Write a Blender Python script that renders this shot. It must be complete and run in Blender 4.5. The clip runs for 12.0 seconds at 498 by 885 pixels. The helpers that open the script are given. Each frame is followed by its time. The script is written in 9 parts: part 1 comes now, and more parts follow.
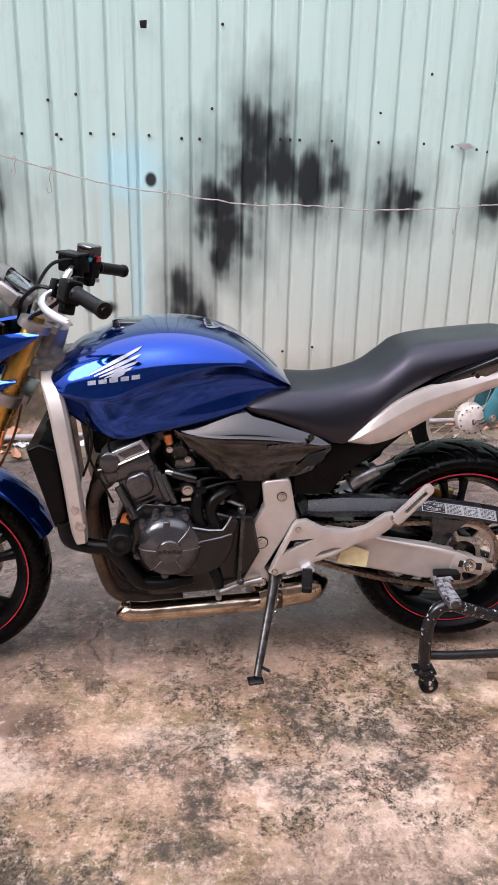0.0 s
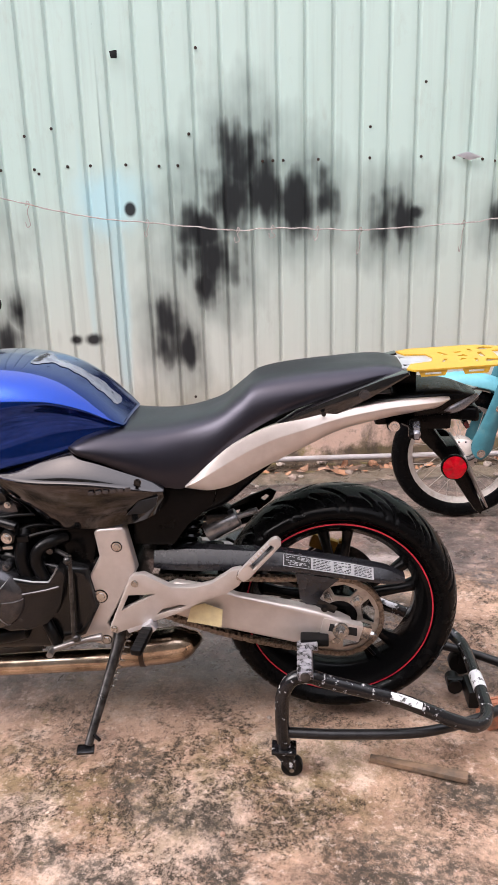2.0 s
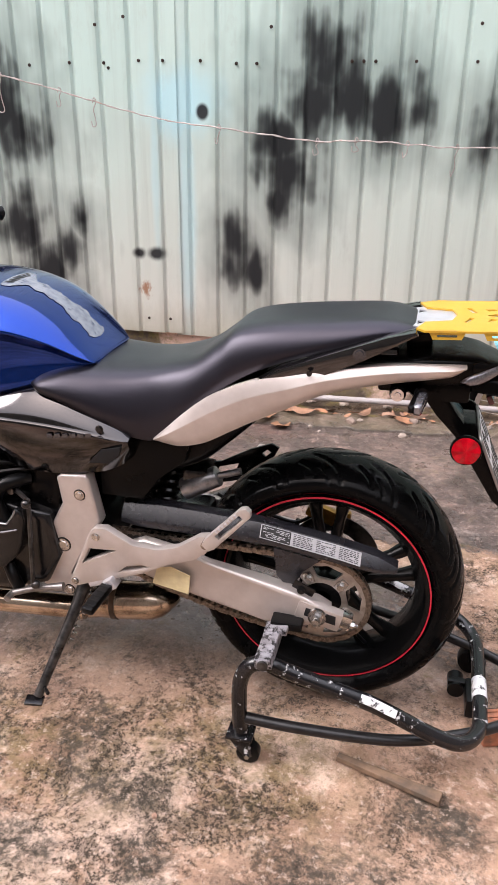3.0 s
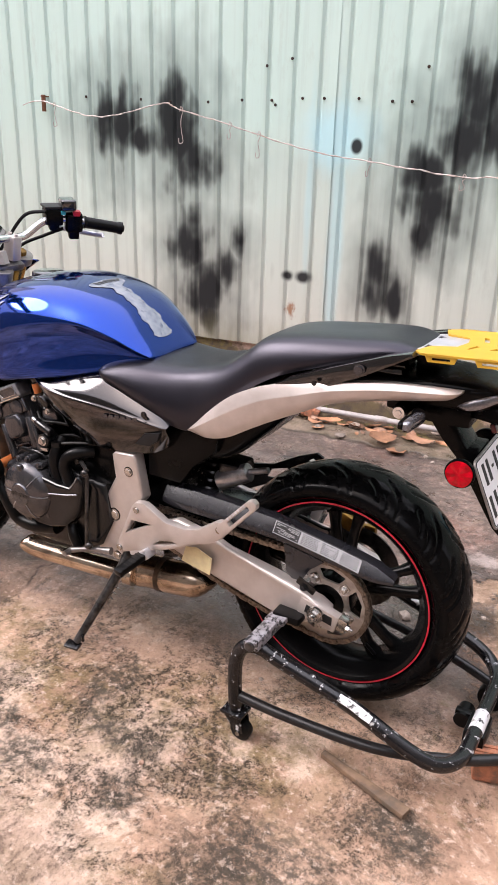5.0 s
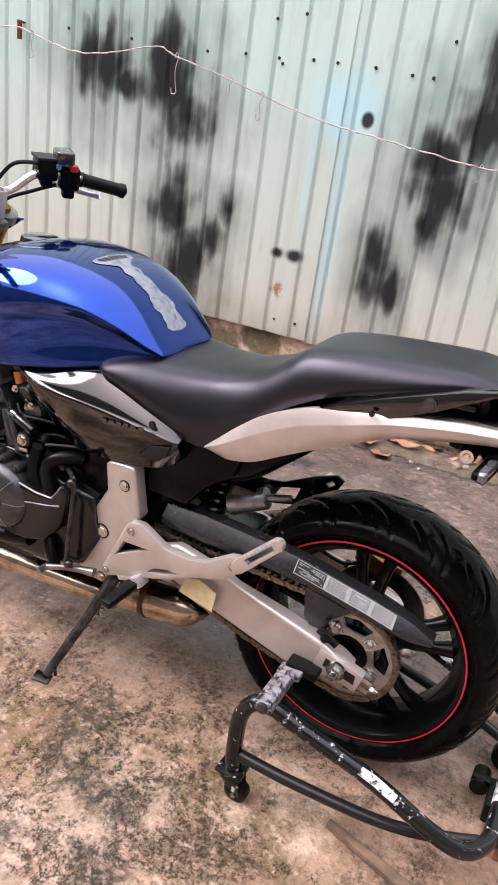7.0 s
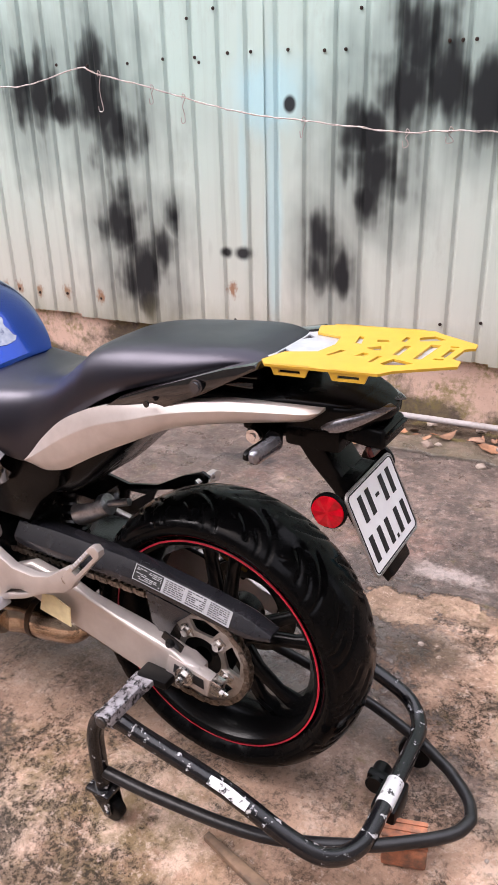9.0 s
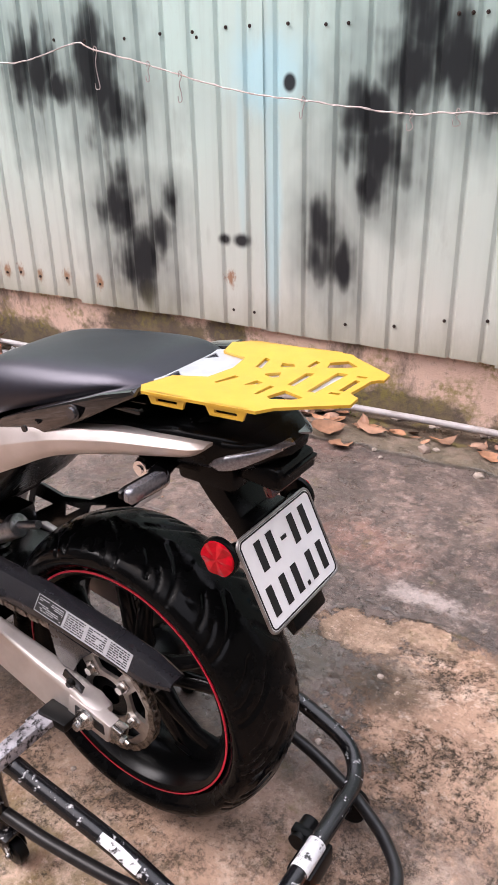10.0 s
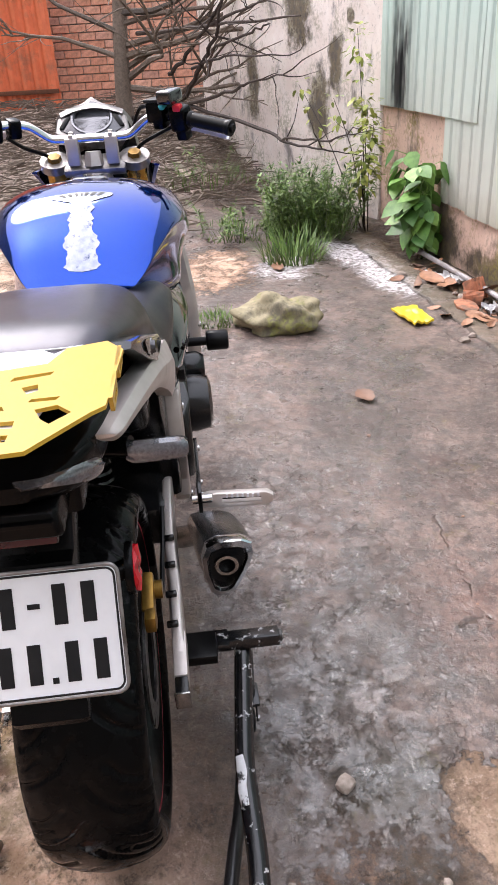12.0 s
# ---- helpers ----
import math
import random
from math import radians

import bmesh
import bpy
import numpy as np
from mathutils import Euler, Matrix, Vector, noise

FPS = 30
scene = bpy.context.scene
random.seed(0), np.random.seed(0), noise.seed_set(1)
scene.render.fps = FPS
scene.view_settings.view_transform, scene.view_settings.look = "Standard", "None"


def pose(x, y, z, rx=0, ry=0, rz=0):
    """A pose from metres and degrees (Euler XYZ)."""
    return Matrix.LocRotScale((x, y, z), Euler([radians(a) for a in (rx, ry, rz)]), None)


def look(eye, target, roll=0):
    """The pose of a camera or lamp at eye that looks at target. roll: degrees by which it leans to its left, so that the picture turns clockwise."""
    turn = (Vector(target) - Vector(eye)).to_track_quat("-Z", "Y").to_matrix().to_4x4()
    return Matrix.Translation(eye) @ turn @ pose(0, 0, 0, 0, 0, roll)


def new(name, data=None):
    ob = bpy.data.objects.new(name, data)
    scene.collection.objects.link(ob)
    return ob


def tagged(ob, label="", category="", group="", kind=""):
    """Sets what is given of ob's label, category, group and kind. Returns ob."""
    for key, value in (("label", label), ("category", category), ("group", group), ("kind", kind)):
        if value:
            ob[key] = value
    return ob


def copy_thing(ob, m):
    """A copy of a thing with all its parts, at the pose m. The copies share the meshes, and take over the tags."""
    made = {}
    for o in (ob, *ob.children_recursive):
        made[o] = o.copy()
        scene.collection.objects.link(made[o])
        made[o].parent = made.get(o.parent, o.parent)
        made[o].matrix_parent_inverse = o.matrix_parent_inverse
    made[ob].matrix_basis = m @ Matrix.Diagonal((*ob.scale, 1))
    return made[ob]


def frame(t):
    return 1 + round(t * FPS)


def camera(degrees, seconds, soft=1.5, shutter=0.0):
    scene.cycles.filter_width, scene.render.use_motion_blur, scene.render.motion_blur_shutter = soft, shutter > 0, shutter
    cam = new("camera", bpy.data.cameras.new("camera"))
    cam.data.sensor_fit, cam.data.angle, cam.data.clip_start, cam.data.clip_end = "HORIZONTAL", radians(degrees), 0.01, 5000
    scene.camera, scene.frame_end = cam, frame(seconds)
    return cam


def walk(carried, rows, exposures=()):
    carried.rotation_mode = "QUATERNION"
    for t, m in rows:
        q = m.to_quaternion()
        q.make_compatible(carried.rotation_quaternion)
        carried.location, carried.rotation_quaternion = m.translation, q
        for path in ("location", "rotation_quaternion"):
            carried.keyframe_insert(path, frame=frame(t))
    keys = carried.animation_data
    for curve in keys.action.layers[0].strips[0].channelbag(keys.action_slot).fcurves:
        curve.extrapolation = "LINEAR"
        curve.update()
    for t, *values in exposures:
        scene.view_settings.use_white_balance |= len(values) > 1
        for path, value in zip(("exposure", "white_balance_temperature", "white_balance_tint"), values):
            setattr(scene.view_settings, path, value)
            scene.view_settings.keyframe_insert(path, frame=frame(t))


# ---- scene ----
cam = camera(36.6, 12.0, soft=0.7)
PATH = [
    (0, (0.0370, 0.0047, 1.3585), (0.0057, 1.7945, 0.7220), 1.3),
    (0.5, (0.1197, 0.1045, 1.3423), (0.0342, 1.9019, 0.7324), 3.7),
    (1, (0.2365, 0.2612, 1.3585), (0.0921, 2.0463, 0.7220), 3.2),
    (1.5, (0.4531, 0.2964, 1.3376), (0.2698, 2.0862, 0.7268), 0.2),
    (2, (0.7362, 0.2764, 1.3357), (0.3857, 2.0539, 0.7610), -1.7),
    (2.5, (0.8692, 0.3553, 1.3072), (0.4750, 2.0795, 0.6137), -2.5),
    (3, (0.9595, 0.5947, 1.3376), (0.3486, 2.2211, 0.5690), 0.7),
    (3.5, (1.1239, 0.6963, 1.3718), (0.1890, 2.1907, 0.6612), 0.6),
    (3.7, (1.2449, 0.6713, 1.3308), (0.1959, 2.1005, 0.6458), 0.0),
    (5.3, (1.3798, 0.6381, 1.3535), (0.3185, 2.0379, 0.6295), 2.9),
    (5.5, (1.2948, 0.6621, 1.3595), (0.2460, 2.0615, 0.6166), 4.7),
    (6, (1.1181, 0.7315, 1.3661), (0.0770, 2.1176, 0.5880), 7.2),
    (6.5, (1.0535, 0.7591, 1.3528), (0.1168, 2.2068, 0.5557), 7.6),
    (7, (1.0488, 0.7533, 1.3480), (0.1501, 2.2315, 0.5624), 8.5),
    (7.5, (1.1096, 0.7723, 1.3404), (0.2270, 2.2819, 0.5976), 6),
    (7.7, (1.1736, 0.8173, 1.3254), (0.2675, 2.3286, 0.6151), 3.6),
    (9.3, (1.4431, 1.1731, 1.3305), (0.3618, 2.4974, 0.5011), -1.4),
    (9.5, (1.4411, 1.2331, 1.3385), (0.3676, 2.5431, 0.4769), -0.6),
    (10, (1.5057, 1.3671, 1.3366), (0.3676, 2.6458, 0.5130), -1.3),
    (10.5, (1.6729, 1.6150, 1.3224), (0.2793, 2.6543, 0.5576), -4.4),
    (11, (1.7090, 1.8382, 1.3034), (0.2575, 2.7104, 0.4417), -2.7),
    (11.5, (1.6150, 2.1109, 1.3167), (0.0798, 2.6847, 0.3543), -0.9),
    (12, (1.5580, 2.3845, 1.2701), (-0.1130, 2.3085, 0.3686), -3.5),
]
walk(cam, [(t, look(eye, target, roll)) for t, eye, target, roll in PATH], [(0.0, 0.55, 6120, 17), (2.0, 0.65, 6440, 17.5), (5.5, 0.73, 6530, 18.5), (8.5, 0.73, 6430, 20), (10.8, 0.72, 6400, 19.5), (12.0, 0.76, 6330, 16)])

# ---- light: an overcast day, soft light from high above the camera's side ----
world = bpy.data.worlds.new("overcast_sky")
scene.world = world
world.use_nodes = True
wn = world.node_tree.nodes
wl = world.node_tree.links
sky = wn.new("ShaderNodeTexSky")
sky.sky_type = "NISHITA"
sky.sun_disc = False
sky.sun_elevation = radians(62)
sky.sun_rotation = radians(200)
sky.air_density, sky.dust_density, sky.ozone_density = 1.0, 6.0, 1.0
cloud = wn.new("ShaderNodeMix")
cloud.data_type = "RGBA"
cloud.inputs[0].default_value = 0.72
cloud.inputs[7].default_value = (10.0, 10.3, 10.8, 1)
wl.new(sky.outputs[0], cloud.inputs[6])
back = wn["Background"]
back.inputs[1].default_value = 0.16
# an overcast dome: three times as bright overhead as at the horizon
where = wn.new("ShaderNodeTexCoord")
split = wn.new("ShaderNodeSeparateXYZ")
wl.new(where.outputs["Generated"], split.inputs[0])
dome = wn.new("ShaderNodeMapRange")
dome.inputs[1].default_value, dome.inputs[2].default_value = 0.0, 1.0
dome.inputs[3].default_value, dome.inputs[4].default_value = 0.26, 1.50
wl.new(split.outputs[2], dome.inputs[0])
shade = wn.new("ShaderNodeVectorMath")
shade.operation = "SCALE"
wl.new(cloud.outputs[2], shade.inputs[0])
wl.new(dome.outputs[0], shade.inputs["Scale"])
wl.new(shade.outputs[0], back.inputs[0])

sun = new("sun", bpy.data.lights.new("sun", "SUN"))
sun.data.energy, sun.data.angle, sun.data.color = 2.0, radians(28), (1.0, 0.96, 0.9)
sun.matrix_world = look((-4.2, -2.5, 4.6), (0, 0, 0))

# ---- geometry helpers ----
BIKE = pose(0.606, 2.070, 0, 0, 0, 7)          # origin under the rear axle; x rearward, y to its right
FENCE = pose(-2.844, 3.475, 0, 0, 0, 12.08)    # x along the fence, y through it


def part(name, bm, material, parent=None, label="", sharp=38, kind=""):
    """One mesh object out of a bmesh, under a thing or a part."""
    me = bpy.data.meshes.new(name)
    bmesh.ops.recalc_face_normals(bm, faces=bm.faces)
    bm.to_mesh(me)
    bm.free()
    me.polygons.foreach_set("use_smooth", [True] * len(me.polygons))
    me.set_sharp_from_angle(angle=radians(sharp))
    for m in material if isinstance(material, (list, tuple)) else [material]:
        me.materials.append(m)
    ob = new(name, me)
    ob.parent = parent
    return tagged(ob, label, kind=kind)


def empty(name, m, label, category, group="", kind=""):
    ob = new(name)
    ob.empty_display_size = 0.1
    ob.matrix_world = m
    return tagged(ob, label, category, group, kind)


def merge(bm, other, m=None):
    if m is not None:
        bmesh.ops.transform(other, matrix=m, verts=other.verts)
    me = bpy.data.meshes.new("tmp")
    other.to_mesh(me)
    other.free()
    bm.from_mesh(me)
    bpy.data.meshes.remove(me)
    return bm


def curve(pts, n=6, closed=False):
    """Catmull-Rom through the points."""
    p = [np.array(q, float) for q in pts]
    out = []
    k = len(p)
    for i in range(k if closed else k - 1):
        a, b, c, d = (p[(i - 1) % k], p[i], p[(i + 1) % k], p[(i + 2) % k]) if closed else (p[max(i - 1, 0)], p[i], p[i + 1], p[min(i + 2, k - 1)])
        for j in range(n):
            t = j / n
            out.append(0.5 * (2 * b + (c - a) * t + (2 * a - 5 * b + 4 * c - d) * t * t + (3 * b - a - 3 * c + d) * t ** 3))
    if not closed:
        out.append(p[-1])
    return out


def loft(bm, rings, closed_ring=True, caps=True):
    rows = [[bm.verts.new(tuple(v)) for v in r] for r in rings]
    n = len(rows[0])
    for a, b in zip(rows, rows[1:]):
        for i in range(n if closed_ring else n - 1):
            j = (i + 1) % n
            bm.faces.new((a[i], a[j], b[j], b[i]))
    if caps and closed_ring:
        bm.faces.new(rows[0][::-1])
        bm.faces.new(rows[-1])
    return bm


def tube(bm, pts, r, seg=10, closed=False, caps=True, flat=1.0):
    """A round tube along points; r one radius or one for each point."""
    p = [Vector(q) for q in pts]
    n = len(p)
    rad = list(r) if isinstance(r, (list, tuple, np.ndarray)) else [r] * n
    up, rings = None, []
    for i, q in enumerate(p):
        d = (p[(i + 1) % n] - p[i - 1]) if closed else (p[min(i + 1, n - 1)] - p[max(i - 1, 0)])
        d.normalize()
        if up is None:
            up = d.orthogonal().normalized()
        up = (up - d * up.dot(d)).normalized()
        side = d.cross(up)
        rings.append([q + (up * math.cos(a) + side * math.sin(a) * flat) * rad[i] for a in [2 * math.pi * k / seg for k in range(seg)]])
    if closed:
        rings.append(rings[0])
        return loft(bm, rings, True, False)
    return loft(bm, rings, True, caps)


def cyl(bm, a, b, r, r2=None, seg=20, bevel=0.0):
    a, b = Vector(a), Vector(b)
    r2 = r if r2 is None else r2
    if bevel:
        d = (b - a).normalized() * bevel
        return tube(bm, [a, a + d * 0.3, a + d, b - d, b - d * 0.3, b], [r - bevel, r - bevel * 0.3, r, r2, r2 - bevel * 0.3, r2 - bevel], seg)
    return tube(bm, [a, b], [r, r2], seg)


def box(bm, size, m=None, bevel=0.004, seg=2, taper=1.0):
    t = bmesh.new()
    bmesh.ops.create_cube(t, size=1)
    for v in t.verts:
        k = taper if v.co.z > 0 else 1.0
        v.co = Vector((v.co.x * size[0] * k, v.co.y * size[1] * k, v.co.z * size[2]))
    if bevel:
        bmesh.ops.bevel(t, geom=t.edges[:], offset=bevel, segments=seg, affect="EDGES", profile=0.6)
    return merge(bm, t, m)


def plate(bm, outline, y0, y1, bevel=0.004, holes=(), seg=2, m=None):
    """A plate from an outline in x and z, from y0 to y1 (numbers, or functions of x and z), with holes."""
    t = bmesh.new()
    edges = []
    for loop in (outline, *holes):
        vs = [t.verts.new((x, 0, z)) for x, z in loop]
        edges += [t.edges.new((vs[i], vs[(i + 1) % len(vs)])) for i in range(len(vs))]
    if holes:
        bmesh.ops.triangle_fill(t, use_beauty=True, use_dissolve=False, edges=edges)
    else:
        t.faces.new(t.verts[:])
    made = bmesh.ops.extrude_face_region(t, geom=t.faces[:])
    far = {v for v in made["geom"] if isinstance(v, bmesh.types.BMVert)}
    bmesh.ops.recalc_face_normals(t, faces=t.faces)
    for v in t.verts:
        y = y1 if v in far else y0
        v.co.y = y(v.co.x, v.co.z) if callable(y) else y
    if bevel:
        rim = [e for e in t.edges if len(e.link_faces) == 2 and e.calc_face_angle(0) > 0.5 and not ((e.verts[0] in far) != (e.verts[1] in far) and e.calc_face_angle(0) < 0.9)]
        bmesh.ops.bevel(t, geom=rim, offset=bevel, segments=seg, affect="EDGES", profile=0.6, clamp_overlap=True)
    return merge(bm, t, m)


def lathe(bm, profile, centre, seg=64, axis="y", arc=None):
    """Profile of (radius, along) turned round an axis through the centre."""
    c = Vector(centre)
    a0, a1 = arc or (0, 2 * math.pi)
    n = seg if arc is None else seg + 1
    rings = []
    for k in range(n):
        a = a0 + (a1 - a0) * k / seg
        if axis == "y":
            rings.append([c + Vector((r * math.cos(a), y, r * math.sin(a))) for r, y in profile])
        elif axis == "x":
            rings.append([c + Vector((y, r * math.cos(a), r * math.sin(a))) for r, y in profile])
        else:
            rings.append([c + Vector((r * math.cos(a), r * math.sin(a), y)) for r, y in profile])
    if arc is None:
        rings.append(rings[0])
    rows = []
    for i, ring in enumerate(rings):
        rows.append(rows[0] if arc is None and i == len(rings) - 1 else [bm.verts.new(v) for v in ring])
    m = len(profile)
    for a, b in zip(rows, rows[1:]):
        for i in range(m - 1):
            bm.faces.new((a[i], a[i + 1], b[i + 1], b[i]))
    return bm


def ball(bm, c, r, seg=12, squash=(1, 1, 1), rough=0.0, freq=3.0, seed=0.0):
    t = bmesh.new()
    bmesh.ops.create_icosphere(t, subdivisions=seg if seg < 6 else 3, radius=1)
    for v in t.verts:
        k = 1 + rough * noise.noise(v.co * freq + Vector((seed, seed * 2, 0)))
        v.co = Vector((v.co.x * r * squash[0] * k + c[0], v.co.y * r * squash[1] * k + c[1], v.co.z * r * squash[2] * k + c[2]))
    return merge(bm, t)


def bolt(bm, p, r=0.008, h=0.006, way=(0, -1, 0), hexa=True):
    p, w = Vector(p), Vector(way).normalized()
    cyl(bm, p, p + w * h * 0.35, r * 1.35, seg=16)
    cyl(bm, p + w * h * 0.3, p + w * h, r, r * 0.92, seg=6 if hexa else 16)
    return bm


# ---- materials ----
def shader(name):
    m = bpy.data.materials.new(name)
    m.use_nodes = True
    return m, m.node_tree, m.node_tree.nodes["Principled BSDF"]


def add(tree, kind):
    return tree.nodes.new(kind)


def noisy(tree, scale, detail=5, rough=0.55, coords="Object", stretch=None, distort=0.0, seed=0.0):
    """A noise texture's factor in the object's own metres."""
    tc = add(tree, "ShaderNodeTexCoord")
    src = tc.outputs[coords]
    if stretch:
        mp = add(tree, "ShaderNodeMapping")
        mp.inputs["Scale"].default_value = stretch
        tree.links.new(src, mp.inputs["Vector"])
        src = mp.outputs[0]
    n = add(tree, "ShaderNodeTexNoise")
    n.inputs["Scale"].default_value, n.inputs["Detail"].default_value = scale, detail
    n.inputs["Roughness"].default_value, n.inputs["Distortion"].default_value = rough, distort
    if seed:
        n.noise_dimensions = "4D"
        n.inputs["W"].default_value = seed
    tree.links.new(src, n.inputs["Vector"])
    return n.outputs["Fac"]


def ramp(tree, fac, *stops):
    n = add(tree, "ShaderNodeValToRGB")
    e = n.color_ramp.elements
    while len(e) < len(stops):
        e.new(0.5)
    for k, (pos, c) in zip(e, stops):
        k.position = pos
        k.color = (c, c, c, 1) if isinstance(c, (int, float)) else (*c, 1)
    tree.links.new(fac, n.inputs[0])
    return n.outputs["Color"]


def blend(tree, fac, a, b, mode="MIX"):
    n = add(tree, "ShaderNodeMix")
    n.data_type, n.blend_type = "RGBA", mode
    for slot, v in ((0, fac), (6, a), (7, b)):
        if isinstance(v, bpy.types.NodeSocket):
            tree.links.new(v, n.inputs[slot])
        elif slot == 0:
            n.inputs[0].default_value = v
        else:
            n.inputs[slot].default_value = (*v, 1) if len(v) == 3 else v
    return n.outputs[2]


def calc(tree, op, a, b=0.0, clamp=False):
    n = add(tree, "ShaderNodeMath")
    n.operation, n.use_clamp = op, clamp
    for slot, v in ((0, a), (1, b)):
        if isinstance(v, bpy.types.NodeSocket):
            tree.links.new(v, n.inputs[slot])
        else:
            n.inputs[slot].default_value = v
    return n.outputs[0]


def bumped(tree, bsdf, height, strength=0.3, distance=0.002):
    b = add(tree, "ShaderNodeBump")
    b.inputs["Strength"].default_value, b.inputs["Distance"].default_value = strength, distance
    tree.links.new(height, b.inputs["Height"])
    tree.links.new(b.outputs[0], bsdf.inputs["Normal"])


def stuff(name, c1, c2=None, scale=60, rough=(0.4, 0.6), metal=0.0, bump=0.15, fine=400, coat=0.0, dirt=None, dirt_at=0.62, big=6, spec=0.5, depth=0.0006, edge=0.1):
    """A worn surface: two tones at grain size, a second tone of dirt in larger patches, uneven gloss, fine relief."""
    m, t, b = shader(name)
    c2 = c2 or tuple(0.75 * c for c in c1)
    col = blend(t, ramp(t, noisy(t, scale), (0.35, 0.0), (0.68, 1.0)), c1, c2)
    if dirt:
        col = blend(t, ramp(t, noisy(t, big, 8, 0.68), (dirt_at - edge, 0.0), (dirt_at + edge, 1.0)), col, dirt)
    t.links.new(col, b.inputs["Base Color"])
    r = add(t, "ShaderNodeMapRange")
    r.inputs[3].default_value, r.inputs[4].default_value = rough
    t.links.new(noisy(t, scale * 0.4, 6), r.inputs[0])
    t.links.new(r.outputs[0], b.inputs["Roughness"])
    b.inputs["Metallic"].default_value = metal
    b.inputs["Specular IOR Level"].default_value = spec
    b.inputs["Coat Weight"].default_value = coat
    b.inputs["Coat Roughness"].default_value = 0.025
    if bump:
        bumped(t, b, noisy(t, fine, 3), bump, depth)
    return m


M_BLUE = stuff("blue_metallic_paint", (0.0006, 0.040, 0.30), (0.0004, 0.027, 0.21), 900, (0.08, 0.12), 0.9, 0.0, coat=0.6)
M_BLUE.node_tree.nodes["Principled BSDF"].inputs["Coat IOR"].default_value = 1.46
M_SILVER = stuff("silver_painted_aluminium", (0.55, 0.50, 0.475), (0.48, 0.43, 0.405), 25, (0.36, 0.48), 0.6, 0.08, 900, dirt=(0.30, 0.24, 0.20), dirt_at=0.74, big=14)
M_CAST = stuff("grey_cast_aluminium", (0.36, 0.355, 0.37), (0.20, 0.20, 0.21), 45, (0.20, 0.42), 0.8, 0.2, 500, dirt=(0.03, 0.027, 0.025), dirt_at=0.64, big=18)
M_DARKCAST = stuff("dark_grey_satin_casting", (0.100, 0.099, 0.106), (0.068, 0.067, 0.072), 35, (0.16, 0.30), 0.75, 0.15, 700, dirt=(0.016, 0.015, 0.014), dirt_at=0.68, big=20)
M_KICK = stuff("worn_dark_steel", (0.10, 0.095, 0.093), (0.022, 0.021, 0.021), 45, (0.2, 0.4), 0.8, 0.2, 500)
M_CLAMP = stuff("grey_cast_alloy", (0.30, 0.28, 0.27), (0.20, 0.185, 0.18), 40, (0.28, 0.42), 0.7, 0.1, 400, dirt=(0.07, 0.055, 0.045), dirt_at=0.62, big=15)
M_GUARD = stuff("charcoal_satin_plastic", (0.015, 0.015, 0.018), (0.011, 0.011, 0.014), 40, (0.20, 0.32), 0.0, 0.1, 700, dirt=(0.04, 0.038, 0.036), dirt_at=0.72, big=12, spec=0.5)
M_ENGINE = stuff("black_engine_paint", (0.006, 0.006, 0.0065), (0.004, 0.004, 0.0045), 50, (0.10, 0.26), 0.0, 0.35, 300, dirt=(0.022, 0.019, 0.017), dirt_at=0.72, big=16, spec=0.42)
M_STEEL = stuff("worn_steel", (0.55, 0.54, 0.53), (0.40, 0.39, 0.38), 80, (0.16, 0.32), 1.0, 0.1, 600, dirt=(0.14, 0.10, 0.08), dirt_at=0.72, big=25)
M_CHROME = stuff("chrome", (0.72, 0.72, 0.74), (0.64, 0.64, 0.66), 40, (0.08, 0.2), 1.0, 0.0)
M_PLASTIC = stuff("black_plastic", (0.0026, 0.0026, 0.0028), (0.002, 0.002, 0.0022), 60, (0.16, 0.34), 0.0, 0.1, 700, dirt=(0.006, 0.0056, 0.0053), dirt_at=0.74, big=9, spec=0.10)
M_GLOSS = stuff("dark_gloss_plastic", (0.006, 0.0056, 0.006), (0.0045, 0.004, 0.0045), 30, (0.08, 0.15), 0.0, 0.0, coat=1.0)
M_SEAT = stuff("black_seat_vinyl", (0.007, 0.007, 0.010), (0.005, 0.005, 0.007), 18, (0.22, 0.42), 0.0, 0.3, 900, dirt=(0.014, 0.014, 0.016), dirt_at=0.66, big=9, spec=0.50)
M_COVER = stuff("graphite_metallic_paint", (0.048, 0.045, 0.046), (0.036, 0.034, 0.035), 600, (0.08, 0.13), 1.0, 0.0, coat=0.65)
M_COVER.node_tree.nodes["Principled BSDF"].inputs["Coat Roughness"].default_value = 0.05
M_SEAT.node_tree.nodes["Principled BSDF"].inputs["Specular Tint"].default_value = (0.86, 0.82, 1.0, 1)
M_RUBBER = stuff("wet_tyre_rubber", (0.0026, 0.0026, 0.0028), (0.0018, 0.0018, 0.002), 30, (0.05, 0.30), 0.0, 0.3, 48, dirt=(0.005, 0.0048, 0.0046), dirt_at=0.70, big=12, spec=0.07, depth=0.0012)
_t = M_RUBBER.node_tree
_t.links.new(ramp(_t, noisy(_t, 26, 5, 0.6), (0.42, 0.30), (0.58, 0.06)), _t.nodes["Principled BSDF"].inputs["Roughness"])
M_HOSE = stuff("black_rubber_hose", (0.004, 0.004, 0.0043), (0.003, 0.003, 0.0032), 50, (0.22, 0.42), 0.0, 0.15, 500, dirt=(0.013, 0.012, 0.011), dirt_at=0.74, big=20, spec=0.16)
M_RIM = stuff("black_wheel_paint", (0.004, 0.004, 0.0043), (0.003, 0.003, 0.0032), 50, (0.16, 0.28), 0.0, 0.1, 500, dirt=(0.016, 0.014, 0.012), dirt_at=0.74, big=15, spec=0.16)
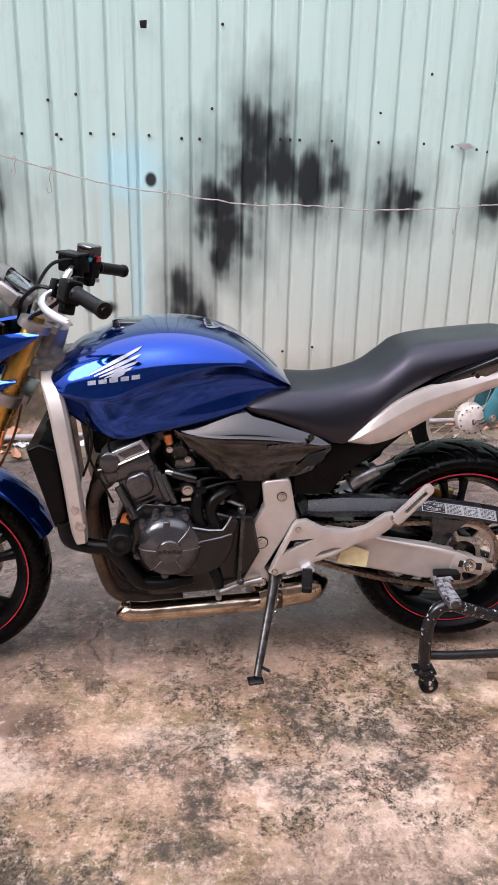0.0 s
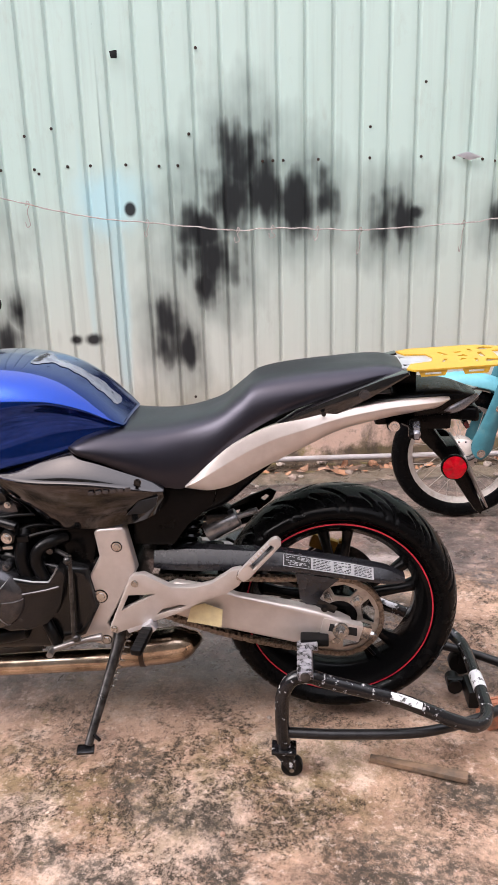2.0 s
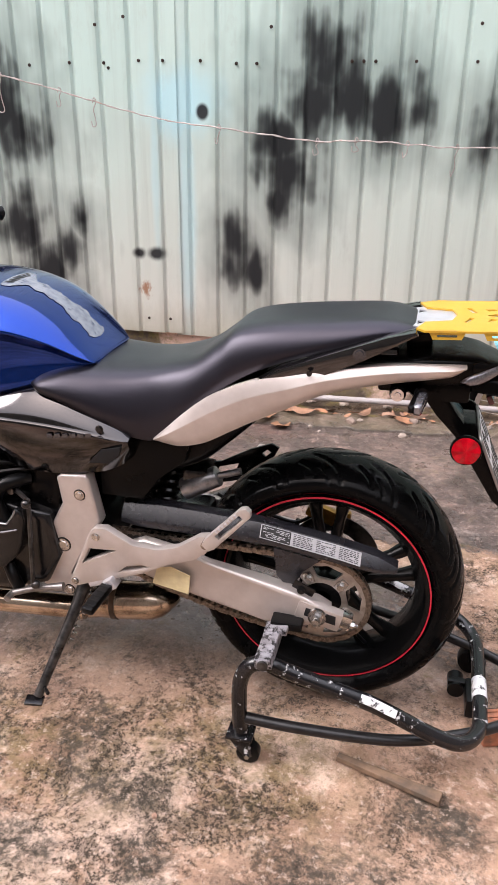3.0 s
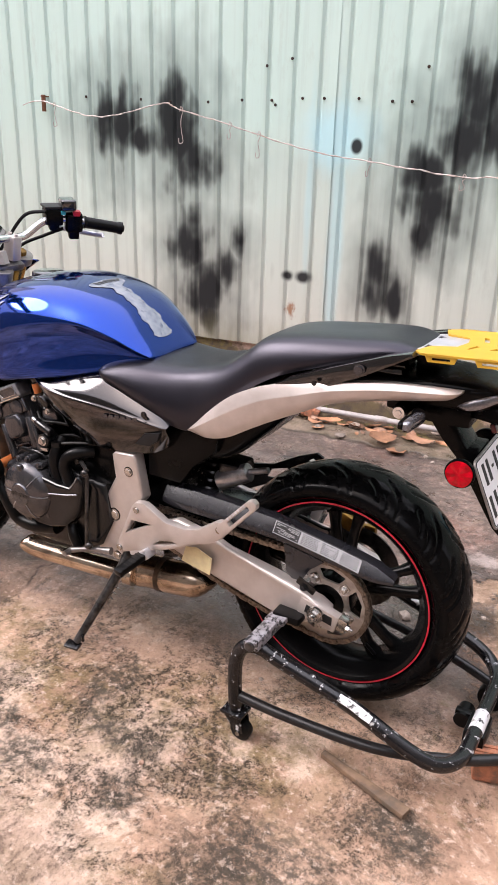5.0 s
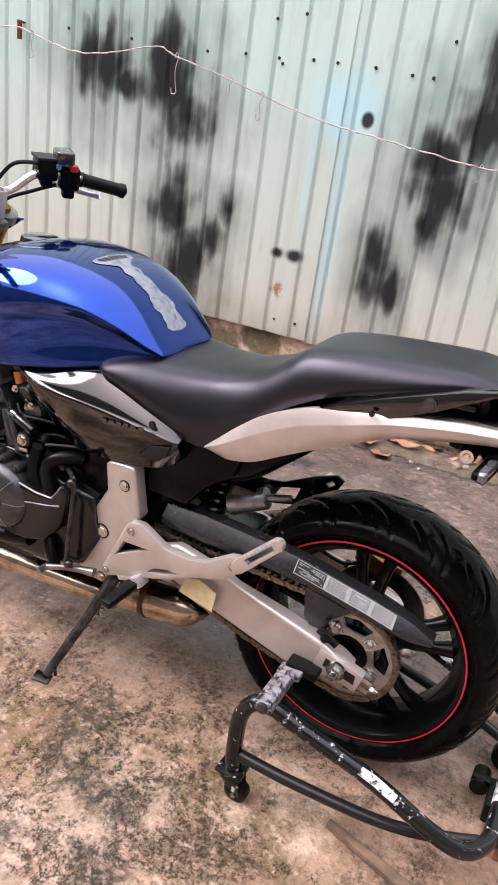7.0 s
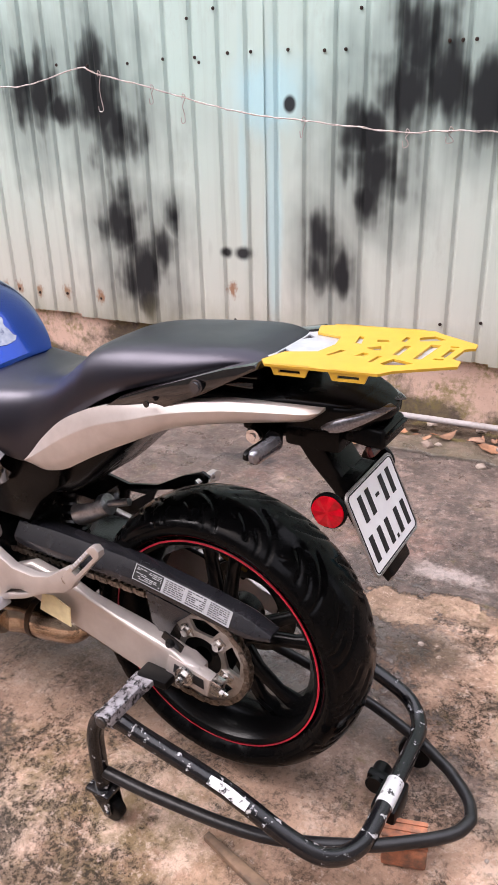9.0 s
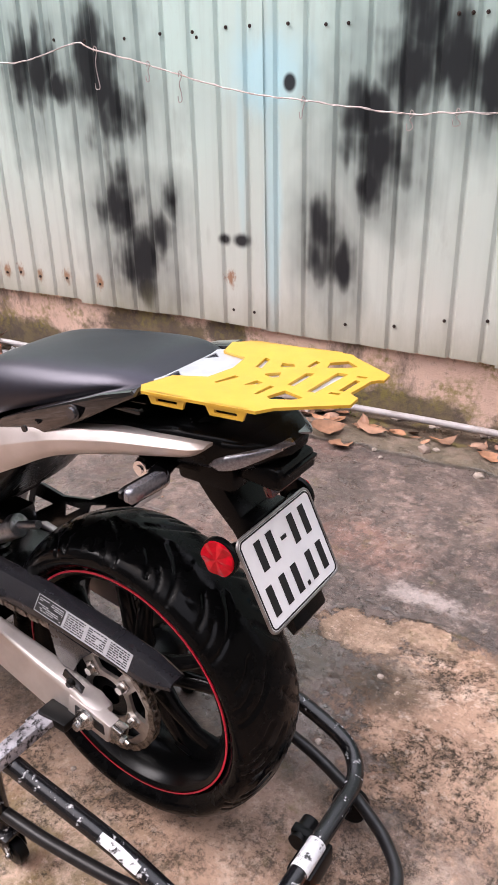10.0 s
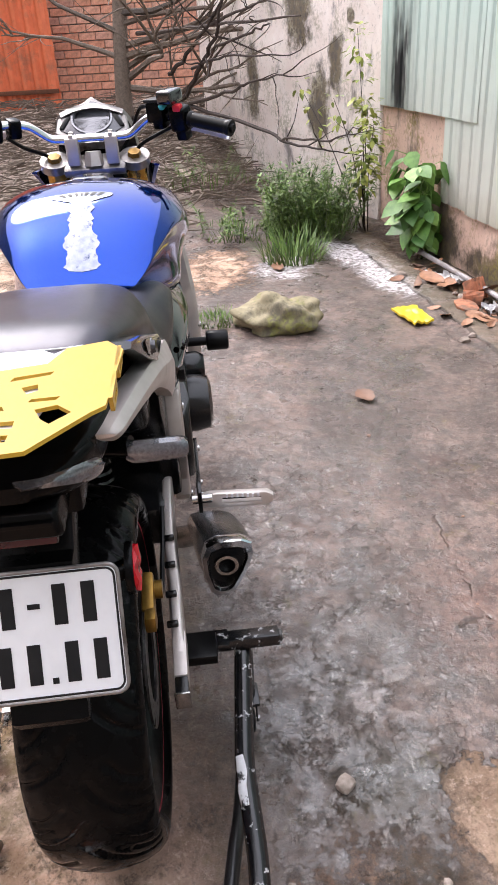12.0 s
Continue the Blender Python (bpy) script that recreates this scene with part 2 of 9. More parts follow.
M_RED = stuff("red_rim_tape", (0.52, 0.014, 0.040), (0.36, 0.010, 0.028), 60, (0.3, 0.45), 0.0, 0.0)
M_GOLD = stuff("gold_anodised_fork", (0.52, 0.30, 0.07), (0.42, 0.23, 0.05), 30, (0.22, 0.34), 0.9, 0.0)
M_EXHAUST = stuff("heat_tinted_exhaust_steel", (0.62, 0.52, 0.42), (0.50, 0.39, 0.29), 9, (0.14, 0.26), 1.0, 0.08, 300, dirt=(0.16, 0.10, 0.07), dirt_at=0.60, big=9)
M_HEADER = stuff("sooty_header_pipe", (0.10, 0.075, 0.06), (0.05, 0.04, 0.034), 20, (0.4, 0.6), 0.7, 0.2, 300, dirt=(0.16, 0.09, 0.05), dirt_at=0.62, big=14)
M_CHAIN = stuff("oily_chain_steel", (0.27, 0.22, 0.18), (0.08, 0.062, 0.05), 150, (0.26, 0.42), 0.85, 0.2, 700)
M_SPROCKET = stuff("sprocket_steel", (0.46, 0.42, 0.385), (0.32, 0.285, 0.26), 60, (0.32, 0.46), 0.85, 0.1, 500, dirt=(0.14, 0.11, 0.09), dirt_at=0.68, big=20)
M_YELLOW = stuff("yellow_powder_coat", (0.50, 0.300, 0.024), (0.455, 0.27, 0.021), 30, (0.34, 0.46), 0.0, 0.08, 900)
M_RAWALU = stuff("bare_aluminium_sheet", (0.66, 0.66, 0.70), (0.56, 0.56, 0.60), 40, (0.3, 0.42), 0.7, 0.05, 600)
M_WHITE = stuff("white_plate_enamel", (0.78, 0.78, 0.80), (0.72, 0.72, 0.74), 30, (0.35, 0.45), 0.0, 0.0)
M_INK = stuff("black_ink", (0.014, 0.014, 0.015), (0.010, 0.010, 0.011), 30, (0.4, 0.5), 0.0, 0.0, spec=0.2)
M_TAPE = stuff("torn_white_tape", (0.74, 0.74, 0.76), (0.60, 0.60, 0.62), 60, (0.3, 0.5), 0.0, 0.1, dirt=(0.02, 0.02, 0.022), dirt_at=0.57, big=55, edge=0.03)
M_LABEL = stuff("white_sticker", (0.36, 0.36, 0.38), (0.28, 0.28, 0.30), 90, (0.35, 0.5), 0.0, 0.0)
M_CREAM = stuff("yellowed_paper_sticker", (0.72, 0.62, 0.36), (0.62, 0.52, 0.30), 60, (0.4, 0.55), 0.0, 0.0)
M_EMBLEM = stuff("pale_emblem_foil", (0.34, 0.35, 0.42), (0.26, 0.27, 0.34), 60, (0.22, 0.32), 0.3, 0.0)
M_PAD = stuff("scuffed_clear_tank_pad", (0.36, 0.37, 0.43), (0.22, 0.24, 0.31), 55, (0.12, 0.3), 0.5, 0.4, 120, dirt=(0.03, 0.045, 0.11), dirt_at=0.64, big=40, edge=0.06)
M_REFLECT = stuff("red_reflector", (0.50, 0.001, 0.010), (0.30, 0.001, 0.006), 90, (0.10, 0.2), 0.0, 0.25, 260, coat=0.15, depth=0.001, spec=0.25)
M_REDLENS = stuff("dark_red_lens", (0.06, 0.002, 0.004), (0.04, 0.0012, 0.003), 40, (0.1, 0.2), 0.0, 0.2, 160, coat=0.3)
M_BUTTON = stuff("red_switch", (0.60, 0.02, 0.03), (0.5, 0.016, 0.025), 40, (0.3, 0.4), 0.0, 0.0)
M_TEAL = stuff("teal_switch", (0.05, 0.42, 0.46), (0.04, 0.35, 0.4), 40, (0.3, 0.4), 0.0, 0.0)
M_BRASS = stuff("brass_caliper", (0.30, 0.17, 0.035), (0.18, 0.10, 0.02), 50, (0.3, 0.45), 0.8, 0.1, 500)
M_COPPER = stuff("orange_plug", (0.45, 0.13, 0.03), (0.34, 0.09, 0.02), 40, (0.35, 0.5), 0.1, 0.0)
M_STAND = stuff("chipped_black_tube_paint", (0.007, 0.007, 0.0085), (0.005, 0.005, 0.006), 40, (0.15, 0.30), 0.0, 0.2, 350, dirt=(0.50, 0.49, 0.50), dirt_at=0.615, big=46, edge=0.02, spec=0.5)
M_SCUFF = stuff("scuffed_square_tube", (0.44, 0.43, 0.47), (0.26, 0.25, 0.27), 60, (0.22, 0.42), 0.45, 0.3, 300, dirt=(0.012, 0.012, 0.013), dirt_at=0.535, big=75, edge=0.05)
M_HANDLE = stuff("worn_dark_tube", (0.017, 0.016, 0.017), (0.008, 0.0075, 0.008), 45, (0.24, 0.42), 0.2, 0.25, 300, dirt=(0.20, 0.19, 0.19), dirt_at=0.70, big=50, edge=0.03)
M_MOPED = stuff("faded_sky_blue_paint", (0.14, 0.42, 0.50), (0.11, 0.35, 0.42), 25, (0.3, 0.45), 0.0, 0.08, 500, dirt=(0.10, 0.14, 0.14), dirt_at=0.7, big=9)
M_FORKBLUE = stuff("dull_teal_paint", (0.045, 0.18, 0.22), (0.032, 0.13, 0.165), 25, (0.3, 0.45), 0.0, 0.08, 500, dirt=(0.12, 0.20, 0.21), dirt_at=0.66, big=14)
M_HUB = stuff("bleached_alloy_hub", (0.70, 0.62, 0.58), (0.58, 0.50, 0.46), 40, (0.4, 0.55), 0.2, 0.1, 400, dirt=(0.30, 0.22, 0.18), dirt_at=0.66, big=30)
M_MOPEDGREY = stuff("old_grey_alloy", (0.50, 0.45, 0.42), (0.38, 0.34, 0.31), 40, (0.35, 0.5), 0.5, 0.1, 400, dirt=(0.24, 0.17, 0.13), dirt_at=0.62, big=15)


def lens(name, colour, rough=0.05):
    m, t, b = shader(name)
    b.inputs["Base Color"].default_value = (*colour, 1)
    b.inputs["Transmission Weight"].default_value = 0.92
    b.inputs["IOR"].default_value = 1.4
    t.links.new(ramp(t, noisy(t, 120), (0.3, rough), (0.7, rough + 0.15)), b.inputs["Roughness"])
    bumped(t, b, noisy(t, 220, 1), 0.4, 0.002)
    return m


M_LENS = stuff("milky_clear_lens", (0.17, 0.17, 0.19), (0.10, 0.10, 0.115), 260, (0.06, 0.14), 0.5, 0.25, 420, coat=1.0, depth=0.0008)
M_GLASS = lens("gauge_glass", (0.75, 0.78, 0.82))


# ---- ground ----
def spot(t, xy, cx, cy, rx, ry, soft, warp=None, turn=0.0):
    """1 inside an ellipse of the plane, 0 outside, with a soft, noise-eaten edge."""
    x = calc(t, "SUBTRACT", xy[0], cx)
    y = calc(t, "SUBTRACT", xy[1], cy)
    if turn:
        c, s = math.cos(radians(turn)), math.sin(radians(turn))
        x, y = calc(t, "ADD", calc(t, "MULTIPLY", x, c), calc(t, "MULTIPLY", y, s)), calc(t, "SUBTRACT", calc(t, "MULTIPLY", y, c), calc(t, "MULTIPLY", x, s))
    x, y = calc(t, "DIVIDE", x, rx), calc(t, "DIVIDE", y, ry)
    d = calc(t, "SQRT", calc(t, "ADD", calc(t, "MULTIPLY", x, x), calc(t, "MULTIPLY", y, y)))
    if warp is not None:
        d = calc(t, "ADD", d, warp)
    r = add(t, "ShaderNodeMapRange")
    r.interpolation_type = "SMOOTHSTEP"
    r.inputs[1].default_value, r.inputs[2].default_value = 1 + soft, 1 - soft
    t.links.new(d, r.inputs[0])
    return r.outputs[0]


def axes(t):
    tc = add(t, "ShaderNodeTexCoord")
    s = add(t, "ShaderNodeSeparateXYZ")
    t.links.new(tc.outputs["Object"], s.inputs[0])
    return s.outputs


def most(t, *values):
    out = values[0]
    for v in values[1:]:
        out = calc(t, "MAXIMUM", out, v)
    return out


def cracks(t, xy, wobble, *lines):
    """Distance in metres to the nearest of some polylines in the plane, bent by a wobble."""
    near = None
    for pts in lines:
        for (x0, y0), (x1, y1) in zip(pts, pts[1:]):
            ln = math.hypot(x1 - x0, y1 - y0)
            ux, uy = (x1 - x0) / ln, (y1 - y0) / ln
            px, py = calc(t, "SUBTRACT", xy[0], x0), calc(t, "SUBTRACT", xy[1], y0)
            along = calc(t, "ADD", calc(t, "MULTIPLY", px, ux), calc(t, "MULTIPLY", py, uy))
            across = calc(t, "ABSOLUTE", calc(t, "ADD", calc(t, "SUBTRACT", calc(t, "MULTIPLY", py, ux), calc(t, "MULTIPLY", px, uy)), wobble))
            over = calc(t, "MAXIMUM", calc(t, "SUBTRACT", calc(t, "ABSOLUTE", calc(t, "SUBTRACT", along, ln / 2)), ln / 2), 0.0)
            d = calc(t, "ADD", across, over)
            near = d if near is None else calc(t, "MINIMUM", near, d)
    return near


def concrete():
    m, t, b = shader("stained_wet_concrete")
    xy = axes(t)
    mul = lambda a, c: calc(t, "MULTIPLY", a, c)
    warp = mul(calc(t, "SUBTRACT", noisy(t, 2.6, 8, 0.62), 0.5), 1.6)
    fine = calc(t, "ADD", mul(calc(t, "SUBTRACT", noisy(t, 9, 8, 0.65), 0.5), 2.2), mul(calc(t, "SUBTRACT", noisy(t, 42, 8, 0.7, seed=41.0), 0.5), 2.2))
    grain = noisy(t, 95, 9, 0.72, seed=3.0)
    # worn, sun-bleached concrete on the open side
    tan = blend(t, ramp(t, noisy(t, 3.4, 10, 0.70, seed=1.0), (0.42, 0.0), (0.58, 1.0)), (0.70, 0.462, 0.335), (0.43, 0.268, 0.188))
    tan = blend(t, ramp(t, noisy(t, 2.7, 11, 0.73, distort=0.4, seed=2.0), (0.515, 0.0), (0.57, 1.0)), tan, (0.80, 0.590, 0.465))
    bleached = most(t, spot(t, xy, 0.32, 1.60, 0.13, 0.16, 0.5, fine), spot(t, xy, 0.36, 1.22, 0.22, 0.16, 0.5, fine), spot(t, xy, -0.62, 1.40, 0.16, 0.10, 0.4, fine), spot(t, xy, -0.16, 1.56, 0.12, 0.05, 0.5, fine))
    tan = blend(t, mul(bleached, 0.7), tan, (0.78, 0.59, 0.48))
    # olive algae where water stands on the open side
    algae = most(t, spot(t, xy, -0.30, 1.68, 0.40, 0.12, 0.6, warp), spot(t, xy, 0.10, 1.62, 0.30, 0.12, 0.6, warp), spot(t, xy, 0.5, 1.75, 0.3, 0.2, 0.6, warp), spot(t, xy, -0.75, 1.2, 0.6, 0.25, 0.6, warp), spot(t, xy, -0.37, 1.16, 0.14, 0.05, 0.6, fine), spot(t, xy, 0.0, 1.10, 0.70, 0.24, 0.6, warp), spot(t, xy, 0.62, 1.20, 0.30, 0.20, 0.6, warp))
    tan = blend(t, mul(algae, ramp(t, noisy(t, 15, 9, 0.72), (0.40, 0.0), (0.58, 0.75))), tan, (0.25, 0.185, 0.085))
    # black lichen: ragged clouds, each of countless small spots
    cloud_n = noisy(t, 5.2, 13, 0.76, distort=0.5, seed=5.0)
    where_ = ramp(t, noisy(t, 1.5, 5, 0.6, seed=6.0), (0.40, 0.35), (0.52, 1.0))
    core = mul(ramp(t, cloud_n, (0.515, 0.0), (0.56, 1.0)), where_)
    halo = mul(ramp(t, cloud_n, (0.465, 0.0), (0.53, 1.0)), where_)
    tan = blend(t, mul(core, 0.52), tan, (0.125, 0.096, 0.064))
    specks = most(t, ramp(t, noisy(t, 58, 10, 0.82, seed=8.0), (0.51, 0.0), (0.535, 1.0)), ramp(t, noisy(t, 140, 6, 0.75, seed=9.0), (0.54, 0.0), (0.57, 1.0)))
    tan = blend(t, mul(mul(specks, calc(t, "ADD", 0.06, halo, True)), 0.85), tan, (0.045, 0.036, 0.026))
    # damp concrete behind the machine: brown, grey and rust-red stains that run into each other
    grey = blend(t, ramp(t, noisy(t, 3.4, 12, 0.74, distort=0.4, seed=11.0), (0.455, 0.0), (0.545, 1.0)), (0.238, 0.169, 0.144), (0.106, 0.079, 0.070))
    red = most(t, spot(t, xy, 0.05, 2.78, 0.22, 0.14, 0.7, fine), spot(t, xy, 0.40, 3.10, 0.20, 0.12, 0.7, fine), mul(ramp(t, noisy(t, 1.2, 6, 0.6, seed=12.0), (0.56, 0.0), (0.70, 1.0)), 0.8))
    grey = blend(t, mul(red, 0.55), grey, (0.225, 0.115, 0.088))
    grey = blend(t, ramp(t, noisy(t, 3.0, 9, 0.68, distort=0.5, seed=13.0), (0.53, 0.0), (0.61, 0.62)), grey, (0.10, 0.084, 0.074))
    grey = blend(t, ramp(t, noisy(t, 3.6, 10, 0.70, seed=14.0), (0.53, 0.0), (0.62, 0.60)), grey, (0.34, 0.252, 0.212))
    grey = blend(t, mul(ramp(t, noisy(t, 24, 11, 0.78, seed=15.0), (0.515, 0.0), (0.545, 1.0)), 0.55), grey, (0.050, 0.042, 0.038))
    # pale flecks: some of the wet floor's glints put into the colour
    grey = blend(t, mul(ramp(t, noisy(t, 34, 11, 0.80, seed=16.0), (0.535, 0.0), (0.565, 1.0)), 0.40), grey, (0.46, 0.37, 0.33))
    # ragged dark stains a hand across
    grey = blend(t, mul(ramp(t, noisy(t, 7.5, 12, 0.77, distort=0.5, seed=61.0), (0.515, 0.0), (0.545, 1.0)), 0.5), grey, (0.072, 0.060, 0.052))
    # broad soft tide marks, and dark patches: wet and the machine's shade in one colour
    tide = ramp(t, noisy(t, 1.1, 4, 0.5, seed=17.0), (0.42, 0.0), (0.60, 1.0))
    grey = blend(t, mul(tide, 0.45), grey, (0.115, 0.092, 0.080))
    wet_shade = most(t, spot(t, xy, 0.55, 2.42, 0.42, 0.24, 0.7, warp), spot(t, xy, 0.10, 2.62, 0.30, 0.16, 0.7, warp), spot(t, xy, 0.78, 2.60, 0.16, 0.12, 0.7, warp))
    grey = blend(t, mul(wet_shade, 0.5), grey, (0.075, 0.062, 0.055))
    wrinkle = calc(t, "ABSOLUTE", calc(t, "SUBTRACT", noisy(t, 12, 7, 0.66, distort=0.8, seed=18.0), 0.5))
    wrinkle = mul(ramp(t, wrinkle, (0.0, 1.0), (0.022, 0.0)), ramp(t, noisy(t, 2.6, 5, 0.6, seed=19.0), (0.42, 0.0), (0.55, 1.0)))
    grey = blend(t, mul(wrinkle, 0.22), grey, (0.040, 0.033, 0.030))
    # where the damp begins; its darker tone also holds the machine's shade
    damp = calc(t, "SUBTRACT", calc(t, "ADD", xy[1], mul(xy[0], -0.30)), 1.80)
    damp = calc(t, "ADD", damp, mul(warp, 0.34))
    r = add(t, "ShaderNodeMapRange")
    r.interpolation_type = "SMOOTHSTEP"
    r.inputs[1].default_value, r.inputs[2].default_value = -0.16, 0.42
    t.links.new(damp, r.inputs[0])
    # a thin dry skin of render, broken off along its far edge
    ragged = mul(fine, 0.75)
    skin = most(t, spot(t, xy, 0.635, 2.745, 0.085, 0.075, 0.08, ragged), spot(t, xy, 0.70, 2.77, 0.08, 0.065, 0.08, ragged), spot(t, xy, 0.80, 2.84, 0.10, 0.055, 0.10, ragged))
    dry = most(t, spot(t, xy, 1.08, 2.58, 0.30, 0.27, 0.35, fine), spot(t, xy, 0.95, 2.78, 0.16, 0.10, 0.4, fine), spot(t, xy, -3.1, 2.02, 0.45, 0.25, 0.25, fine), skin)
    wet = mul(r.outputs[0], calc(t, "SUBTRACT", 1.0, dry))
    col = blend(t, wet, tan, grey)
    col = blend(t, mul(skin, 0.85), col, blend(t, ramp(t, noisy(t, 20, 9, 0.7), (0.4, 0.0), (0.6, 1.0)), (0.52, 0.36, 0.26), (0.40, 0.265, 0.19)))
    # stains: one on the dry skin, old oil, wet creases round the skin
    stains = most(t, spot(t, xy, 0.83, 2.62, 0.10, 0.075, 0.5, fine), spot(t, xy, 0.60, 2.58, 0.10, 0.10, 0.6, fine))
    col = blend(t, mul(stains, 0.72), col, (0.060, 0.050, 0.036))
    lime = most(t, spot(t, xy, 0.73, 2.985, 0.12, 0.035, 0.6, mul(fine, 1.8)), spot(t, xy, 0.385, 2.55, 0.035, 0.03, 0.5, mul(fine, 1.6)), mul(spot(t, xy, -0.55, 3.20, 0.18, 0.03, 0.7, mul(fine, 1.8), 12), 0.3))
    col = blend(t, mul(lime, 0.5), col, (0.56, 0.48, 0.45))
    # smooth pink repair beside the stand, and a slab's edge with its joint
    col = blend(t, mul(spot(t, xy, 0.33, 1.18, 0.26, 0.12, 0.2, mul(fine, 0.5)), 0.5), col, blend(t, noisy(t, 12, 6), (0.56, 0.385, 0.295), (0.46, 0.305, 0.225)))
    slab = most(t, spot(t, xy, -0.46, 1.90, 0.045, 0.17, 0.25, mul(fine, 0.25), 12), spot(t, xy, -0.58, 1.60, 0.13, 0.07, 0.3, mul(fine, 0.6)))
    col = blend(t, mul(slab, 0.65), col, (0.17, 0.112, 0.085))
    # dark blots of mould
    blots = most(t, spot(t, xy, -0.20, 1.47, 0.085, 0.06, 0.45, fine), spot(t, xy, -0.08, 1.35, 0.055, 0.065, 0.45, fine), spot(t, xy, 0.02, 1.45, 0.07, 0.05, 0.45, fine), spot(t, xy, 0.16, 1.42, 0.075, 0.05, 0.45, fine), spot(t, xy, 0.41, 1.47, 0.055, 0.06, 0.45, fine), spot(t, xy, 0.13, 1.72, 0.05, 0.10, 0.5, fine), spot(t, xy, 0.28, 1.60, 0.10, 0.05, 0.5, fine), spot(t, xy, -0.36, 1.46, 0.06, 0.035, 0.5, fine), spot(t, xy, 0.80, 1.50, 0.17, 0.14, 0.5, fine), spot(t, xy, 0.95, 1.78, 0.10, 0.06, 0.5, fine), spot(t, xy, -0.35, 1.10, 0.15, 0.08, 0.6, fine), spot(t, xy, 0.15, 1.07, 0.13, 0.07, 0.6, fine), spot(t, xy, -0.10, 1.22, 0.10, 0.05, 0.6, fine), spot(t, xy, 0.52, 1.12, 0.12, 0.08, 0.6, fine))
    eaten = ramp(t, noisy(t, 38, 9, 0.78), (0.42, 0.25), (0.54, 1.0))
    col = blend(t, mul(mul(blots, eaten), 0.88), col, (0.075, 0.066, 0.052))
    oil = most(t, spot(t, xy, -0.28, 3.31, 0.13, 0.045, 0.6, fine, 15), mul(spot(t, xy, -0.24, 3.33, 0.22, 0.09, 0.7, fine, 15), 0.5))
    col = blend(t, mul(oil, 0.85), col, (0.022, 0.024, 0.028))
    # pale and dark grit
    col = blend(t, mul(ramp(t, noisy(t, 36, 12, 0.82), (0.55, 0.0), (0.585, 1.0)), mul(calc(t, "SUBTRACT", 1.0, wet), 0.62)), col, (0.78, 0.60, 0.49))
    col = blend(t, mul(ramp(t, grain, (0.55, 0.0), (0.58, 1.0)), 0.3), col, (0.045, 0.038, 0.031))
    col = blend(t, mul(ramp(t, noisy(t, 210, 5, 0.7), (0.62, 0.0), (0.67, 1.0)), 0.35), col, (0.72, 0.60, 0.52))
    # moss along the fence and a little everywhere
    moss = mul(ramp(t, noisy(t, 6.5, 8, 0.7), (0.56, 0.0), (0.68, 1.0)), ramp(t, noisy(t, 45, 4), (0.45, 0.0), (0.6, 1.0)))
    col = blend(t, mul(moss, 0.6), col, (0.16, 0.13, 0.045))
    # dried lime and foam by the far weeds
    foam = most(t, spot(t, xy, -3.30, 2.88, 0.38, 0.13, 0.3, fine, 20), spot(t, xy, -2.75, 3.05, 0.35, 0.12, 0.4, fine, 15), spot(t, xy, -3.05, 2.45, 0.22, 0.16, 0.4, mul(fine, 1.5)))
    col = blend(t, mul(foam, ramp(t, noisy(t, 30, 6, 0.7), (0.40, 0.0), (0.56, 1.0))), col, (0.80, 0.76, 0.78))
    # leaf litter and soil under the brushwood
    soil = spot(t, xy, -7.2, 0.6, 3.4, 1.75, 0.16, mul(fine, 0.3))
    col = blend(t, soil, col, blend(t, ramp(t, noisy(t, 18, 10, 0.8), (0.42, 0.0), (0.58, 1.0)), (0.20, 0.15, 0.12), (0.52, 0.42, 0.35)))
    # soil and moss in the gutter at the wall's foot
    off = calc(t, "ADD", mul(calc(t, "ADD", xy[0], 2.844), -0.2093), mul(calc(t, "SUBTRACT", xy[1], 3.475), 0.9779))
    gut = add(t, "ShaderNodeMapRange")
    gut.interpolation_type = "SMOOTHSTEP"
    gut.inputs[1].default_value, gut.inputs[2].default_value = -0.26, -0.18
    t.links.new(calc(t, "ADD", off, mul(fine, 0.08)), gut.inputs[0])
    dirt = blend(t, ramp(t, noisy(t, 16, 10, 0.78), (0.40, 0.0), (0.60, 1.0)), (0.028, 0.021, 0.015), (0.12, 0.085, 0.06))
    dirt = blend(t, ramp(t, noisy(t, 8, 7, 0.7), (0.54, 0.0), (0.62, 0.8)), dirt, (0.17, 0.14, 0.045))
    strip = add(t, "ShaderNodeMapRange")
    strip.inputs[1].default_value, strip.inputs[2].default_value = -0.40, -0.385
    t.links.new(calc(t, "ADD", off, mul(fine, 0.012)), strip.inputs[0])
    kerb = blend(t, ramp(t, noisy(t, 11, 10, 0.72), (0.40, 0.0), (0.60, 1.0)), (0.24, 0.185, 0.14), (0.115, 0.098, 0.055))
    col = blend(t, mul(strip.outputs[0], 0.6), col, kerb)
    col = blend(t, mul(gut.outputs[0], 0.92), col, dirt)
    # the kerb strip's joint and the cracks in the slab
    joint = calc(t, "ABSOLUTE", calc(t, "ADD", calc(t, "ADD", off, 0.392), mul(fine, 0.012)))
    bend = mul(calc(t, "SUBTRACT", noisy(t, 9, 3, 0.5), 0.5), 0.12)
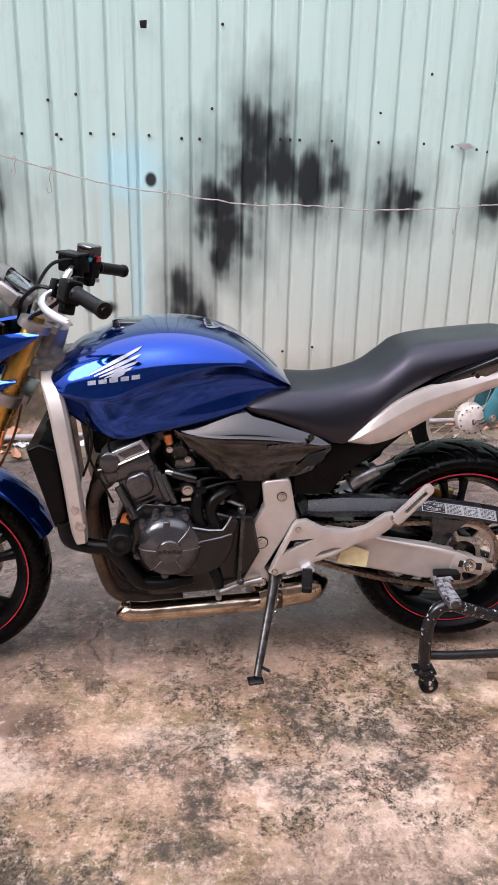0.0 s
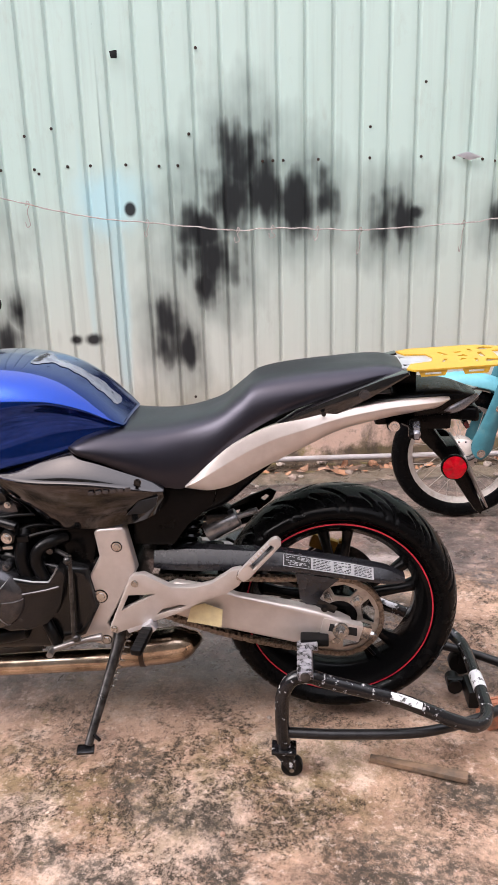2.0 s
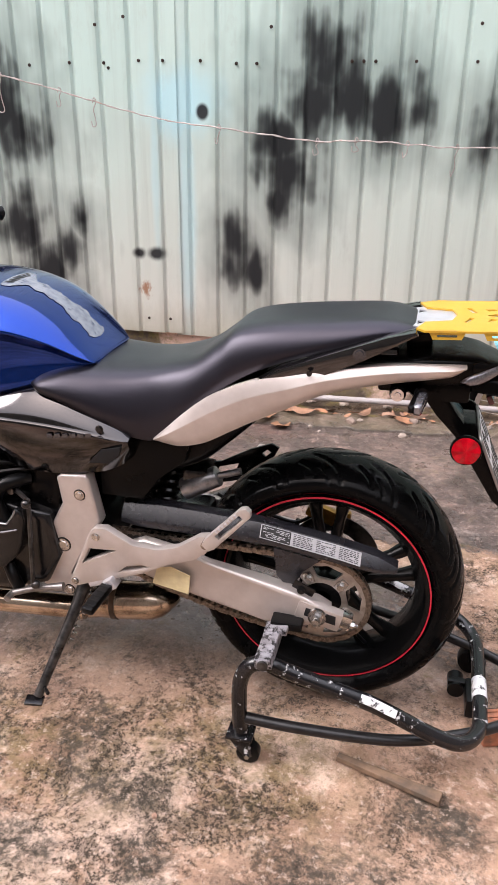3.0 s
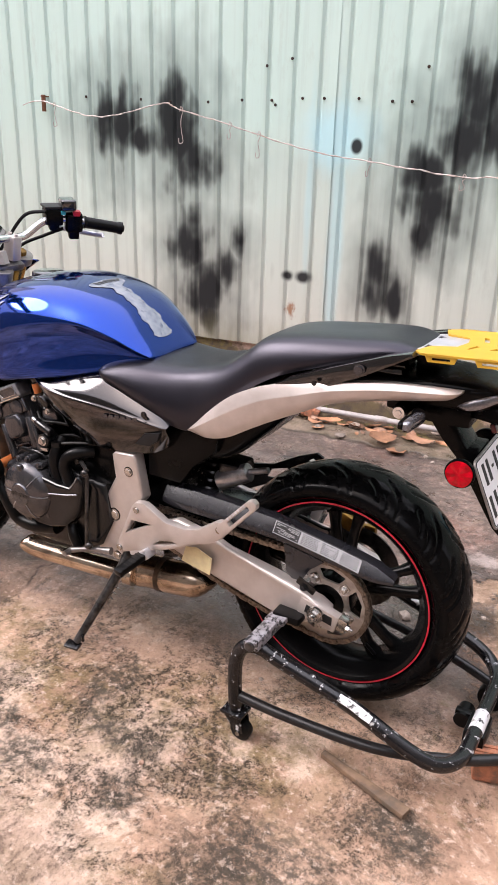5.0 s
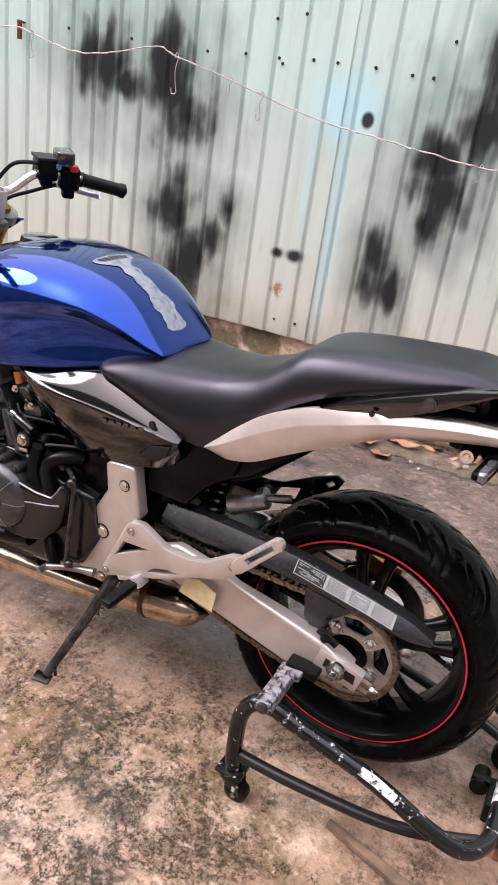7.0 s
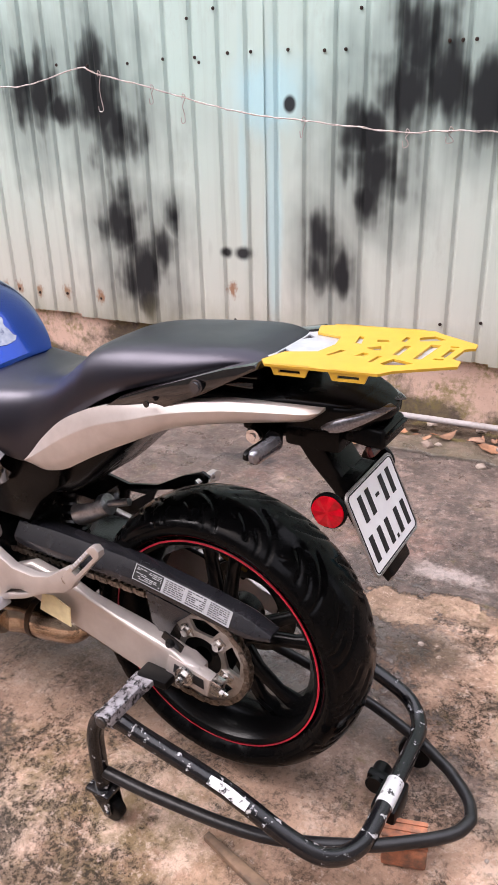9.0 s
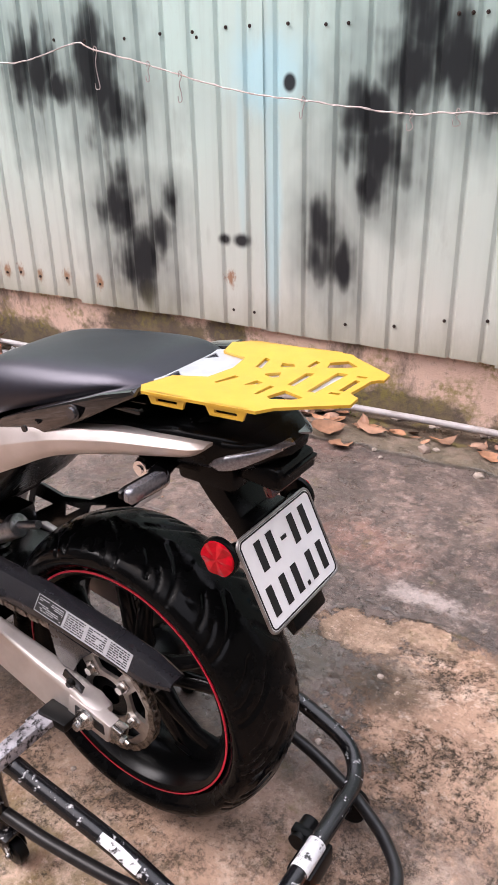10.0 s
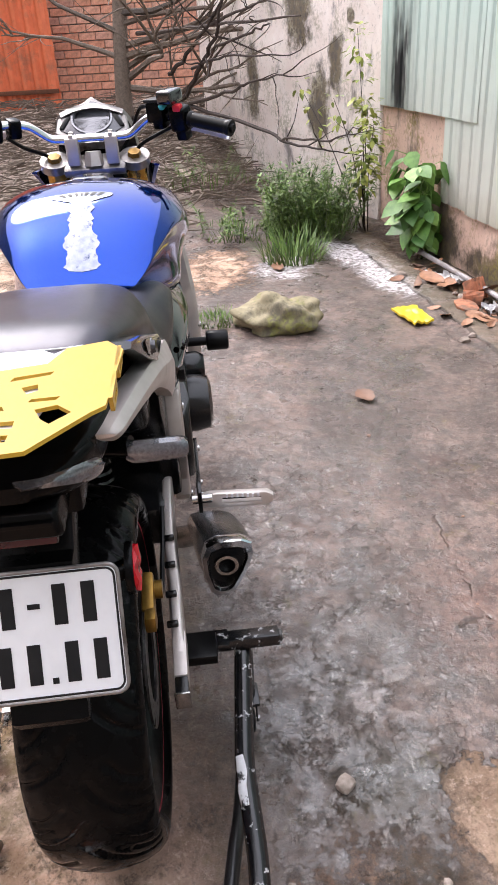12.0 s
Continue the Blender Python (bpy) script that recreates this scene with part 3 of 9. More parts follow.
    gap = cracks(t, xy, bend, [(-0.30, 2.82), (0.13, 2.86), (0.21, 2.92)], [(0.13, 2.86), (0.17, 2.80)], [(0.50, 2.37), (0.61, 2.43), (0.55, 2.53)], [(0.74, 2.45), (0.93, 2.54)], [(-1.75, 2.60), (-1.50, 2.83), (-1.10, 2.84), (-0.80, 2.80)],
                 [(-1.55, 2.85), (-2.3, 2.95)], [(0.60, 2.86), (0.78, 2.90), (0.95, 2.99), (1.3, 3.02)], [(-0.47, 2.06), (-0.40, 1.73)], [(-0.43, 1.53), (-0.75, 1.50)])
    broken = ramp(t, noisy(t, 7, 4, seed=44.0), (0.44, 0.15), (0.52, 1.0))
    crack = most(t, mul(ramp(t, gap, (0.001, 1.0), (0.006, 0.0)), broken), ramp(t, joint, (0.004, 1.0), (0.012, 0.0)))
    col = blend(t, mul(crack, 0.6), col, (0.030, 0.026, 0.022))
    # a film of water darkens what it covers and shines
    pool = mul(ramp(t, noisy(t, 9, 10, 0.68, seed=21.0), (0.42, 0.0), (0.60, 1.0)), ramp(t, noisy(t, 2.2, 6, 0.6, seed=22.0), (0.40, 0.2), (0.50, 1.0)))
    soaked = most(t, spot(t, xy, 0.15, 2.50, 1.0, 0.42, 0.6, warp), spot(t, xy, 0.68, 2.90, 0.22, 0.035, 0.5, fine, 18), spot(t, xy, -1.3, 2.75, 0.8, 0.25, 0.6, warp))
    pool = most(t, mul(pool, 0.75), mul(soaked, ramp(t, noisy(t, 13, 9, 0.7, seed=23.0), (0.42, 0.1), (0.58, 1.0))))
    col = blend(t, mul(mul(pool, wet), 0.75), col, blend(t, 1.0, col, (0.42, 0.40, 0.39), "MULTIPLY"))
    t.links.new(col, b.inputs["Base Color"])
    shine = mul(wet, calc(t, "ADD", mul(pool, 0.50), 0.26))
    t.links.new(calc(t, "SUBTRACT", 0.84, shine), b.inputs["Roughness"])
    t.links.new(calc(t, "ADD", 0.20, mul(mul(pool, wet), 0.80)), b.inputs["Specular IOR Level"])
    # relief: pits and grit where dry, brushed creases that hold water where wet
    rough_ = calc(t, "ADD", mul(noisy(t, 14, 6, 0.6), 1.2), mul(noisy(t, 48, 11, 0.76), 1.0))
    rough_ = calc(t, "SUBTRACT", rough_, mul(mul(specks, halo), 0.2))
    sleek = calc(t, "ADD", mul(noisy(t, 10, 5, 0.55, distort=0.6, seed=33.0), 0.60), mul(noisy(t, 36, 7, 0.64, distort=0.6, seed=34.0), 0.42))
    ridge = calc(t, "ABSOLUTE", calc(t, "SUBTRACT", noisy(t, 9, 9, 0.70, seed=31.0), 0.5))
    sleek = calc(t, "SUBTRACT", sleek, mul(mul(ramp(t, ridge, (0.0, 1.0), (0.02, 0.0)), ramp(t, noisy(t, 3, 3, seed=35.0), (0.46, 0.0), (0.54, 1.0))), 0.07))
    low = calc(t, "ADD", mul(rough_, calc(t, "SUBTRACT", 1.0, wet)), mul(sleek, wet))
    low = calc(t, "ADD", low, mul(skin, 0.4))
    low = calc(t, "SUBTRACT", low, calc(t, "ADD", mul(crack, 0.25), mul(mul(wrinkle, wet), 0.06)))
    bumped(t, b, low, 1.0, 0.014)
    # the film of standing water on the soaked part: its own wavy, shiny skin
    film = most(t, spot(t, xy, 0.40, 2.50, 0.42, 0.26, 0.6, warp), spot(t, xy, -0.35, 2.50, 0.55, 0.22, 0.6, warp), spot(t, xy, -1.9, 2.75, 0.6, 0.22, 0.6, warp))
    film = mul(film, ramp(t, noisy(t, 15, 9, 0.7, distort=0.5, seed=51.0), (0.47, 0.0), (0.55, 1.0)))
    t.links.new(mul(film, wet), b.inputs["Coat Weight"])
    b.inputs["Coat Roughness"].default_value, b.inputs["Coat IOR"].default_value = 0.07, 1.5
    wave = add(t, "ShaderNodeBump")
    wave.inputs["Strength"].default_value, wave.inputs["Distance"].default_value = 1.0, 0.006
    t.links.new(noisy(t, 26, 5, 0.6, distort=0.8, seed=52.0), wave.inputs["Height"])
    t.links.new(wave.outputs[0], b.inputs["Coat Normal"])
    return m


M_GROUND = concrete()


def graded(lo, hi, fine_lo, fine_hi, step, coarse):
    """Steps that are fine in the middle stretch and grow outwards."""
    xs = list(np.arange(fine_lo, fine_hi + step / 2, step))
    d = step
    while xs[-1] < hi:
        d *= coarse
        xs.append(xs[-1] + d)
    d = step
    while xs[0] > lo:
        d *= coarse
        xs.insert(0, xs[0] - d)
    return xs


def ground_height(x, y):
    z = 0.006 * noise.noise(Vector((x * 1.7, y * 1.7, 0))) + 0.0025 * noise.noise(Vector((x * 7, y * 7, 3)))
    along = (x + 2.844) * math.cos(radians(12.08)) + (y - 3.475) * math.sin(radians(12.08))
    off = -(x + 2.844) * math.sin(radians(12.08)) + (y - 3.475) * math.cos(radians(12.08))
    if -0.60 < off < 0.3 and along > -1.2:
        edge = 0.012 * noise.noise(Vector((along * 3, 0, 5)))
        if off > -0.39 + edge:
            z += 0.016 if off < -0.22 + edge * 3 else -0.010 + 0.012 * noise.noise(Vector((x * 9, y * 9, 7)))
    far = max(0.0, min(1.0, (-3.7 - x) / 4.5)) * max(0.0, min(1.0, (2.5 - y) / 0.8))
    z += far * (0.62 + 0.14 * noise.noise(Vector((x * 1.1, y * 1.1, 11))) + 0.05 * noise.noise(Vector((x * 5, y * 5, 2))))
    return z


def ground():
    xs = graded(-60, 60, -4.6, 2.6, 0.05, 1.22)
    ys = graded(-60, 60, -0.6, 4.3, 0.05, 1.22)
    verts = [(x, y, ground_height(x, y)) for x in xs for y in ys]
    n = len(ys)
    faces = [(i * n + j, (i + 1) * n + j, (i + 1) * n + j + 1, i * n + j + 1) for i in range(len(xs) - 1) for j in range(n - 1)]
    me = bpy.data.meshes.new("ground")
    me.from_pydata(verts, [], faces)
    me.polygons.foreach_set("use_smooth", [True] * len(me.polygons))
    me.materials.append(M_GROUND)
    return tagged(new("ground", me), "old stained concrete yard, pinkish and mottled with black lichen, damp towards the fence", "ground", kind="structure")


ground()


# ---- corrugated fence on a low wall ----
def fence_paint():
    m, t, b = shader("mint_sheet_paint_with_black_spray")
    xyz = axes(t)
    xz = (xyz[0], xyz[2])
    base = blend(t, noisy(t, 3.0, 6, 0.6, stretch=(1, 1, 0.25)), (0.46, 0.62, 0.568), (0.53, 0.665, 0.612))
    low = add(t, "ShaderNodeMapRange")
    low.inputs[1].default_value, low.inputs[2].default_value = 1.75, 0.5
    t.links.new(calc(t, "ADD", xyz[2], calc(t, "MULTIPLY", noisy(t, 2.5, 5), 0.5)), low.inputs[0])
    base = blend(t, low.outputs[0], base, (0.55, 0.535, 0.48))
    # rain streaks, running down
    streak = ramp(t, noisy(t, 22, 6, 0.6, stretch=(1, 1, 0.035)), (0.52, 0.0), (0.72, 1.0))
    base = blend(t, calc(t, "MULTIPLY", streak, 0.20), base, (0.27, 0.30, 0.27))
    grime = ramp(t, noisy(t, 9, 8, 0.7, stretch=(1, 1, 0.35)), (0.56, 0.0), (0.74, 1.0))
    base = blend(t, calc(t, "MULTIPLY", grime, 0.35), base, (0.34, 0.35, 0.30))
    # faded turquoise overspray in a band and round one black dot
    warp = calc(t, "MULTIPLY", calc(t, "SUBTRACT", noisy(t, 7, 6, 0.6, stretch=(1, 1, 0.45)), 0.5), 1.5)
    aqua = most(t, spot(t, xz, 2.25, 1.36, 0.16, 0.13, 0.7, warp), calc(t, "MULTIPLY", spot(t, xz, 2.27, 0.95, 0.035, 0.55, 0.6, warp), 0.6), calc(t, "MULTIPLY", spot(t, xz, 2.12, 1.15, 0.02, 0.4, 0.6, warp), 0.5))
    base = blend(t, calc(t, "MULTIPLY", aqua, 0.8), base, (0.42, 0.68, 0.74))
    # sprayed black clouds
    dark = [(1.00, 1.40, 0.13, 0.16), (1.13, 1.32, 0.12, 0.07), (1.37, 1.34, 0.125, 0.20), (1.37, 1.56, 0.06, 0.12), (1.47, 1.22, 0.12, 0.11),
            (1.46, 0.80, 0.10, 0.14), (1.53, 0.56, 0.12, 0.19), (1.56, 0.42, 0.07, 0.09), (1.745, 0.84, 0.045, 0.06), (1.65, 0.69, 0.06, 0.10),
            (2.51, 0.72, 0.075, 0.14), (2.59, 0.60, 0.05, 0.13), (2.69, 0.95, 0.06, 0.09), (2.73, 1.06, 0.12, 0.14), (2.70, 1.22, 0.10, 0.13),
            (2.84, 1.36, 0.15, 0.16), (2.89, 1.53, 0.10, 0.16), (3.00, 1.37, 0.12, 0.14), (3.16, 1.34, 0.12, 0.13), (3.29, 1.34, 0.06, 0.11),
            (3.64, 1.24, 0.10, 0.11), (3.755, 1.275, 0.04, 0.032), (4.19, 1.23, 0.06, 0.08), (4.27, 1.30, 0.05, 0.05), (-1.05, 0.95, 0.10, 0.35)]
    near = None
    for a, z, w, h in dark:
        x_, z_ = calc(t, "DIVIDE", calc(t, "SUBTRACT", xyz[0], a), w * 1.62), calc(t, "DIVIDE", calc(t, "SUBTRACT", xyz[2], z), h * 1.56)
        d = calc(t, "SQRT", calc(t, "ADD", calc(t, "MULTIPLY", x_, x_), calc(t, "MULTIPLY", z_, z_)))
        near = d if near is None else calc(t, "MINIMUM", near, d)
    soft = calc(t, "MULTIPLY", calc(t, "SUBTRACT", noisy(t, 7.5, 2.5, 0.5, stretch=(1, 1, 0.6)), 0.5), 1.8)
    runs = calc(t, "MULTIPLY", calc(t, "SUBTRACT", noisy(t, 24, 2, 0.5, stretch=(1, 1, 0.045)), 0.5), 1.0)
    near = calc(t, "ADD", near, calc(t, "ADD", soft, runs))
    core = add(t, "ShaderNodeMapRange")
    core.interpolation_type = "SMOOTHERSTEP"
    core.inputs[1].default_value, core.inputs[2].default_value = 1.50, 0.12
    t.links.new(near, core.inputs[0])
    haze = ramp(t, calc(t, "MULTIPLY", near, 0.5), (0.40, 0.46), (0.70, 0.22), (1.1, 0.0))
    black = most(t, core.outputs[0], haze)
    hard = most(t, spot(t, xz, 2.345, 1.325, 0.028, 0.034, 0.3), spot(t, xz, 2.105, 0.690, 0.042, 0.030, 0.5, warp), spot(t, xz, 2.025, 0.692, 0.034, 0.026, 0.5, warp))
    base = blend(t, calc(t, "MULTIPLY", most(t, black, hard), 0.97), base, (0.011, 0.010, 0.013))
    # rust at the bottom screws
    bitten = calc(t, "MULTIPLY", calc(t, "SUBTRACT", noisy(t, 45, 6, 0.7, stretch=(1, 1, 0.5)), 0.5), 4.0)
    rust = most(t, *[spot(t, xz, a, z, 0.022, 0.030, 0.7, bitten) for a, z in ((0.62, 0.42), (0.72, 0.43), (0.86, 0.42), (1.05, 0.43), (1.27, 0.42), (2.05, 0.52))])
    base = blend(t, calc(t, "MULTIPLY", rust, 0.85), base, (0.27, 0.105, 0.04))
    # algae creeping up from the lower edge
    foot = add(t, "ShaderNodeMapRange")
    foot.inputs[1].default_value, foot.inputs[2].default_value = 0.62, 0.30
    t.links.new(calc(t, "ADD", xyz[2], calc(t, "MULTIPLY", noisy(t, 9, 8, 0.7, stretch=(1, 1, 0.3)), 0.30)), foot.inputs[0])
    base = blend(t, calc(t, "MULTIPLY", foot.outputs[0], 0.75), base, (0.20, 0.18, 0.10))
    t.links.new(base, b.inputs["Base Color"])
    b.inputs["Metallic"].default_value = 0.0
    t.links.new(calc(t, "SUBTRACT", 0.3, calc(t, "MULTIPLY", black, 0.25)), b.inputs["Specular IOR Level"])
    t.links.new(ramp(t, noisy(t, 12, 6), (0.3, 0.42), (0.7, 0.62)), b.inputs["Roughness"])
    bumped(t, b, calc(t, "ADD", noisy(t, 7, 4), calc(t, "MULTIPLY", noisy(t, 260, 3), 0.12)), 0.18, 0.006)
    return m


M_FENCE = fence_paint()
PITCH = 0.1325
RIB0 = 2.145 - 0.30 * PITCH
RIB_U = (0.0, 0.23, 0.245, 0.318, 0.332, 0.365, 0.43, 0.45, 1.0)
RIB_Y = (-0.0020, -0.0035, -0.0030, 0.0075, 0.0085, 0.0080, 0.0022, 0.0010, -0.0020)


def rib(a):
    """Depth of the sheet's profile at a place along it: broad pans, narrow raised ribs and a fold beside each."""
    u = ((a - RIB0) / PITCH) % 1.0
    return float(np.interp(u, RIB_U, RIB_Y))


def sheet(a0, a1, z0, z1, off, parent, seed):
    marks = sorted({a0, a1, *[k * PITCH + RIB0 + u * PITCH for k in range(-60, 40) for u in (*RIB_U[:8], 0.48, 0.82) if a0 < k * PITCH + RIB0 + u * PITCH < a1]})
    rows = 26
    bm = bmesh.new()
    grid = []
    for a in marks:
        col = []
        for j in range(rows + 1):
            z = z0 + (z1 - z0) * j / rows
            w = 0.006 * noise.noise(Vector((a * 1.1, z * 0.9, seed))) + 0.002 * noise.noise(Vector((a * 5, z * 2.5, seed + 4)))
            lift = 0.006 * noise.noise(Vector((a * 2.5, seed, 0))) if j == 0 else 0
            col.append(bm.verts.new((a + 0.004 * noise.noise(Vector((z, a, seed))), rib(a) + off + w, z + lift)))
        grid.append(col)
    for p, q in zip(grid, grid[1:]):
        for j in range(rows):
            bm.faces.new((p[j], q[j], q[j + 1], p[j + 1]))
    made = bmesh.ops.extrude_face_region(bm, geom=bm.faces[:])
    for v in made["geom"]:
        if isinstance(v, bmesh.types.BMVert):
            v.co.y += 0.0012
    return part("metal_sheet", bm, M_FENCE, parent, "", 20)


fence = empty("wall_fence", FENCE, "mint green corrugated metal fence with sprayed black patches", "fence", kind="structure")
sheet(-1.42, -0.90, 0.80, 3.1, 0.004, fence, 1)
sheet(-0.92, 0.09, 0.80, 3.1, 0.0, fence, 2)
sheet(-0.33, 0.03, 0.33, 0.82, 0.008, fence, 3)
sheet(0.02, 1.16, 0.315, 3.1, 0.003, fence, 4)
sheet(1.13, 2.23, 0.300, 3.1, 0.000, fence, 5)
sheet(2.20, 3.30, 0.285, 3.1, 0.003, fence, 6)
sheet(3.27, 4.37, 0.270, 3.1, 0.000, fence, 7)
sheet(4.34, 5.44, 0.262, 3.1, 0.003, fence, 8)
sheet(5.41, 6.55, 0.255, 3.1, 0.000, fence, 9)

M_NAIL = stuff("dark_rusty_nail", (0.055, 0.035, 0.028), (0.03, 0.02, 0.017), 200, (0.5, 0.7), 0.5, 0.1, 600)
M_RUST = stuff("rusted_iron", (0.17, 0.065, 0.03), (0.10, 0.04, 0.022), 60, (0.6, 0.8), 0.3, 0.3, 300)
nail_row = [(0.10, 1.51), (0.80, 1.53), (1.15, 1.52), (1.33, 1.51), (1.55, 1.51), (1.74, 1.52), (1.9, 1.52), (1.92, 1.50), (2.06, 1.53), (2.17, 1.53), (2.34, 1.53), (2.5, 1.52), (2.59, 1.52),
            (3.0, 1.53), (3.05, 1.53), (3.1, 1.53), (3.27, 1.53), (3.52, 1.53), (3.77, 1.53), (3.98, 1.52), (3.93, 1.52), (4.07, 1.51), (4.13, 1.5), (3.52, 1.67), (2.65, 1.66), (3.78, 1.86), (1.87, 1.67), (2.32, 2.02), (2.70, 2.03), (2.0, 1.7),
            (0.62, 0.41), (0.72, 0.42), (0.86, 0.41), (1.05, 0.42), (1.27, 0.41), (2.06, 0.37), (2.17, 0.37), (2.84, 0.39), (2.62, 0.37), (3.05, 0.44), (3.22, 0.46)]
nail_mesh = None
for a, z in nail_row:
    if nail_mesh is None:
        bm = bmesh.new()
        cyl(bm, (0, 0, 0), (0, -0.003, 0), 0.0075, 0.007, 10)
        cyl(bm, (0, -0.003, 0), (0, -0.008, 0), 0.0045, 0.0035, 6)
        nail = part("screw", bm, M_NAIL, fence)
        nail_mesh = nail.data
    else:
        nail = new("screw", nail_mesh)
        nail.parent = fence
    nail.location = (a, min(rib(a), 0.0) + 0.001, z)
bm = bmesh.new()
plate(bm, [(2.305, 2.02), (2.34, 2.025), (2.338, 1.99), (2.31, 1.99)], -0.03, -0.024, 0.001)
part("tar_patch", bm, M_INK, fence)
bm = bmesh.new()
plate(bm, [(3.93, 1.53), (3.99, 1.545), (4.06, 1.52), (4.0, 1.505)], -0.026, -0.023, 0.001)
part("torn_dent", bm, M_RAWALU, fence, "bright torn spot in the sheet")


def plaster(name, c1, c2, stain, moss, much=0.50, patches=()):
    m, t, b = shader(name)
    xyz = axes(t)
    col = blend(t, ramp(t, noisy(t, 5, 9, 0.7), (0.35, 0.0), (0.65, 1.0)), c1, c2)
    col = blend(t, calc(t, "MULTIPLY", ramp(t, noisy(t, 3.2, 9, 0.72, stretch=(1, 1, 0.5)), (much, 0.0), (much + 0.10, 1.0)), 0.85), col, stain)
    col = blend(t, calc(t, "MULTIPLY", ramp(t, noisy(t, 26, 9, 0.75), (much, 0.0), (much + 0.12, 1.0)), 0.5), col, tuple(0.5 * s for s in stain))
    if patches:
        eat = calc(t, "MULTIPLY", calc(t, "SUBTRACT", noisy(t, 7, 9, 0.7), 0.5), 2.2)
        black = most(t, *[spot(t, (xyz[0], xyz[2]), *q, 0.28, eat) for q in patches])
        col = blend(t, calc(t, "MULTIPLY", black, 0.92), col, blend(t, ramp(t, noisy(t, 13, 8, 0.7), (0.42, 0.0), (0.6, 1.0)), (0.050, 0.040, 0.028), (0.13, 0.10, 0.045)))
    green = calc(t, "MULTIPLY", ramp(t, noisy(t, 4.2, 7, 0.66), (0.50, 0.0), (0.62, 1.0)), ramp(t, noisy(t, 40, 5), (0.40, 0.0), (0.58, 1.0)))
    col = blend(t, calc(t, "MULTIPLY", green, 0.8), col, moss)
    t.links.new(col, b.inputs["Base Color"])
    b.inputs["Roughness"].default_value = 0.85
    bumped(t, b, calc(t, "ADD", noisy(t, 22, 9, 0.7), calc(t, "MULTIPLY", noisy(t, 150, 4), 0.3)), 0.6, 0.012)
    return m


M_LOWWALL = plaster("pink_render_with_moss", (0.72, 0.52, 0.42), (0.60, 0.41, 0.325), (0.13, 0.10, 0.08), (0.22, 0.18, 0.05), 0.54, [(1.55, 0.17, 0.36, 0.16), (0.5, 0.06, 0.5, 0.10), (2.6, 0.0, 0.6, 0.09), (4.0, 0.0, 0.8, 0.08), (-0.4, 0.10, 0.3, 0.25), (2.0, 0.25, 0.12, 0.12)])
M_BACKWALL = plaster("bleached_render_with_black_mould", (0.92, 0.85, 0.80), (0.84, 0.74, 0.68), (0.17, 0.15, 0.14), (0.40, 0.37, 0.27), 0.56, [(-5.35, 1.45, 0.22, 0.28), (-4.80, 1.08, 0.10, 0.20), (-5.06, 0.75, 0.16, 0.28), (-6.2, 0.9, 0.12, 0.3), (-4.62, 1.36, 0.04, 0.05)])


def rough_wall(name, pts, z0, z1, thick, material, m, label, wobble=0.012, step=0.06, top=0.0):
    """An upright wall along points in the plane, uneven in its face."""
    bm = bmesh.new()
    line = []
    for (x0, y0), (x1, y1) in zip(pts, pts[1:]):
        n = max(2, int(math.hypot(x1 - x0, y1 - y0) / step))
        line += [(x0 + (x1 - x0) * k / n, y0 + (y1 - y0) * k / n) for k in range(n)]
    line.append(pts[-1])
    (xa, ya), (xb, yb) = pts[0], pts[-1]
    d = math.hypot(xb - xa, yb - ya)
    nx, ny = -(yb - ya) / d, (xb - xa) / d
    rings = []
    nz = max(2, int((z1 - z0) / step))
    for x, y in line:
        ring = []
        for j in range(nz + 1):
            z = z0 + (z1 - z0 + top * noise.noise(Vector((x * 2, y * 2, 9)))) * j / nz
            w = wobble * noise.noise(Vector((x * 4, y * 4, z * 4))) + 0.3 * wobble * noise.noise(Vector((x * 15, y * 15, z * 15)))
            ring.append((x + nx * w, y + ny * w, z))
        ring.append((x + nx * thick, y + ny * thick, ring[-1][2]))
        ring.append((x + nx * thick, y + ny * thick, z0))
        rings.append(ring)
    loft(bm, rings)
    ob = part(name, bm, material, None, label, 50, "structure")
    ob.matrix_world = m
    tagged(ob, category="wall")
    return ob


rough_wall("wall_low", [(-0.34, 0.030), (6.6, 0.030)], -0.1, 0.36, 0.16, M_LOWWALL, FENCE, "low rendered wall, pink and mossy, under the metal fence")
rough_wall("wall_low_far", [(-1.46, 0.032), (-0.33, 0.032)], -0.1, 0.90, 0.16, M_LOWWALL, FENCE, "stained pink rendered wall under the far metal sheet")
rough_wall("wall_back", [(-7.4, 1.72), (-4.235, 3.19)], -0.2, 4.2, 0.2, M_BACKWALL, Matrix(), "bleached rendered wall, streaked with black mould", 0.02, 0.09)


# ---- the motorcycle: x rearward from the rear axle, y to its right, z up ----
bike = empty("motorcycle", BIKE, "blue and silver naked motorcycle standing on a rear paddock stand", "motorcycle")


def ring_loft(stations, shape, n=4, half=None, close=True):
    """A body along x. stations: (x, top, bottom, half width); shape: (across, up) fractions from the top round to the bottom."""
    st = curve(stations, n)
    rings = []
    for x, zt, zb, w in st:
        sh = curve(shape(x) if callable(shape) else shape, 4)
        full = [(a, b) for a, b in sh] + [(-a, b) for a, b in sh[-2:0:-1]]
        rings.append([(x, a * w, zb + b * (zt - zb)) for a, b in full])
    return loft(bmesh.new(), rings)


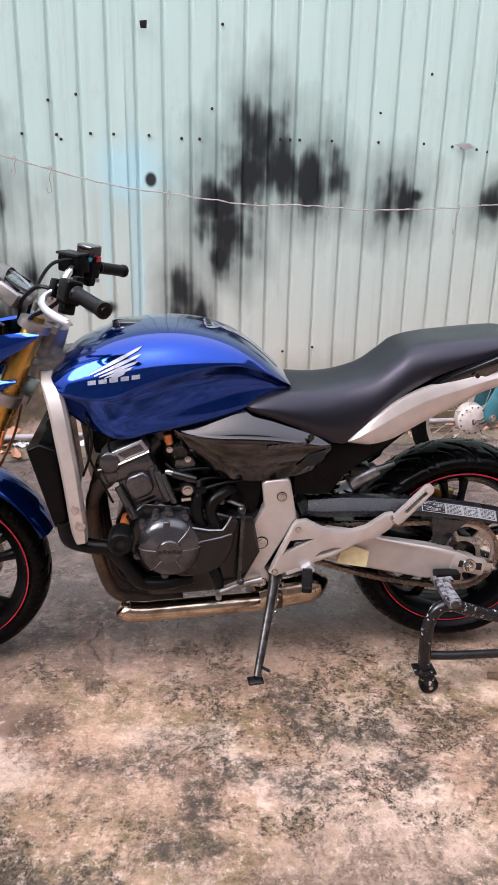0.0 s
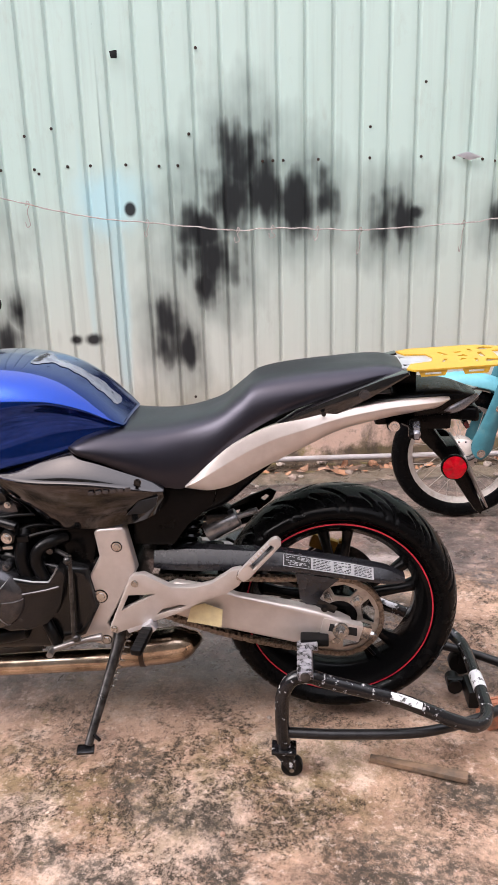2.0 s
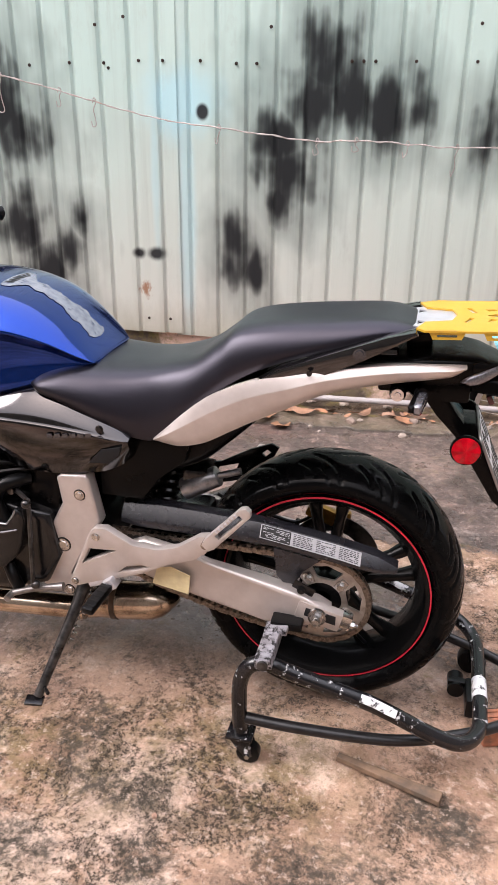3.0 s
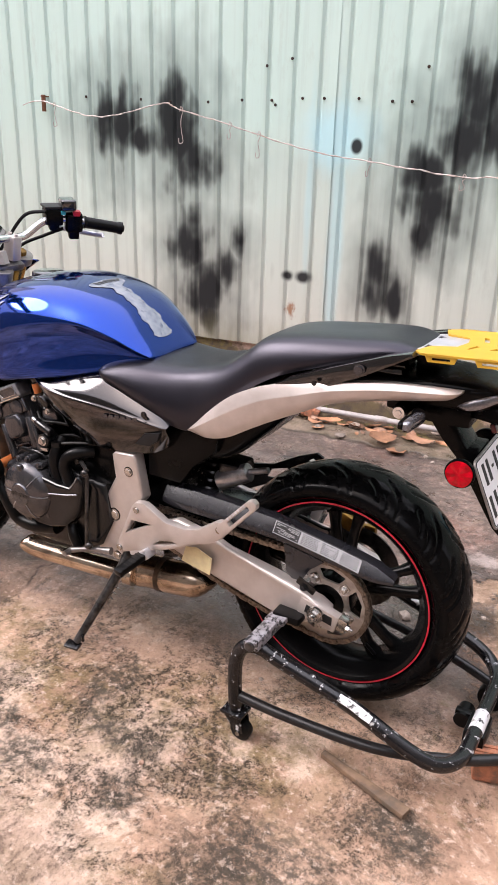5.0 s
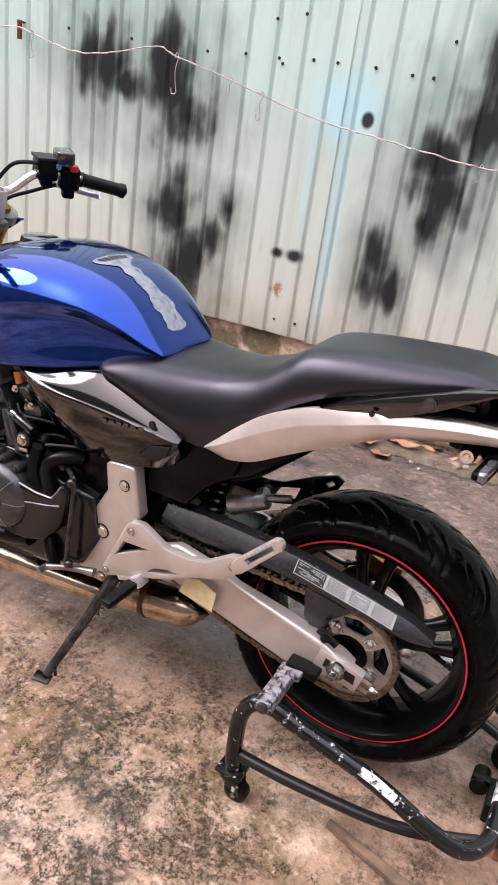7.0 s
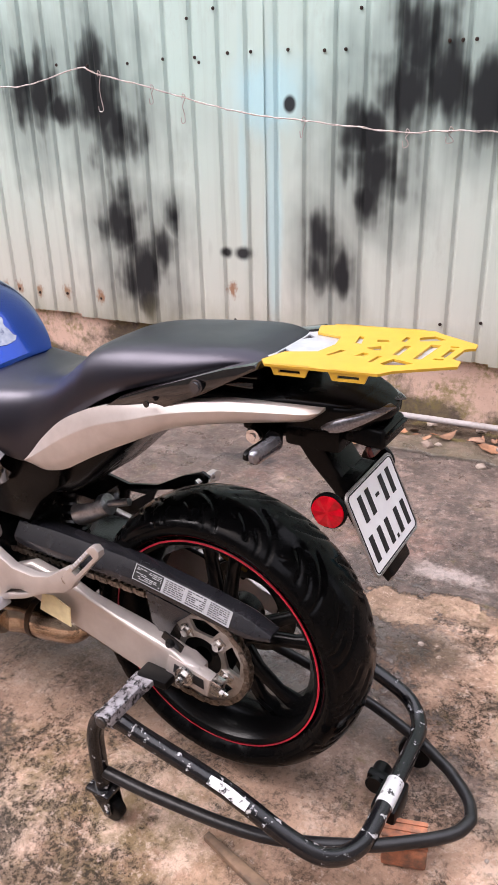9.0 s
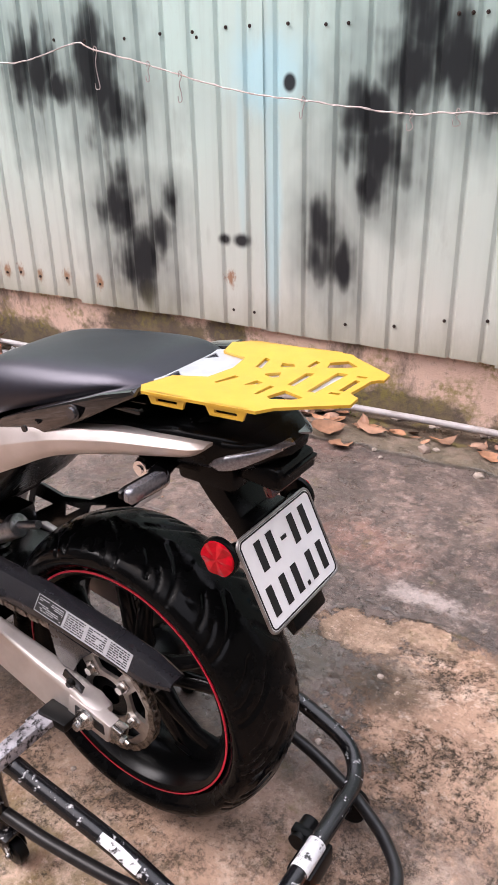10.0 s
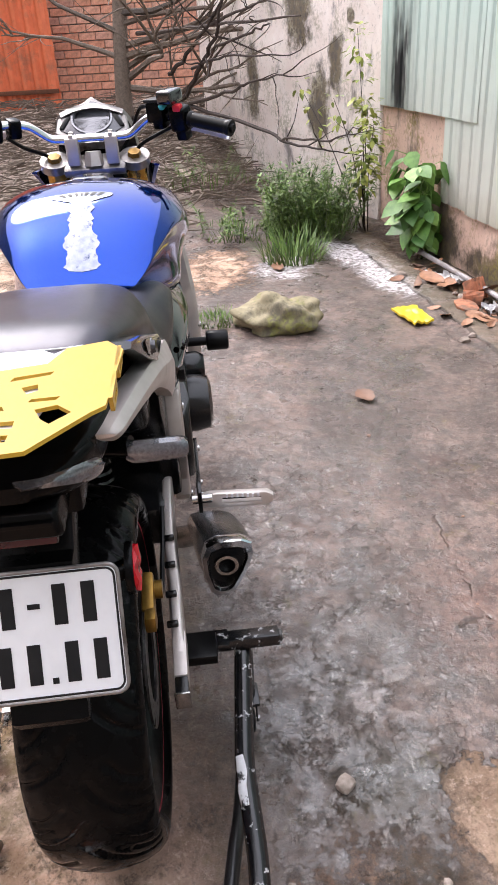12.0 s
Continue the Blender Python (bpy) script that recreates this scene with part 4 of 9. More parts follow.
# fuel tank
tank_front = [(0, 1.0), (0.26, 0.985), (0.54, 0.945), (0.78, 0.845), (0.925, 0.66), (0.99, 0.47), (1.0, 0.415), (0.975, 0.36), (0.90, 0.20), (0.86, 0.05), (0.80, 0.0), (0.5, 0.03), (0, 0.05)]
tank_rear = [(0, 1.0), (0.34, 0.985), (0.62, 0.955), (0.84, 0.88), (0.972, 0.775), (1.0, 0.725), (0.965, 0.675), (0.865, 0.52), (0.845, 0.28), (0.885, 0.08), (0.82, 0.0), (0.5, 0.03), (0, 0.05)]


def tank_shape(x):
    f = min(1.0, max(0.0, (x + 1.02) / 0.36))
    return [(a + f * (c - a), b + f * (d_ - b)) for (a, b), (c, d_) in zip(tank_front, tank_rear)]


tank_line = [(-1.135, 0.868, 0.842, 0.135), (-1.115, 0.895, 0.822, 0.165), (-1.07, 0.935, 0.785, 0.195), (-1.01, 0.967, 0.748, 0.215), (-0.95, 0.988, 0.728, 0.225), (-0.88, 1.000, 0.742, 0.226), (-0.80, 1.001, 0.757, 0.220),
             (-0.72, 0.988, 0.773, 0.204), (-0.65, 0.962, 0.79, 0.180), (-0.59, 0.922, 0.808, 0.152), (-0.54, 0.875, 0.824, 0.125), (-0.51, 0.845, 0.832, 0.10)]
tank = part("fuel_tank", ring_loft(tank_line, tank_shape, 5), M_BLUE, bike, "deep blue metallic fuel tank", 60)
TANK_RINGS = curve(tank_line, 8)


shape_cache = {}


def shape_at(x):
    key = round(x, 3)
    if key not in shape_cache:
        shape_cache[key] = curve(tank_shape(key), 8)
    return shape_cache[key]


def on_tank(x, s, lift=0.0015, side=-1):
    """A place on the tank's skin: at x, s from 0 (top middle) to 1 (bottom edge)."""
    k = min(range(len(TANK_RINGS)), key=lambda i: abs(TANK_RINGS[i][0] - x))
    a = TANK_RINGS[k]
    j = min(max(k + (1 if a[0] < x else -1), 0), len(TANK_RINGS) - 1)
    b = TANK_RINGS[j]
    f = 0 if a[0] == b[0] else (x - a[0]) / (b[0] - a[0])
    zt, zb, w = (a[i] + f * (b[i] - a[i]) for i in (1, 2, 3))
    sh = shape_at(x)
    u = s * (len(sh) - 1) * 10 / 12
    i = min(int(u), len(sh) - 2)
    c = sh[i] + (u - i) * (sh[i + 1] - sh[i])
    return Vector((x, side * c[0] * (w + lift * (0.3 + abs(c[0]))), zb + c[1] * (zt - zb) + lift * max(0.0, 1.2 - abs(c[0]))))


# winged emblem: five feathers over a row of bars
def tank_side(x, z, side):
    """The place on the tank's flank at x and z."""
    lo, hi = 0.02, 0.62
    for _ in range(24):
        mid = (lo + hi) / 2
        if on_tank(x, mid).z > z:
            lo = mid
        else:
            hi = mid
    return on_tank(x, lo, 0.0022, side)


def tank_foil(name, outline, label, side):
    bm = bmesh.new()
    bm.faces.new([bm.verts.new((x, 0, z)) for x, z in outline])
    bmesh.ops.triangulate(bm, faces=bm.faces[:])
    for _ in range(3):
        bmesh.ops.subdivide_edges(bm, edges=[e for e in bm.edges if e.calc_length() > 0.012], cuts=1)
        bmesh.ops.triangulate(bm, faces=bm.faces[:])
    for v in bm.verts:
        v.co = tank_side(v.co.x, v.co.z, side)
    return part(name, bm, M_EMBLEM, tank, label, 60)


for side in (-1, 1):
    for k, (tx, tz) in enumerate(((-0.890, 0.965), (-0.893, 0.949), (-0.900, 0.934), (-0.913, 0.920), (-0.932, 0.908))):
        bx, bz = -1.018 + 0.012 * k, 0.897 - 0.0015 * k
        dx, dz = tx - bx, tz - bz
        ln = math.hypot(dx, dz)
        nx, nz = -dz / ln, dx / ln
        spine = lambda f, w: (bx + dx * f + nx * w, bz + dz * f + nz * w)
        tank_foil("emblem_feather", [spine(0, -0.001), spine(0.5, -0.0038), spine(0.9, -0.0034), spine(1.0, 0.0), spine(0.9, 0.0022), spine(0.5, 0.0040), spine(0, 0.001)], "pale wing-shaped emblem foil", side)
    for k in range(5):
        x0 = -1.022 + 0.0265 * k
        z0 = 0.874 + 0.0045 * k
        tank_foil("emblem_bar", [(x0, z0), (x0 + 0.020, z0 + 0.0033), (x0 + 0.020, z0 + 0.0133), (x0, z0 + 0.010)], "pale foil bar", side)
# tank pad: T-shaped, on the rear slope, over both sides
bm = bmesh.new()
pad = [(-0.758, 0.03), (-0.754, 0.082), (-0.738, 0.086), (-0.722, 0.058), (-0.706, 0.040), (-0.675, 0.040), (-0.655, 0.041), (-0.635, 0.047), (-0.612, 0.050), (-0.590, 0.060), (-0.570, 0.060), (-0.552, 0.072), (-0.540, 0.058), (-0.536, 0.0)]
rows_ = []
for k_, (x, w) in enumerate(curve(pad, 3)):
    x = -0.536 + (x + 0.536) * 0.90
    w = w * (1 + 0.35 * noise.noise(Vector((k_ * 0.61, 0.3, 2))) * (k_ > 10))
    ring = []
    for f in np.linspace(-1, 1, 13):
        y = f * abs(w) * 0.62
        s = abs(y) / 0.5
        p = on_tank(min(max(x, -0.81), -0.535), min(s * 0.9, 0.6), 0.0014, -1 if y < 0 else 1)
        ring.append(bm.verts.new(p))
    rows_.append(ring)
for p, q in zip(rows_, rows_[1:]):
    for i in range(12):
        bm.faces.new((p[i], p[i + 1], q[i + 1], q[i]))
part("tank_pad", bm, M_PAD, tank, "scuffed clear tank protector pad", 60)
for k in range(7):
    y = -0.039 + 0.013 * k
    bm = bmesh.new()
    vs = [bm.verts.new(on_tank(x, min(abs(yy) / 0.5 * 0.9, 0.6), 0.0024, -1 if yy < 0 else 1)) for x, yy in ((-0.730, y - 0.004), (-0.730, y + 0.004), (-0.716, y * 0.8 + 0.003), (-0.716, y * 0.8 - 0.003))]
    bm.faces.new(vs)
    part("pad_tooth", bm, M_INK, tank, "dark tooth in the pad's cap", 60)
bm = bmesh.new()
lathe(bm, [(0.0, 0.012), (0.036, 0.012), (0.044, 0.008), (0.046, 0.0), (0.046, -0.02)], (-0.93, 0, 0.986), 32, "z")
part("filler_cap", bm, M_GLOSS, tank, "black filler cap")

# dual seat
seat_shape = [(0, 1.0), (0.35, 0.995), (0.62, 0.96), (0.80, 0.86), (0.93, 0.62), (1.0, 0.32), (0.98, 0.06), (0.9, 0.0), (0.4, 0.0), (0, 0.0)]
seat_line = [(-0.635, 0.818, 0.798, 0.150), (-0.61, 0.83, 0.786, 0.168), (-0.56, 0.839, 0.770, 0.172), (-0.50, 0.838, 0.745, 0.170), (-0.45, 0.838, 0.718, 0.164), (-0.40, 0.842, 0.700, 0.158), (-0.355, 0.851, 0.702, 0.152),
             (-0.29, 0.872, 0.758, 0.148), (-0.235, 0.912, 0.806, 0.142), (-0.195, 0.942, 0.838, 0.138), (-0.12, 0.958, 0.878, 0.136), (0.0, 0.970, 0.918, 0.128), (0.09, 0.976, 0.946, 0.112), (0.14, 0.968, 0.952, 0.094), (0.162, 0.958, 0.953, 0.074)]
part("seat", ring_loft(seat_line, seat_shape, 5), M_SEAT, bike, "black vinyl dual seat, faintly dusty and stepped up for the passenger", 70)


def shell(stations, inner=0.02, side=-1, bulge=0.010):
    """A side panel along x. stations: (x, top, bottom, outer y); rounded outwards."""
    rings = []
    for x, zt, zb, y in curve(stations, 4):
        h = max(zt - zb, 0.002)
        out = [(y + bulge * 0.25, zt), (y - bulge * 0.1, zt - 0.10 * h), (y - bulge * 0.7, zt - 0.32 * h), (y - bulge * 0.75, zt - 0.40 * h), (y - bulge * 0.4, zb + 0.22 * h), (y + bulge * 0.3, zb)]
        out = [(-abs(v), z) for v, z in out]
        ring = [(x, v, z) for v, z in curve(out, 3)] + [(x, -abs(y) + inner, zb + 0.05 * h), (x, -abs(y) + inner, zt - 0.05 * h)]
        rings.append([(a, -side * b, c) for a, b, c in ring])
    return loft(bmesh.new(), rings)


tail_line = [(-0.362, 0.708, 0.700, -0.148), (-0.335, 0.732, 0.698, -0.155), (-0.30, 0.766, 0.698, -0.160), (-0.25, 0.808, 0.712, -0.162), (-0.20, 0.836, 0.740, -0.162), (-0.15, 0.856, 0.768, -0.161), (-0.08, 0.870, 0.803, -0.158),
             (0.0, 0.886, 0.840, -0.150), (0.10, 0.899, 0.862, -0.134), (0.18, 0.902, 0.873, -0.118), (0.225, 0.902, 0.880, -0.108), (0.25, 0.901, 0.896, -0.102)]
for side in (-1, 1):
    part("tail_panel", shell(tail_line, 0.03, side), M_SILVER, bike, "silver painted tail panel", 50)
    bm = bmesh.new()
    f = lambda x, z: side * (0.156 - max(0.0, x) * 0.16)
    g = lambda x, z: side * (0.118 - max(0.0, x) * 0.16)
    plate(bm, [(-0.150, 0.850), (-0.10, 0.882), (-0.013, 0.917), (0.10, 0.956), (0.150, 0.968), (0.156, 0.960), (0.063, 0.910), (-0.022, 0.871), (-0.122, 0.845)], f, g, 0.005)
    grab = part("grab_rail", bm, M_GLOSS, bike, "black passenger grab strip under the seat")
    part("rail_bolt", bolt(bmesh.new(), (0.052, side * 0.1475, 0.922), 0.009, 0.006, (0, side, 0), False), M_DARKCAST, grab)
for p in ((-0.038, -0.163, 0.882), (-0.468, -0.176, 0.715)):
    part("panel_screw", cyl(bmesh.new(), p, (p[0], p[1] - 0.003, p[2]), 0.0055, seg=12), M_ENGINE, bike)

# under-seat tray, tail cover, rear lamp
bm = bmesh.new()
tray = [(-0.36, 0.69, 0.60, 0.11), (-0.28, 0.735, 0.63, 0.115), (-0.2, 0.80, 0.70, 0.12), (-0.1, 0.87, 0.79, 0.12), (0.0, 0.905, 0.835, 0.115), (0.1, 0.907, 0.855, 0.105), (0.145, 0.910, 0.850, 0.105), (0.185, 0.914, 0.850, 0.101), (0.235, 0.914, 0.850, 0.092), (0.275, 0.910, 0.852, 0.079), (0.298, 0.902, 0.858, 0.064)]
part("tail_cover", ring_loft(tray, [(0, 1), (0.5, 1), (0.9, 0.95), (1.0, 0.7), (0.95, 0.2), (0.7, 0.0), (0, 0.0)], 4), M_PLASTIC, bike, "black plastic tail cover and under-seat tray", 50)
bm = bmesh.new()
box(bm, (0.12, 0.17, 0.02), Matrix.Translation((0.06, 0, 0.905)) @ pose(0, 0, 0, 0, -4, 0), 0.006)
cyl(bm, (0.01, -0.06, 0.915), (0.12, -0.06, 0.921), 0.012)
part("tool_tray", bm, M_GLOSS, bike)
bm = bmesh.new()
lampline = [(0.262, 0.908, 0.856, 0.086), (0.285, 0.906, 0.858, 0.076), (0.310, 0.900, 0.864, 0.056), (0.332, 0.892, 0.874, 0.028)]
part("tail_lamp", ring_loft(lampline, [(0, 1), (0.6, 1), (0.95, 0.9), (1.0, 0.6), (0.85, 0.1), (0.4, 0), (0, 0)], 4), M_PLASTIC, bike, "black tail lamp with a thin clear crescent lens")
tail_lamp = bpy.data.objects["tail_lamp"]
for side in (-1, 1):
    rings = []
    for x, y, z, h in curve([(0.245, 0.0905, 0.866, 0.001), (0.258, 0.0885, 0.869, 0.008), (0.280, 0.0800, 0.876, 0.011), (0.302, 0.0655, 0.884, 0.009), (0.322, 0.0450, 0.890, 0.005), (0.338, 0.0200, 0.894, 0.0015)], 4):
        rings.append([(x, side * y, z + h), (x + 0.003, side * (y + 0.003), z + h * 0.3), (x + 0.002, side * (y + 0.001), z - h), (x - 0.012, side * (y - 0.010), z - h), (x - 0.012, side * (y - 0.010), z + h)])
    part("lamp_lens", loft(bmesh.new(), rings), M_LENS, tail_lamp, "milky clear tapering lens", 60)
bm = bmesh.new()
box(bm, (0.076, 0.106, 0.034), Matrix.Translation((0.297, 0, 0.848)) @ pose(0, 0, 0, 0, 6, 0), 0.010, 3, 0.88)
box(bm, (0.010, 0.088, 0.006), Matrix.Translation((0.333, 0, 0.850)) @ pose(0, 0, 0, 0, 6, 0), 0.002)
box(bm, (0.10, 0.13, 0.045), Matrix.Translation((0.215, 0, 0.835)), 0.010)
part("plate_lamp", bm, M_PLASTIC, bike, "black number plate lamp housing")
bm = bmesh.new()
box(bm, (0.012, 0.080, 0.020), Matrix.Translation((0.306, 0, 0.817)) @ pose(0, 0, 0, 0, -25, 0), 0.004)
part("lower_reflector", bm, M_REDLENS, bike)
# licence bracket
bm = bmesh.new()
arm = [(0.10, 0.845), (0.20, 0.855), (0.235, 0.80), (0.262, 0.765), (0.285, 0.765), (0.36, 0.60), (0.352, 0.585), (0.335, 0.60), (0.245, 0.735), (0.205, 0.775), (0.17, 0.82)]
plate(bm, arm, -0.045, 0.045, 0.008)
box(bm, (0.13, 0.13, 0.03), Matrix.Translation((0.15, 0, 0.840)), 0.008)
part("plate_bracket", bm, M_PLASTIC, bike, "black plastic mudguard tail holding the number plate")

# number plate, leaning back, with bars for its characters
PLATE = Matrix.Translation((0.322, -0.004, 0.694)) @ pose(0, 0, 0, 0, -25, 0) @ pose(0, 0, 0, 90, 0, 90)


def rounded(w, h, r, n=6):
    """Outline of a rectangle with round corners."""
    out = []
    for cx, cy, a0 in ((w - r, h - r, 0), (r - w, h - r, 90), (r - w, r - h, 180), (w - r, r - h, 270)):
        out += [(cx + r * math.cos(radians(a0 + 90 * k / n)), cy + r * math.sin(radians(a0 + 90 * k / n))) for k in range(n + 1)]
    return out


number_plate = part("number_plate", plate(bmesh.new(), rounded(0.096, 0.073, 0.012), -0.0015, 0.0015, 0.0, m=PLATE @ pose(0, 0, 0, 90, 0, 0)), M_WHITE, bike, "white two-line number plate in a thin rim", 30)
part("plate_rim", tube(bmesh.new(), [PLATE @ Vector((x, y, 0.0)) for x, y in rounded(0.0965, 0.0735, 0.0125)], 0.0026, 8, True), M_CLAMP, number_plate, "thin grey metal rim", 60)
part("plate_line", tube(bmesh.new(), [PLATE @ Vector((x, y, 0.0014)) for x, y in rounded(0.0925, 0.0695, 0.010)], 0.0014, 6, True), M_INK, number_plate, "black border line", 60)
for row, xs in ((0.034, (-0.058, -0.028, 0.030, 0.062)), (-0.032, (-0.070, -0.036, -0.004, 0.038, 0.070))):
    for x in xs:
        part("plate_bar", box(bmesh.new(), (0.0150, 0.046, 0.001), PLATE @ Matrix.Translation((x, row, 0.0020)), 0.0003, 1), M_INK, number_plate)
part("plate_dash", box(bmesh.new(), (0.014, 0.006, 0.001), PLATE @ Matrix.Translation((0.001, 0.034, 0.0020)), 0.0003, 1), M_INK, number_plate)
part("plate_dot", box(bmesh.new(), (0.007, 0.007, 0.001), PLATE @ Matrix.Translation((0.017, -0.052, 0.0020)), 0.0003, 1), M_INK, number_plate)

# round side reflectors
for side in (-1, 1):
    c = (0.268, side * 0.100, 0.734)
    bm = bmesh.new()
    cyl(bm, c, (c[0], c[1] + side * 0.010, c[2]), 0.031, 0.031, 32, 0.002)
    cyl(bm, c, (c[0] + 0.02, side * 0.03, c[2] - 0.01), 0.012, seg=10)
    r = part("side_reflector", bm, M_PLASTIC, bike, "round red side reflector in a black rim")
    bm = bmesh.new()
    lathe(bm, [(0.0, side * 0.0150), (0.015, side * 0.0140), (0.0273, side * 0.0110), (0.0278, side * 0.008)], c, 48)
    for v in bm.verts:
        rr = math.hypot(v.co.x - c[0], v.co.z - c[2])
        v.co.y += side * 0.0042 * (rr / 0.028) * abs(((math.atan2(v.co.z - c[2], v.co.x - c[0]) * 6 / math.pi) % 2) - 1) * (rr < 0.0277)
    part("reflector_lens", bm, M_REFLECT, r, "red reflector lens", 8)
# turn signals
for side in (-1, 1):
    bm = bmesh.new()
    cyl(bm, (0.150, side * 0.05, 0.838), (0.172, side * 0.115, 0.842), 0.012, 0.014)
    s = part("turn_signal", bm, M_PLASTIC, bike, "small turn signal on a short black stalk")
    for kind, k0, dx in (("signal_housing", 0.70, -0.0085), ("signal_lens", 1.0, 0.003)):
        rings = []
        for f, k in ((0, 0.62), (0.06, 0.92), (0.14, 1.0), (0.5, 1.0), (0.86, 0.98), (0.95, 0.86), (1.0, 0.5)):
            c = Vector((0.174 - 0.010 * f + dx, side * (0.100 + 0.008 * (side > 0) + 0.076 * f), 0.836 - 0.004 * f))
            rings.append([c + Vector((px * 0.009 * k * k0, side * px * 0.001 * k * k0, pz * 0.0128 * k * k0)) for px, pz in ((1, 0.6), (0.7, 0.95), (-0.7, 0.95), (-1, 0.6), (-1, -0.6), (-0.7, -0.95), (0.7, -0.95), (1, -0.6))])
        part(kind, loft(bmesh.new(), rings), M_LENS if kind == "signal_lens" else M_PLASTIC, s, "clear faceted lens" if kind == "signal_lens" else "")
bm = bmesh.new()
cyl(bm, (0.127, -0.095, 0.833), (0.127, -0.05, 0.836), 0.0165, 0.0165, 20, 0.003)
h = part("helmet_lock", bm, M_PLASTIC, bike, "helmet lock under the tail")
bm = bmesh.new()
lathe(bm, [(0.0, -0.012), (0.006, -0.012), (0.007, -0.009), (0.0125, -0.009), (0.014, -0.006), (0.014, 0.01)], (0.127, -0.094, 0.833), 24)
part("lock_cylinder", bm, M_CHROME, h, "chrome lock cylinder")

# luggage rack: a flat laser-cut plate with slots
rack_outline = [(0.150, -0.108), (0.166, -0.128), (0.346, -0.126), (0.361, -0.106), (0.439, -0.060), (0.437, -0.036), (0.427, -0.030), (0.421, -0.024), (0.425, 0.024), (0.431, 0.031), (0.439, 0.034), (0.437, 0.056), (0.365, 0.104), (0.352, 0.116), (0.187, 0.124), (0.150, 0.104), (0.165, 0.06), (0.215, 0.045), (0.225, 0.0), (0.215, -0.045), (0.165, -0.06)]
slots = [[(0.252, 0.016), (0.243, 0.056), (0.253, 0.053), (0.264, 0.014)], [(0.285, 0.029), (0.279, 0.044), (0.297, 0.047), (0.304, 0.037)], [(0.283, -0.008), (0.281, -0.004), (0.299, 0.009), (0.306, -0.009), (0.299, -0.014)],
         [(0.332, -0.029), (0.332, 0.019), (0.343, 0.023), (0.343, -0.031)], [(0.368, -0.041), (0.370, 0.037), (0.386, 0.038), (0.380, -0.041)], [(0.403, -0.022), (0.405, 0.021), (0.413, 0.019), (0.411, -0.023)], [(0.396, -0.037), (0.397, -0.031), (0.411, -0.031), (0.411, -0.037)]]
slots += [[(0.400, 0.031), (0.401, 0.037), (0.415, 0.037), (0.414, 0.031)], [(0.347, 0.051), (0.340, 0.071), (0.361, 0.086), (0.384, 0.069), (0.372, 0.060)], [(0.339, -0.083), (0.331, -0.077), (0.341, -0.049), (0.376, -0.063), (0.366, -0.074)],
          [(0.311, -0.075), (0.313, -0.042), (0.321, -0.043), (0.316, -0.076)], [(0.279, -0.053), (0.286, -0.031), (0.299, -0.036), (0.293, -0.046)], [(0.236, -0.060), (0.247, -0.026), (0.256, -0.029), (0.242, -0.061)], [(0.319, 0.044), (0.318, 0.071), (0.327, 0.068), (0.327, 0.042)]]
RACK = Matrix.Translation((0, 0, 0.962)) @ pose(0, 0, 0, 0, -3.2, 0) @ pose(0, 0, 0, -90, 0, 0)
bm = bmesh.new()
plate(bm, rack_outline, 0.0, 0.004, 0.0, slots, m=RACK)
rack = part("luggage_rack", bm, M_YELLOW, bike, "yellow powder-coated luggage rack plate with slots", 30)
for s in (-1, 1):
    for xa, xb in ((0.172, 0.240), (0.268, 0.334)):
        t = bmesh.new()
        plate(t, [(xa, 0.0), (xa + 0.008, -0.017), (xb - 0.008, -0.017), (xb, 0.0)], 0.0, 0.004, 0.0, [[(xa + 0.016, -0.008), (xb - 0.016, -0.008), (xb - 0.016, -0.013), (xa + 0.016, -0.013)]])
        part("rack_flange", merge(bmesh.new(), t, Matrix.Translation((0, s * 0.122 + (-0.005 if s > 0 else -0.003), 0.962)) @ pose(0, 0, 0, 0, -3.2, 0)), M_YELLOW, rack, "", 30)
bm = bmesh.new()
plate(bm, [(0.135, -0.07), (0.160, -0.085), (0.24, -0.075), (0.30, -0.062), (0.395, -0.045), (0.395, 0.045), (0.30, 0.062), (0.24, 0.075), (0.160, 0.085), (0.135, 0.07)], 0.0045, 0.0075, 0.0, [[(0.150, -0.03), (0.150, -0.06), (0.168, -0.045)], [(0.150, 0.03), (0.168, 0.045), (0.150, 0.06)]], m=RACK)
part("rack_base", bm, M_RAWALU, rack, "bare aluminium base plate", 30)
part("rack_mount", box(bmesh.new(), (0.05, 0.09, 0.055), Matrix.Translation((0.158, 0, 0.936)), 0.008), M_PLASTIC, rack)

# ---- wheels ----
def tyre_profile(r, w, bead):
    h = w / 2
    out = [(bead, -h * 0.62), (bead + 0.004, -h * 0.74), (bead + (r - bead) * 0.30, -h * 0.97), (bead + (r - bead) * 0.50, -h), (bead + (r - bead) * 0.66, -h * 0.93), (bead + (r - bead) * 0.80, -h * 0.76), (bead + (r - bead) * 0.92, -h * 0.48), (r, 0)]
    full = out + [(a, -b) for a, b in out[-2::-1]]
    return [tuple(v) for v in curve(full, 4)]


